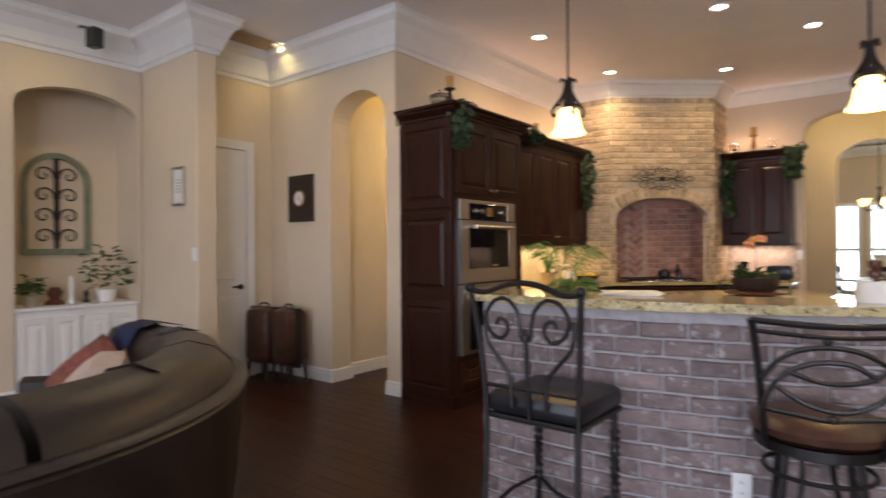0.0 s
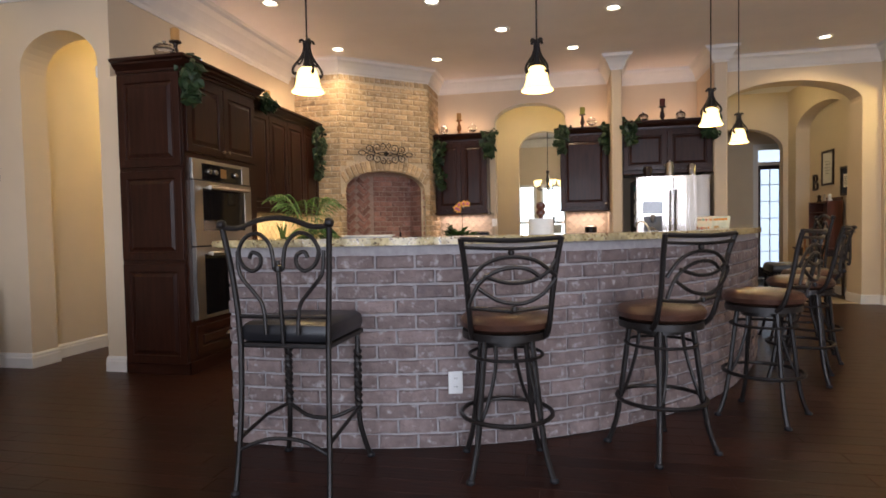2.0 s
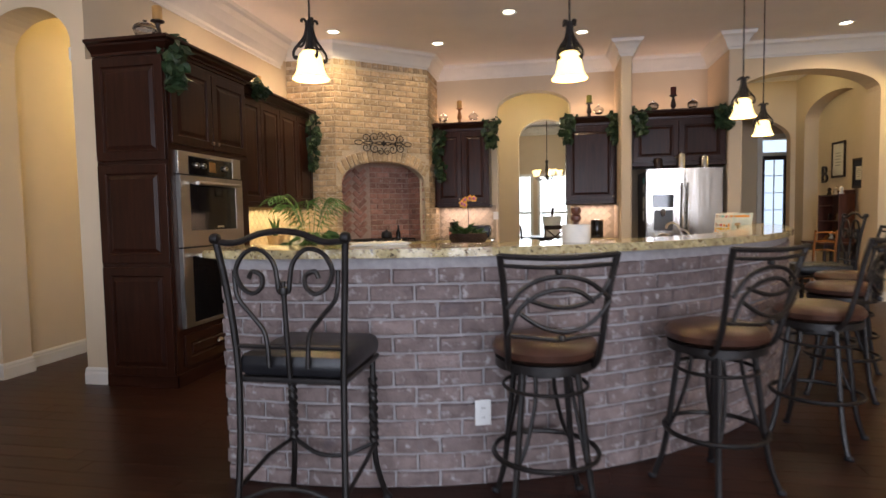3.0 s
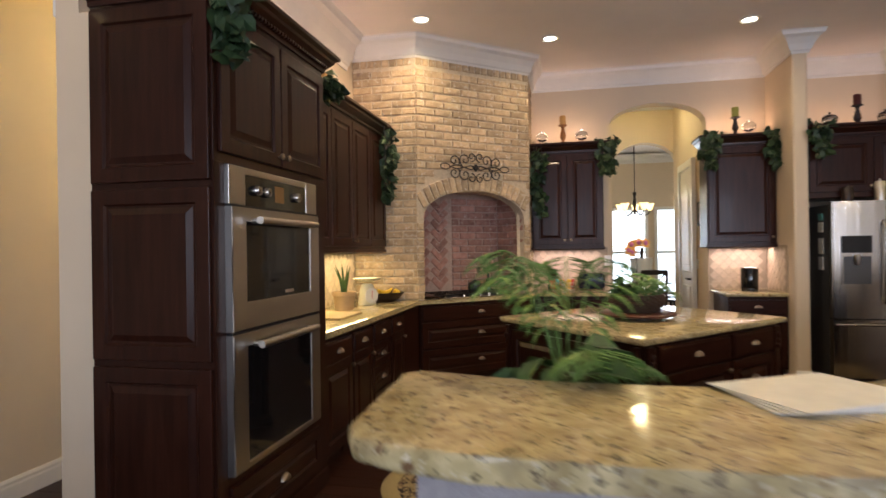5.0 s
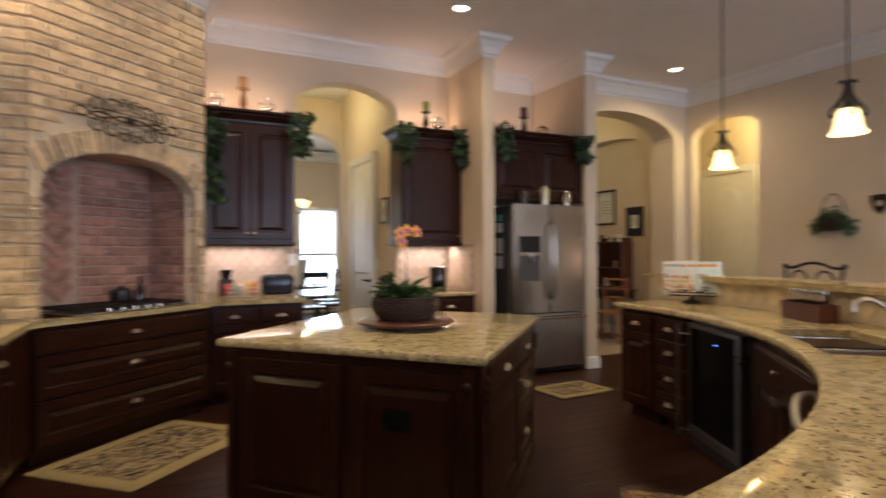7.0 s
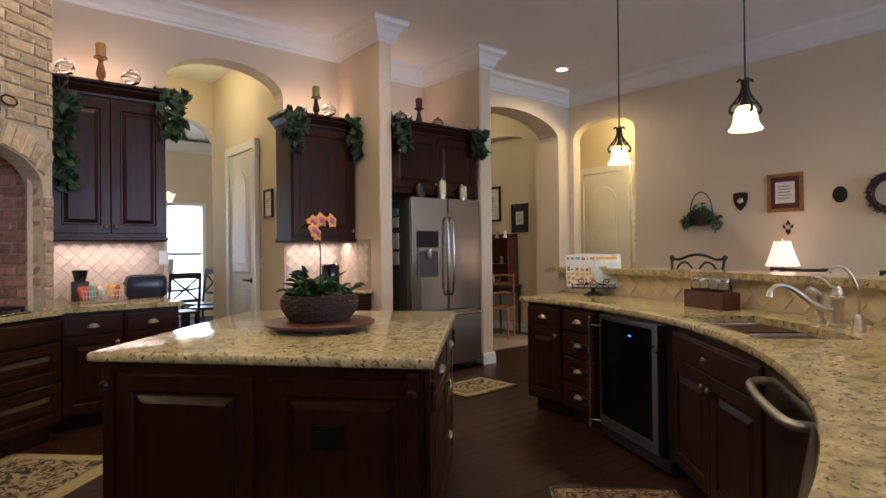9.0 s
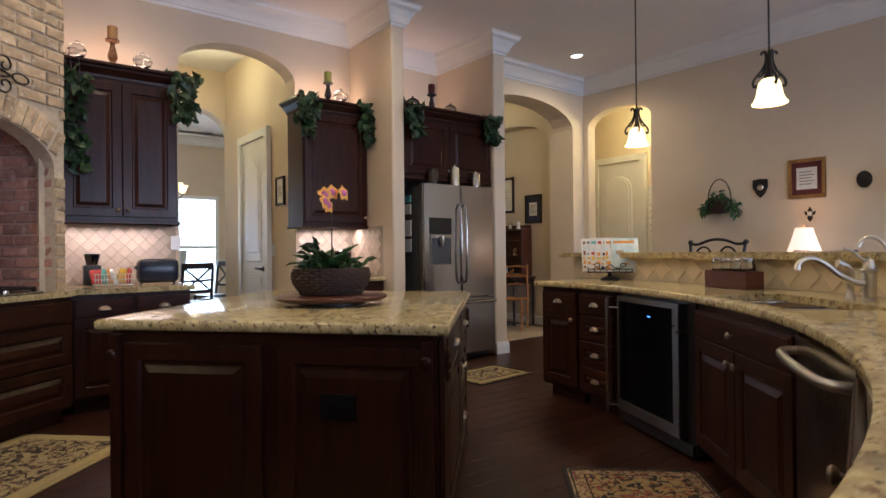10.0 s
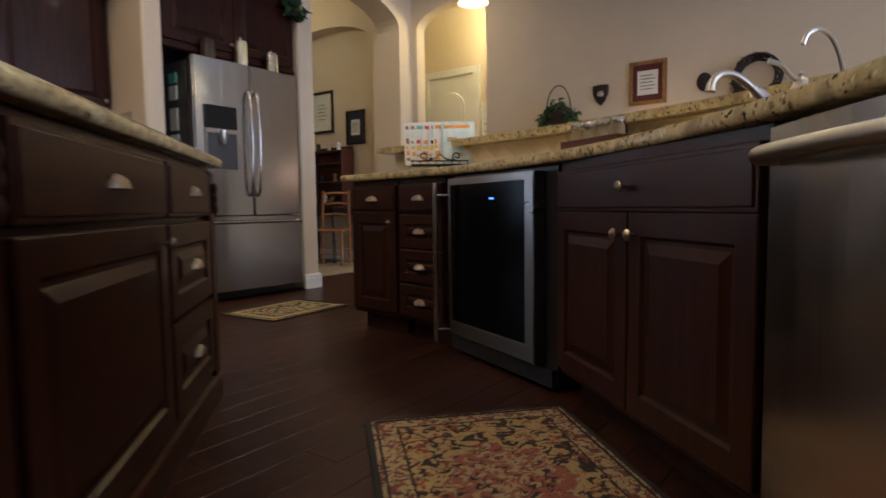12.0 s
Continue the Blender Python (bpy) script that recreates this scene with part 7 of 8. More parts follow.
pm = thing("pepper_mill", mh @ pose(1.02, 0.30, 0.886), "dark bottle beside the cooktop in the alcove", "bottle")
part("bottle", lathe(bm_new(), [(0.03, 0), (0.032, 0.12), (0.012, 0.17), (0.013, 0.22), (0, 0.222)], None, 14), BLACKG, pm, smooth=True)
kt = thing("kettle", mh @ pose(0.80, 0.22, 0.934), "small black pot on the cooktop grate", "pot")
part("pot", lathe(bm_new(), [(0.0, 0), (0.07, 0), (0.08, 0.02), (0.07, 0.08), (0.03, 0.10), (0.01, 0.115), (0, 0.12)], None, 18), BLACKP, kt, smooth=True)
vm = thing("spice_jar", mh @ pose(0.22, 0.36, 0.886), "amber spice jar in the alcove", "jar")
part("jar", lathe(bm_new(), [(0.03, 0), (0.032, 0.07), (0.024, 0.09), (0.026, 0.11), (0, 0.112)], None, 14), AMBER, vm, smooth=True)

jm = ring_at(333.4, 3.59)
jt = thing("jar_rack", pose(*jm, 0.886, 0, 0, 333.4 - 90), "dark wooden box holding four lidded mason jars", "jar rack")
part("tray", bm_frame(-0.18, 0.18, -0.06, 0.06, 0.012, 0.012, 0.012, 0.012, 0, 0.105), REDWOOD, jt, m=pose(0, 0, 0.105, -90))
part("tray_base", box(bm_new(), (-0.175, -0.055, 0.0), (0.175, 0.055, 0.012)), REDWOOD, jt)
for k in range(4):
    x = -0.126 + 0.084 * k
    j = thing("mason_jar", jt.matrix_basis @ pose(x, 0, 0.013), "clear mason jar with a metal lid", "jar", "mason jars")
    part("glass", lathe(bm_new(), [(0.0, 0), (0.038, 0), (0.041, 0.01), (0.041, 0.12), (0.032, 0.145), (0.032, 0.15)], None, 18), GLASS, j, smooth=True)
    part("lid", lathe(bm_new(), [(0.036, 0.148), (0.036, 0.166), (0.033, 0.17), (0, 0.17)], None, 18), STEEL, j, smooth=True)

bt = thing("magazine_stand", pose(1.41, 6.49, 0.886, 0, 0, 309), "black wrought iron stand holding a row of magazines", "magazine stand")
part("foot", lathe(bm_new(), [(0.075, 0), (0.075, 0.008), (0.05, 0.02), (0.018, 0.032), (0.014, 0.06), (0, 0.06)], None, 22), IRON, bt, smooth=True)
part("ledge", tube(bm_new(), [(-0.17, -0.055, 0.062), (0.17, -0.055, 0.062), (0.17, 0.03, 0.062), (-0.17, 0.03, 0.062)], 0.005, 6, closed=True), IRON, bt, smooth=True)
part("front_rail", tube(bm_new(), [(-0.17, -0.055, 0.085), (0.17, -0.055, 0.085)], 0.004, 6), IRON, bt)
for k in range(8):
    x = -0.165 + 0.047 * k
    part("upright", tube(bm_new(), [(x, -0.055, 0.06), (x, -0.055, 0.086)], 0.003, 5), IRON, bt)
for sx in (-1, 1):
    part("scroll", tube(bm_new(), scroll((sx * 0.10, 0.112), 0.028, 0.006, 270, -sx * 1.3, 18), 0.004, 6, Matrix.Translation((0, -0.055, 0))), IRON, bt, smooth=True)
    part("scroll_arm", tube(bm_new(), [(0, -0.055, 0.125), (sx * 0.03, -0.055, 0.10), (sx * 0.07, -0.055, 0.088), (sx * 0.10, -0.055, 0.085)], 0.004, 6), IRON, bt, smooth=True)
part("back_rest", tube(bm_new(), [(-0.12, 0.03, 0.06), (-0.08, 0.075, 0.24), (0.08, 0.075, 0.24), (0.12, 0.03, 0.06)], 0.005, 6), IRON, bt, smooth=True)
COVERW = mat("pale_magazine_cover", (0.72, 0.70, 0.64), 0.3, vary=0.08, scale=14, bump=0)
COVERT = mat("pale_aqua_cover", (0.50, 0.68, 0.66), 0.3, vary=0.25, scale=12, bump=0, second=(0.75, 0.80, 0.76))
MAGS = [(-0.205, COVERW, AMBER), (-0.175, COVERW, INK), (-0.14, COVERW, REDC), (-0.105, COVERW, FRUITO), (-0.07, COVERW, BLUEC), (-0.035, COVERW, FRUITO), (0.02, COVERT, TERRA)]
rnd = random.Random(14)
for k, (x, cover, ink) in enumerate(MAGS):
    mg = thing("magazine", bt.matrix_basis @ pose(x, 0.012 - 0.009 * k, 0.068, -13, rnd.uniform(-3, 3), rnd.uniform(-4, 4)), "glossy printed magazine with a pale cover on the iron stand", "magazine", "magazines on the stand")
    part("pages", box(bm_new(), (0, 0.001, 0), (0.20, 0.006, 0.262)), PAPER, mg)
    cv = part("cover", box(bm_new(), (-0.001, -0.001, -0.001), (0.201, 0.001, 0.264)), cover, mg)
    last = k == len(MAGS) - 1
    part("title_bar", box(bm_new(), (0.012, -0.0025, 0.222), (0.17 if last else 0.05, -0.0008, 0.243)), (AMBER, INK, TEALC, REDC, INK, FRUITO, FRUITO)[k], cv)
    for j in range(5):
        x0, z0, w_, h_ = rnd.uniform(0.002, 0.012), 0.01 + 0.038 * j + rnd.uniform(0, 0.015), rnd.uniform(0.014, 0.034), rnd.uniform(0.010, 0.042)
        if last:
            x0, w_ = (0.02, 0.09, 0.13, 0.03, 0.10)[j], (0.05, 0.03, 0.05, 0.06, 0.06)[j]
        part("print_block", box(bm_new(), (x0, -0.0025, z0), (x0 + w_, -0.0008, z0 + h_)), (ink, FRUITO, YELLOW, ink, COVERT)[j], cv)
for so in (3.78, 4.62):
    p, o = bar_at(so, inner(so) + 0.016)
    ol = thing("outlet_plate", pose(p.x, p.y, 0.945, 0, 0, math.degrees(math.atan2(o.y, o.x)) - 90), "cream outlet plate in the bar splashback", "outlet")
    part("plate", box(bm_new(), (-0.06, -0.008, 0), (0.06, 0.0, 0.075), bev=0.003), CREAM, ol)
    for k in (-1, 1):
        part("socket", box(bm_new(), (k * 0.028 - 0.015, -0.011, 0.02), (k * 0.028 + 0.015, -0.007, 0.055), bev=0.004), CREAM, ol)
pp = thing("paper_stack", pose(-1.20, 3.16, BT + 0.001, 0, 0, 14), "loose stack of white papers on the bar top", "papers")
for k in range(4):
    part("sheet", box(bm_new(), (-0.14, -0.11, 0.003 * k), (0.14, 0.11, 0.003 * k + 0.0025)), PAPER, pp, m=pose(0, 0, 0, 0, 0, 5 * k))
pt_ = thing("paper_towel_holder", pose(-0.22, 3.30, 0.887), "white paper towel roll on a turned dark wooden holder", "paper towel")
part("base", lathe(bm_new(), [(0.085, 0), (0.088, 0.012), (0.06, 0.022), (0, 0.022)], None, 22), DKWOOD, pt_, smooth=True)
part("roll", lathe(bm_new(), [(0.02, 0.024), (0.068, 0.024), (0.070, 0.03), (0.070, 0.293), (0.066, 0.30), (0.02, 0.30)], None, 28), PAPER, pt_, "white quilted paper roll", smooth=True)
part("finial", lathe(bm_new(), [(0.012, 0.02), (0.012, 0.31), (0.026, 0.325), (0.026, 0.34), (0.016, 0.35), (0.026, 0.365), (0.024, 0.385), (0, 0.395)], None, 14), REDWOOD, pt_, "turned wooden finial", smooth=True)


# ---- pictures and ornaments on walls ----
def picture(m, w, h, frame_m, mat_m, label, fw=0.035, inner=None, kind="framed picture"):
    t = thing("framed_picture", m, label, kind)
    part("frame", bm_frame(-w / 2, w / 2, -h / 2, h / 2, fw, fw, fw, fw, -0.024, -0.001), frame_m, t)
    part("mat_board", box(bm_new(), (-w / 2 + fw * 0.9, -0.012, -h / 2 + fw * 0.9), (w / 2 - fw * 0.9, -0.002, h / 2 - fw * 0.9)), mat_m, t)
    a, b = (inner or 0.55) * w / 2, (inner or 0.55) * h / 2
    sh = part("print", box(bm_new(), (-a, -0.014, -b), (a, -0.011, b)), PAPER, t)
    for k in range(5):
        z = b * (0.6 - 0.28 * k)
        part("text_bar", box(bm_new(), (-a * 0.7, -0.0155, z - 0.006), (a * (0.7 if k % 2 else 0.5), -0.0135, z + 0.004)), INK, sh)
    return t


RW = lambda y, z: pose(XR - 0.003, y, z, 0, 0, -90)
picture(RW(6.055, 1.825), 0.34, 0.40, GOLD, MATB, "gold-framed document with a maroon mat on the beige wall")
PR = XC + 0.217
picture(pose(PR, 10.42, 2.0, 0, 0, -90), 0.42, 0.56, DKWOOD, PAPER, "black-framed certificate in the arched recess", inner=0.6)
picture(pose(PR, 9.80, 1.75, 0, 0, -90), 0.34, 0.44, DKWOOD, MATN, "black-framed print with a navy mat in the recess", inner=0.45)
picture(pose(-0.025, 9.52, 1.77, 0, 0, -90), 0.22, 0.30, DKWOOD, PAPER, "small black-framed print beside the hall door", fw=0.025)
picture(pose(-5.38, YS - 0.003, 1.93), 0.22, 0.36, NICKEL, PAPER, "slim grey-framed print on the stub wall", fw=0.022)
picture(pose(4.945, 8.32, 1.55, 0, 0, -90), 0.14, 0.95, PAPER, PAPER, "tall narrow growth chart on the side hall wall", fw=0.01, inner=0.7)
ck = thing("wall_clock", pose(-5.06, YH - 0.003, 1.87), "square dark wooden wall clock with a brass dial", "clock")
part("board", box(bm_new(), (-0.20, -0.03, -0.245), (0.20, 0, 0.245), bev=0.006), DKWOOD, ck)
part("dial", lathe(bm_new(), [(0.085, 0), (0.09, 0.01), (0.075, 0.016), (0.0, 0.016)], pose(0, -0.03, 0, 90), 24), GOLD, ck, smooth=True)
part("face", lathe(bm_new(), [(0.072, 0.0165), (0, 0.0175)], pose(0, -0.03, 0, 90), 24), PAPER, ck)
for a, l in ((30, 0.045), (140, 0.06)):
    part("hand", box(bm_new(), (-0.003, -0.050, 0), (0.003, -0.0485, l), pose(0, 0, 0, 0, a)), INK, ck)
for y, z, r, lab in ((6.505, 1.775, 0.075, "shield"), (5.565, 1.765, 0.07, "oval"), (6.03, 1.465, 0.055, "fleur")):
    o = thing("iron_" + lab + "_plaque", RW(y, z), "small dark iron %s plaque on the beige wall" % lab, "wall ornament")
    if lab == "oval":
        part("plate", lathe(bm_new(), [(0.0, 0.024), (r * 0.5, 0.022), (r * 0.8, 0.014), (r, 0.018), (r, 0)], pose(0, 0, 0, 90) @ Matrix.Diagonal((0.9, 1.15, 1, 1)), 20), IRON, o, smooth=True)
    else:
        prof = [(-r, r * 1.1), (0, r * 1.2), (r, r * 1.1), (r, 0), (r * 0.6, -r * 0.9), (0, -r * 1.5), (-r * 0.6, -r * 0.9), (-r, 0)] if lab == "shield" else [(0, 1.3 * r), (0.35 * r, 0.6 * r), (0.2 * r, 0.1 * r), (0.9 * r, 0.5 * r), (0.8 * r, -0.2 * r), (0.3 * r, -0.3 * r), (0.45 * r, -0.9 * r), (0, -1.5 * r), (-0.45 * r, -0.9 * r), (-0.3 * r, -0.3 * r), (-0.8 * r, -0.2 * r), (-0.9 * r, 0.5 * r), (-0.2 * r, 0.1 * r), (-0.35 * r, 0.6 * r)]
        part("plate", prism(bm_new(), prof, 0, 0.016, pose(0, 0, 0, 90)), IRON, o)
        part("relief", lathe(bm_new(), [(r * 0.45, 0.015), (r * 0.35, 0.024), (r * 0.15, 0.02), (0, 0.028)], pose(0, 0, 0, 90), 14), NICKEL, o, smooth=True)
hb = thing("hanging_basket", RW(6.92, 1.64), "wicker wall basket with trailing green plant", "basket")
part("basket", lathe(bm_new(), [(0.0, -0.13), (0.10, -0.12), (0.14, -0.02), (0.145, 0.02), (0.12, 0.02), (0, 0.0)], Matrix.Translation((0, -0.075, 0)) @ Matrix.Diagonal((1, 0.5, 1, 1)), 20), WICKER, hb, smooth=True)
part("handle", tube(bm_new(), [(0.13 * math.cos(math.pi * k / 14), -0.07, 0.02 + 0.24 * math.sin(math.pi * k / 14)) for k in range(15)], 0.007, 6), WICKER, hb, smooth=True)
bm = bm_new()
rnd = random.Random(8)
for k in range(190):
    x = rnd.uniform(-0.21, 0.21)
    leaf_mesh(bm, pose(x, -0.09 + rnd.uniform(-0.05, 0.06), 0.06 - abs(x) * 0.75 + rnd.uniform(-0.06, 0.07), rnd.uniform(-90, 20), rnd.uniform(-50, 50), rnd.uniform(0, 360)), rnd.uniform(0.05, 0.085), 0.04)
part("foliage", bm, LEAF, hb)
wr = thing("twig_wreath", RW(5.15, 1.75), "round brown twig wreath on the beige wall", "wreath")
for k in range(16):
    ph = rnd.uniform(0, 6)
    part("twig_ring", tube(bm_new(), [((0.16 + 0.028 * math.sin(a * 3 + ph)) * math.cos(a), -0.04 + 0.028 * math.cos(a * 4 + ph), (0.16 + 0.028 * math.sin(a * 3 + ph)) * math.sin(a)) for a in [2 * math.pi * j / 28 for j in range(28)]], 0.006, 5, closed=True), WICKER, wr)
bm = bm_new()
for k in range(110):
    a = rnd.uniform(0, 2 * math.pi)
    leaf_mesh(bm, pose(0.18 * math.cos(a), -0.05, 0.18 * math.sin(a), rnd.uniform(-90, 30), rnd.uniform(-60, 60), rnd.uniform(0, 360)), 0.05, 0.014)
part("dry_leaves", bm, WICKER, wr)
fc = bpy.data.curves.new("letter_b", "FONT")
fc.body, fc.size, fc.extrude, fc.align_x = "B", 0.40, 0.012, "CENTER"
lb = new("letter_b", fc)
lb.matrix_basis = pose(PR - 0.013, 10.88, 1.66, 90, 0, -90)
fc.materials.append(DKWOOD)
tagged(lb, "dark wooden letter B in the arched recess", "letter")

# console table with the lit lamp below the pictures
ct = thing("console_table", pose(3.86, 6.0, 0), "dark wooden console table against the beige wall", "table")
part("tabletop", box(bm_new(), (-0.22, -0.55, 0.74), (0.22, 0.55, 0.775), bev=0.006), DKWOOD, ct)
for sx in (-0.18, 0.18):
    for sy in (-0.5, 0.5):
        part("leg", box(bm_new(), (sx - 0.022, sy - 0.022, 0), (sx + 0.022, sy + 0.022, 0.74), bev=0.004), DKWOOD, ct)
tl = thing("table_lamp", pose(3.86, 6.0, 0.776), "lit table lamp with a pleated cream shade", "table lamp")
part("base", lathe(bm_new(), [(0.08, 0), (0.08, 0.015), (0.03, 0.03), (0.055, 0.13), (0.02, 0.24), (0.012, 0.30), (0.0, 0.30)], None, 20), DKWOOD, tl, smooth=True)
bm = bm_new()
prof = [(0.155, 0.29), (0.11, 0.42), (0.075, 0.54)]
lathe(bm, prof + [(0.072, 0.54), (0.107, 0.42), (0.152, 0.29)], None, 40)
part("shade", bm, LSHADE, tl, "lit cream pleated shade", smooth=True)
part("finial", lathe(bm_new(), [(0.0, 0.54), (0.01, 0.55), (0.012, 0.56), (0, 0.575)], None, 10), GOLD, tl, smooth=True)

# desk with small hutch, chair and boots in the recess
dk = thing("writing_desk", pose(PR - 0.36, 10.15, 0, 0, 0, -90), "small dark red wooden writing desk in the recess", "desk")
part("desktop", box(bm_new(), (-0.40, -0.12, 0.70), (0.40, 0.34, 0.73), bev=0.005), REDWOOD, dk)
part("apron", box(bm_new(), (-0.37, -0.10, 0.60), (0.37, 0.33, 0.70)), DKWOOD, dk)
for sx in (-0.36, 0.36):
    for sy in (-0.09, 0.31):
        part("leg", lathe(bm_new(), [(0.02, 0), (0.016, 0.1), (0.024, 0.3), (0.02, 0.6)], pose(sx, sy, 0), 12), DKWOOD, dk, smooth=True)
hu = thing("desk_hutch", pose(PR - 0.16, 10.15, 0.731, 0, 0, -90), "red wooden shelf hutch with trinkets on the desk", "shelf")
for sx in (-0.34, 0.32):
    part("side", box(bm_new(), (sx, -0.10, 0), (sx + 0.02, 0.12, 0.72), bev=0.004), REDWOOD, hu)
for z in (0.02, 0.30, 0.54, 0.70):
    part("shelf", box(bm_new(), (-0.32, -0.09, z), (0.32, 0.12, z + 0.018)), REDWOOD, hu)
part("back", box(bm_new(), (-0.33, 0.105, 0), (0.33, 0.12, 0.78), bev=0.003), REDWOOD, hu)
for k, (x, z, c) in enumerate(((-0.2, 0.72, DKWOOD), (0.0, 0.72, NICKEL), (0.18, 0.72, WHITE), (-0.15, 0.32, DKWOOD), (0.1, 0.32, TERRA), (-0.1, 0.04, WHITE), (0.1, 0.04, DKWOOD), (0.22, 0.56, DKWOOD))):
    o = thing("trinket", hu.matrix_basis @ pose(x, 0, z), "small figurine on the hutch shelf", "ornament", "trinkets on the hutch")
    part("figure", lathe(bm_new(), [(0.035, 0), (0.03, 0.02), (0.02, 0.05), (0.032, 0.08), (0.015, 0.11), (0, 0.115)], None, 12), c, o, smooth=True)
bd = thing("wooden_bird", dk.matrix_basis @ pose(0.22, -0.02, 0.731), "carved orange wooden bird on the desk", "ornament")
part("bird", tube(bm_new(), [(-0.10, 0, 0.02), (-0.03, 0, 0.05), (0.02, 0, 0.07), (0.05, 0, 0.10), (0.08, 0, 0.10)], 0.026, 8, taper=[0.3, 0.8, 1, 0.7, 0.15]), AMBER, bd, smooth=True)
ch = thing("ladderback_chair", pose(3.45, 9.62, 0, 0, 0, -60), "small light wooden chair beside the desk", "chair")
part("seat", box(bm_new(), (-0.19, -0.19, 0.42), (0.19, 0.19, 0.45), bev=0.01), AMBER, ch)
for sx in (-0.17, 0.17):
    part("back_leg", tube(bm_new(), [(sx, 0.17, 0), (sx, 0.18, 0.45), (sx * 0.95, 0.22, 0.92)], 0.016, 8), AMBER, ch, smooth=True)
    part("front_leg", tube(bm_new(), [(sx, -0.17, 0), (sx, -0.17, 0.43)], 0.016, 8), AMBER, ch, smooth=True)
    part("side_stretcher", tube(bm_new(), [(sx, -0.17, 0.2), (sx, 0.17, 0.2)], 0.009, 6), AMBER, ch, smooth=True)
for z in (0.62, 0.75, 0.88):
    part("slat", tube(bm_new(), [(-0.165, 0.205, z), (0, 0.235, z + 0.015), (0.165, 0.205, z)], 0.018, 6, flat=0.35), AMBER, ch, smooth=True)
part("front_stretcher", tube(bm_new(), [(-0.17, -0.17, 0.15), (0.17, -0.17, 0.15)], 0.009, 6), AMBER, ch, smooth=True)
for k in range(2):
    b = thing("boot", pose(3.55, 10.15 + 0.14 * k, 0, 0, 0, 30 * k), "black boot under the desk", "boot", "boots under the desk")
    part("shaft", lathe(bm_new(), [(0.05, 0.02), (0.05, 0.1), (0.06, 0.24), (0.05, 0.24), (0, 0.1)], None, 12), LEATHB, b, smooth=True)
    part("toe", lathe(bm_new(), [(0.0, 0), (0.055, 0.0), (0.055, 0.05), (0.03, 0.085), (0, 0.09)], Matrix.Translation((0, -0.08, 0)) @ Matrix.Diagonal((0.8, 1.5, 1, 1)), 12), LEATHB, b, smooth=True)

# ---- dining room ----
dt = thing("dining_table", pose(-0.45, 12.9, 0), "dark round dining table", "table")
part("tabletop", lathe(bm_new(), [(0.0, 0.72), (0.66, 0.72), (0.68, 0.735), (0.68, 0.75), (0, 0.755)], None, 36), DKWOOD, dt, smooth=True)
part("pedestal", lathe(bm_new(), [(0.3, 0), (0.28, 0.05), (0.08, 0.12), (0.11, 0.35), (0.07, 0.6), (0.2, 0.72)], None, 20), DKWOOD, dt, smooth=True)
pt = thing("table_planter", pose(-0.32, 12.9, 0.756), "white planter with a small plant on the dining table", "planter")
part("pot", lathe(bm_new(), [(0.16, 0), (0.20, 0.38), (0.20, 0.42), (0.18, 0.42), (0, 0.38)], None, 24), WHITE, pt, smooth=True)
part("stem", tube(bm_new(), [(0, 0, 0.38), (0.02, 0, 0.6)], 0.03, 8), DKWOOD, pt, smooth=True)


def dining_chair(m):
    t = thing("dining_chair", m, "dark wooden cross-back dining chair at the round table", "chair", "dining chairs")
    part("seat", box(bm_new(), (-0.22, -0.21, 0.44), (0.22, 0.21, 0.475), bev=0.012), DKWOOD, t)
    for sx in (-0.2, 0.2):
        part("front_leg", box(bm_new(), (sx - 0.018, -0.2, 0), (sx + 0.018, -0.165, 0.44), bev=0.004), DKWOOD, t)
        part("back_post", tube(bm_new(), [(sx, 0.19, 0), (sx, 0.19, 0.45), (sx, 0.25, 0.98)], 0.020, 8), DKWOOD, t, smooth=True)
    part("top_rail", box(bm_new(), (-0.21, 0.225, 0.92), (0.21, 0.26, 1.0), bev=0.01), DKWOOD, t)
    part("mid_rail", box(bm_new(), (-0.2, 0.20, 0.60), (0.2, 0.225, 0.64), bev=0.006), DKWOOD, t)
    for s in (-1, 1):
        part("cross_bar", tube(bm_new(), [(-0.19 * s, 0.21, 0.62), (0, 0.235, 0.78), (0.19 * s, 0.24, 0.94)], 0.014, 6), DKWOOD, t, smooth=True)
    return t


dc = dining_chair(pose(-0.95, 12.2, 0, 0, 0, 145))
for x, y, a in ((-0.30, 12.02, 190), (0.20, 12.45, 240), (0.35, 13.2, 290), (-1.25, 13.1, 80)):
    copy_thing(dc, pose(x, y, 0, 0, 0, a))
chd = thing("chandelier", pose(-0.42, 12.9, 0), "bronze chandelier with lit amber glass shades over the table", "chandelier")
part("chain", tube(bm_new(), [(0, 0, CEIL), (0, 0, 2.35)], 0.008, 6), IRON, chd)
part("stem", lathe(bm_new(), [(0.0, 1.95), (0.03, 1.97), (0.02, 2.05), (0.045, 2.15), (0.02, 2.28), (0.04, 2.35), (0, 2.38)], None, 14), IRON, chd, smooth=True)
for k in range(5):
    r = pose(0, 0, 0, 0, 0, 72 * k + 10)
    ar = part("arm", tube(bm_new(), [(0.02, 0, 2.05), (0.12, 0, 1.95), (0.22, 0, 1.96), (0.27, 0, 2.02)], 0.009, 6, r), IRON, chd, smooth=True)
    part("shade", lathe(bm_new(), [(0.02, 2.03), (0.045, 2.06), (0.055, 2.11), (0.08, 2.15), (0.076, 2.15), (0.05, 2.11), (0.04, 2.065)], r @ Matrix.Translation((0.27, 0, 0)), 18), SHADE, ar, "lit amber glass shade", smooth=True)

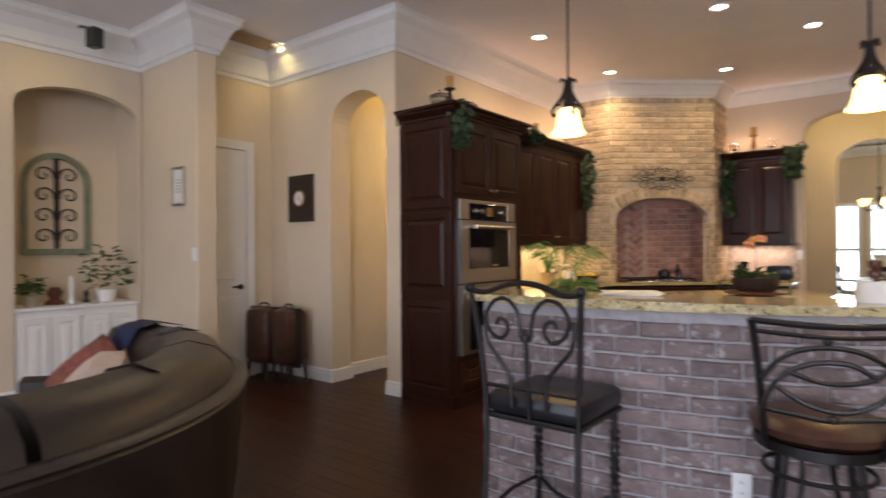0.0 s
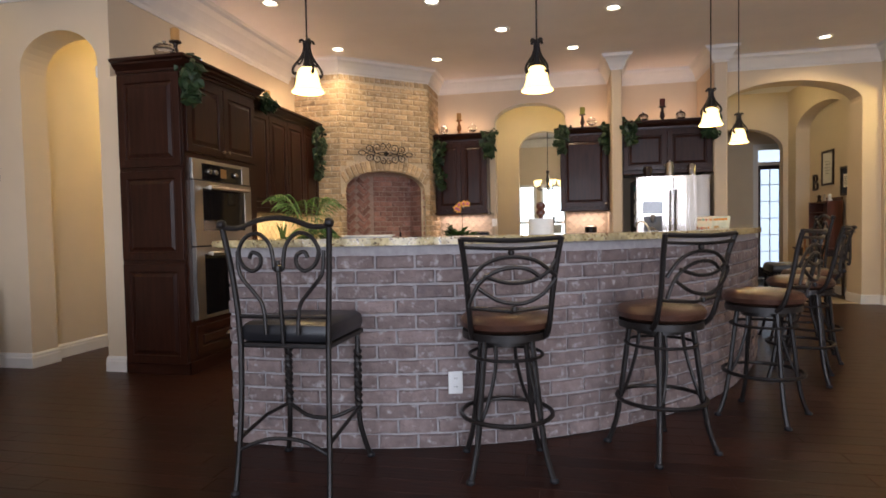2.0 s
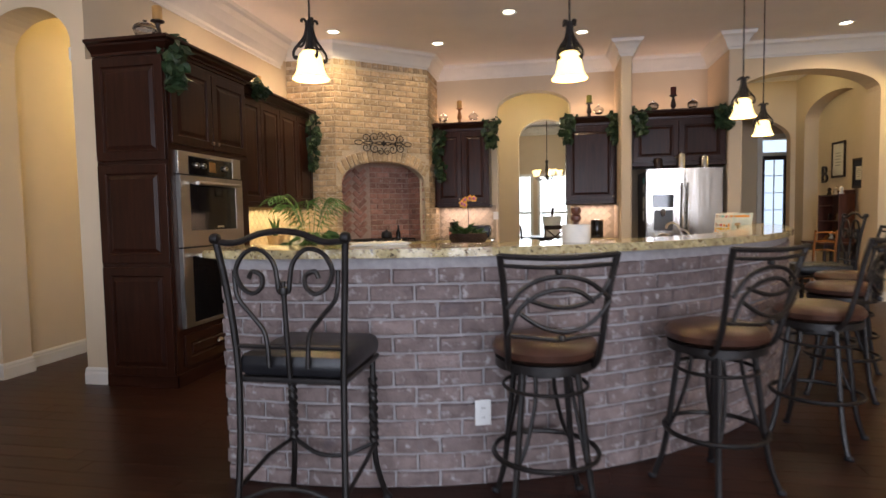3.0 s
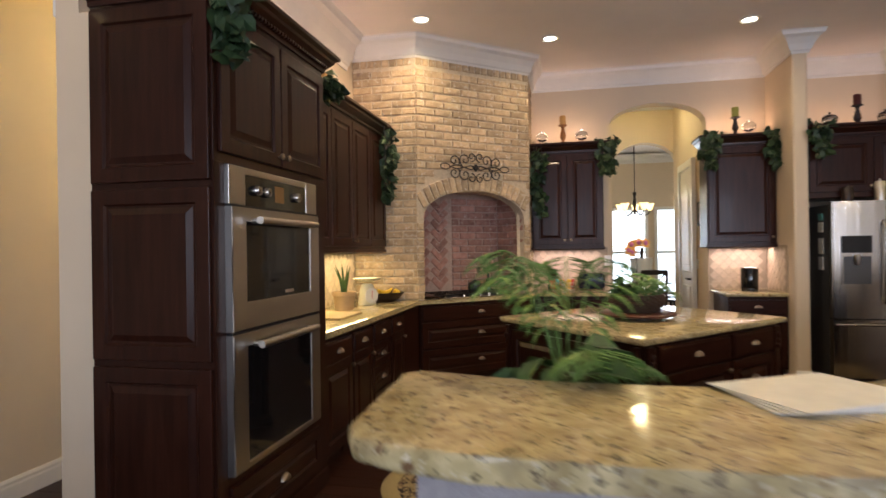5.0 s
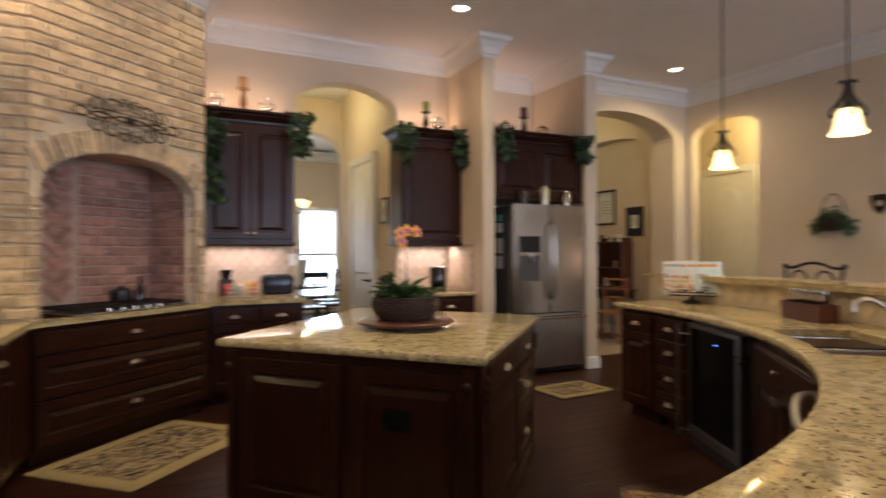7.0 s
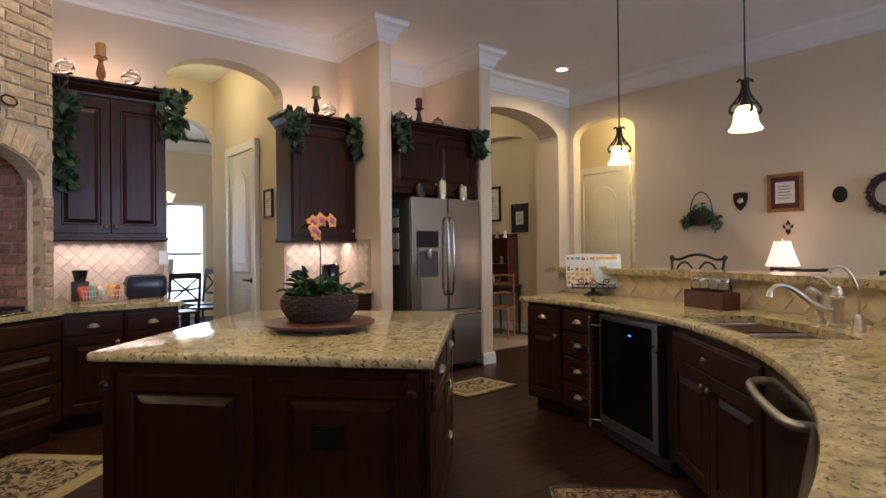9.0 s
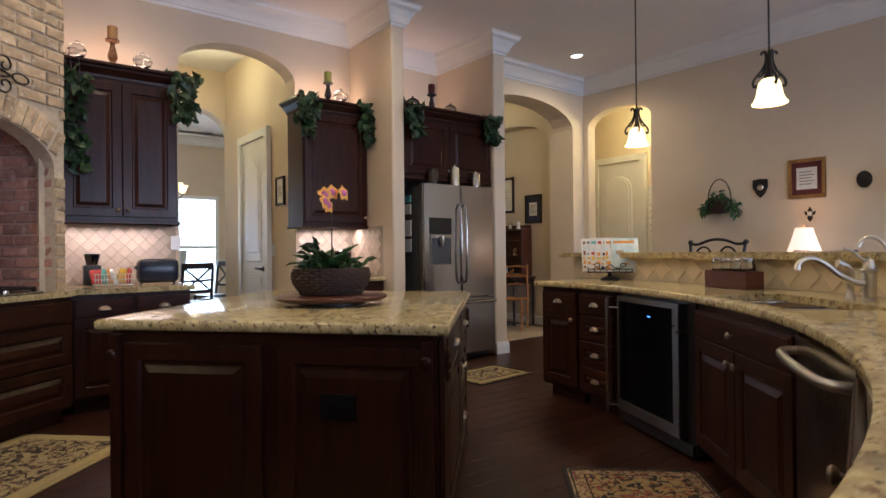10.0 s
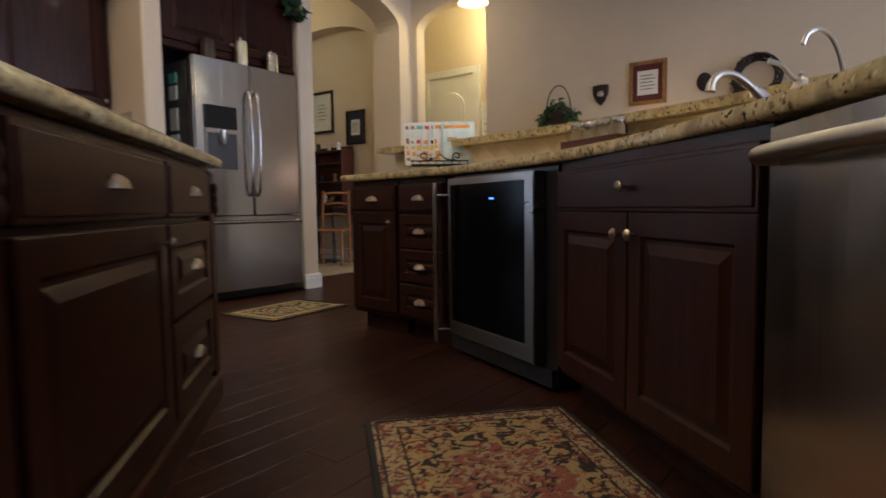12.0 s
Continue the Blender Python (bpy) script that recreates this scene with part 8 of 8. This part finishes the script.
# ---- living room side: sofa, niche, hall ----
sf = thing("sectional_sofa", pose(-3.5, 0.62, 0), "curved dark brown leather sectional sofa", "sofa")
A0, A1_ = -40, 140


def arc_part(name, prof, a0, a1, material, seg=10, label=""):
    bm = lathe(bm_new(), prof, pose(0, 0, 0, 0, 0, a0), seg, (a1 - a0) / 360)
    bm.edges.ensure_lookup_table()
    holes = [e for e in bm.edges if e.is_boundary]
    if holes:
        bmesh.ops.holes_fill(bm, edges=holes)
    return part(name, bm, material, sf, label, smooth=True)


arc_part("back_shell", [(1.34, 0.0), (1.46, 0.0), (1.50, 0.30), (1.525, 0.60), (1.54, 0.70), (1.52, 0.725), (1.40, 0.73), (1.34, 0.73), (1.34, 0.0)], A0, 106, SOFAL, 60)
arc_part("back_rail", [(1.47, 0.715), (1.53, 0.712), (1.55, 0.728), (1.53, 0.745), (1.47, 0.745), (1.47, 0.715)], A0, 106, SOFAL, 60, "padded welt along the back")
arc_part("low_back", [(1.34, 0.0), (1.46, 0.0), (1.50, 0.40), (1.48, 0.50), (1.40, 0.53), (1.34, 0.50), (1.34, 0.0)], 106.3, A1_, SOFAL, 16)
arc_part("seat_base", [(0.62, 0.08), (1.34, 0.08), (1.34, 0.30), (0.62, 0.30), (0.62, 0.08)], A0, A1_, SOFAL, 60)
for k in range(4):
    a = A0 + 48.6 * k
    arc_part("seat_cushion", [(0.60, 0.31), (0.58, 0.36), (0.62, 0.44), (0.75, 0.47), (1.15, 0.47), (1.22, 0.40), (1.22, 0.31), (0.60, 0.31)], a + 0.6, min(a + 48.0, A1_), SOFAL, 16)
    if k == 3:
        continue
    arc_part("back_cushion", [(1.12, 0.44), (1.08, 0.60), (1.10, 0.78), (1.17, 0.88), (1.28, 0.905), (1.40, 0.87), (1.47, 0.80), (1.49, 0.73), (1.34, 0.70), (1.30, 0.44), (1.12, 0.44)], a + 0.8, a + 47.8, SOFAL, 16)
    arc_part("seam", [(1.14, 0.855), (1.17, 0.892), (1.28, 0.917), (1.40, 0.882), (1.30, 0.89), (1.14, 0.855)], a + 21.6, a + 22.4, LEATHB, 2, "stitched seam")


def cushion(name, m, s, material, label):
    t = thing(name, m, label, "cushion")
    bm = bm_new()
    n = 8
    g = {}
    for side in (1, -1):
        for i in range(n + 1):
            for j in range(n + 1):
                u, v = i / n * 2 - 1, j / n * 2 - 1
                if side == -1 and (i in (0, n) or j in (0, n)):
                    g[side, i, j] = g[1, i, j]
                    continue
                puff = 0.11 * (1 - u ** 4) ** 0.5 * (1 - v ** 4) ** 0.5
                g[side, i, j] = bm.verts.new((u * s * (1 - 0.06 * v * v), side * puff * s / 0.24, v * s * (1 - 0.06 * u * u)))
        for i in range(n):
            for j in range(n):
                bm.faces.new((g[side, i, j], g[side, i + 1, j], g[side, i + 1, j + 1], g[side, i, j + 1]))
    part("cover", bm, material, t, smooth=True)


cushion("throw_pillow", pose(-3.12, 1.34, 0.60, -40, 14, -30), 0.27, PILLOW, "cream throw pillow on the leather sofa")
cushion("throw_pillow", pose(-3.56, 1.54, 0.62, -30, 40, 8), 0.21, PILLOWR, "rust patterned throw pillow on the leather sofa")
th = thing("navy_throw", pose(-3.5, 0.62, 0), "navy blanket draped over the sofa back", "blanket")
bm = lathe(bm_new(), [(1.05, 0.62), (1.075, 0.79), (1.15, 0.90), (1.28, 0.925), (1.41, 0.89), (1.42, 0.885), (1.28, 0.915), (1.155, 0.893), (1.085, 0.785), (1.06, 0.62)], pose(0, 0, 0, 0, 0, 90), 8, 10 / 360)
part("cloth", bm, BLUEC, th, smooth=True)

nc = thing("niche_cabinet", pose(XN - 0.02, 1.91, 0, 0, 0, 90), "white panelled built-in cabinet in the arched niche", "cabinet")
part("body", box(bm_new(), (0, 0.0, 0), (1.03, 0.46, 0.80), bev=0.003), TRIM, nc)
part("top", box(bm_new(), (-0.0, -0.03, 0.80), (1.03, 0.46, 0.835), bev=0.008), TRIM, nc)
for k in range(4):
    panel_door("door", 0.24, 0.66, nc, pose(0.02 + 0.252 * k, 0, 0.08), material=TRIM)
NA = thing("arched_iron_panel", pose(XN - 0.495, 2.38, 1.80, 0, 0, 90), "arched sage wooden frame with iron scrollwork in the niche", "wall ornament")


def arch_outline(w, h0_, h1_, n=14):
    return [(-w, -h0_), (w, -h0_), (w, h1_)] + [(w * math.cos(math.pi * k / n), h1_ + w * math.sin(math.pi * k / n)) for k in range(1, n)] + [(-w, h1_)]


o_, i_ = arch_outline(0.30, 0.50, 0.20), arch_outline(0.245, 0.44, 0.20)
bm = bm_new()
rows = [[bm.verts.new((x, y, z)) for x, z in ol_] for ol_, y in ((o_, 0), (o_, -0.03), (i_, -0.03), (i_, 0))]
for a, b in zip(rows, rows[1:]):
    for k in range(len(a)):
        bm.faces.new((a[k], a[(k + 1) % len(a)], b[(k + 1) % len(a)], b[k]))
part("frame", bm, GREENART, NA)
for sx in (-1, 1):
    for z in (-0.32, -0.12, 0.08, 0.28):
        part("scroll", tube(bm_new(), scroll((0.11, z), 0.09, 0.015, 200, -1.2, 20), 0.008, 6, Matrix.Translation((0, -0.015, 0)) @ Matrix.Diagonal((sx, 1, 1, 1))), IRON, NA, smooth=True)
part("centre_bar", box(bm_new(), (-0.02, -0.022, -0.44), (0.02, -0.008, 0.44)), IRON, NA)


def pot_plant(x, y, z, r, h, n, seed, label):
    rnd = random.Random(seed)
    t = thing("potted_plant", pose(x, y, z), label, "plant")
    part("pot", lathe(bm_new(), [(r * 0.7, 0), (r, r * 1.2), (r * 0.9, r * 1.25), (0, r * 1.1)], None, 16), TRIM if seed == 1 else NICKEL, t, smooth=True)
    bm = bm_new()
    for k in range(n):
        a, e = rnd.uniform(0, 360), rnd.uniform(0.1, 1)
        m = pose(0, 0, r * 1.2, 0, 0, a) @ pose(rnd.uniform(0.2, 1.0) * h * 0.45, 0, e * h * rnd.uniform(0.4, 1), rnd.uniform(-30, 50), rnd.uniform(-40, 40), rnd.uniform(-130, -50))
        q = rnd.uniform(0.05, 0.09)
        leaf_mesh(bm, m, q, q * 0.6)
    part("leaves", bm, LEAF, t)


pot_plant(XN - 0.2, 2.72, 0.836, 0.10, 0.52, 90, 1, "leafy green plant in a pale pot in the niche")
pot_plant(XN - 0.2, 2.08, 0.836, 0.08, 0.20, 70, 2, "low bushy green plant in a grey pot in the niche")
for y, r, h, c in ((2.28, 0.09, 0.16, REDWOOD), (2.42, 0.03, 0.26, WHITE), (2.55, 0.035, 0.12, DKWOOD)):
    o = thing("niche_ornament", pose(XN - 0.24, y, 0.836), "small ornament on the white niche cabinet", "ornament", "ornaments in the niche")
    part("figure", lathe(bm_new(), [(r, 0), (r * 0.9, h * 0.1), (r * 0.5, h * 0.3), (r * 0.8, h * 0.7), (r * 0.4, h), (0, h)], None, 14), c, o, smooth=True)

for k, (x, y, a) in enumerate(((-5.35, 3.86, 10), (-5.02, 3.92, -4))):
    t = thing("leather_trunk", pose(x, y, 0, 0, 0, a), "rounded dark brown leather case standing in the hall", "case", "leather cases in the hall")
    bm = box(bm_new(), (-0.17, -0.14, 0.16), (0.17, 0.14, 0.74), bev=0.08)
    part("body", bm, LEATHR, t, smooth=True)
    part("strap", bm_frame(-0.175, 0.175, 0.155, 0.745, 0.02, 0.02, 0.02, 0.02, -0.03, 0.03), LEATHB, t)
    part("handle", tube(bm_new(), [(-0.06, 0, 0.735), (-0.05, 0, 0.775), (0.05, 0, 0.775), (0.06, 0, 0.735)], 0.010, 8), LEATHB, t, smooth=True)
    for sx in (-0.12, 0.12):
        for sy in (-0.1, 0.1):
            part("leg", tube(bm_new(), [(sx, sy, 0.18), (sx * 1.15, sy * 1.1, 0)], 0.016, 8), DKWOOD, t, smooth=True)
for m, lab in ((pose(-5.12, YS - 0.002, 1.30), "white light switch on the stub wall"), (pose(-0.022, 9.74, 1.15, 0, 0, -90), "white light switch beside the hall door"), (pose(-1.16, YB - 0.002, 1.22), "white light switch beside the kitchen arch")):
    t = thing("light_switch", m, lab, "light switch")
    part("plate", box(bm_new(), (-0.04, -0.007, -0.06), (0.04, 0, 0.06), bev=0.003), WHITE, t)
    part("rocker", box(bm_new(), (-0.016, -0.011, -0.032), (0.016, -0.006, 0.032), bev=0.002), WHITE, t)
cb = thing("door_chime", pose(-3.845, YH + 0.10, 2.50, 0, 0, -90), "white door chime box inside the passage arch", "door chime")
part("case", box(bm_new(), (-0.07, -0.045, -0.05), (0.07, 0, 0.05), bev=0.008), WHITE, cb)
wx = thing("wall_cross", pose(2.22, 11.499, 1.55), "small dark iron hanging on the hall wall", "wall ornament")
part("bar", box(bm_new(), (-0.02, -0.02, -0.18), (0.02, 0, 0.14), bev=0.008), IRON, wx)
part("arms", box(bm_new(), (-0.07, -0.018, 0.02), (0.07, -0.002, 0.06), bev=0.008), IRON, wx)
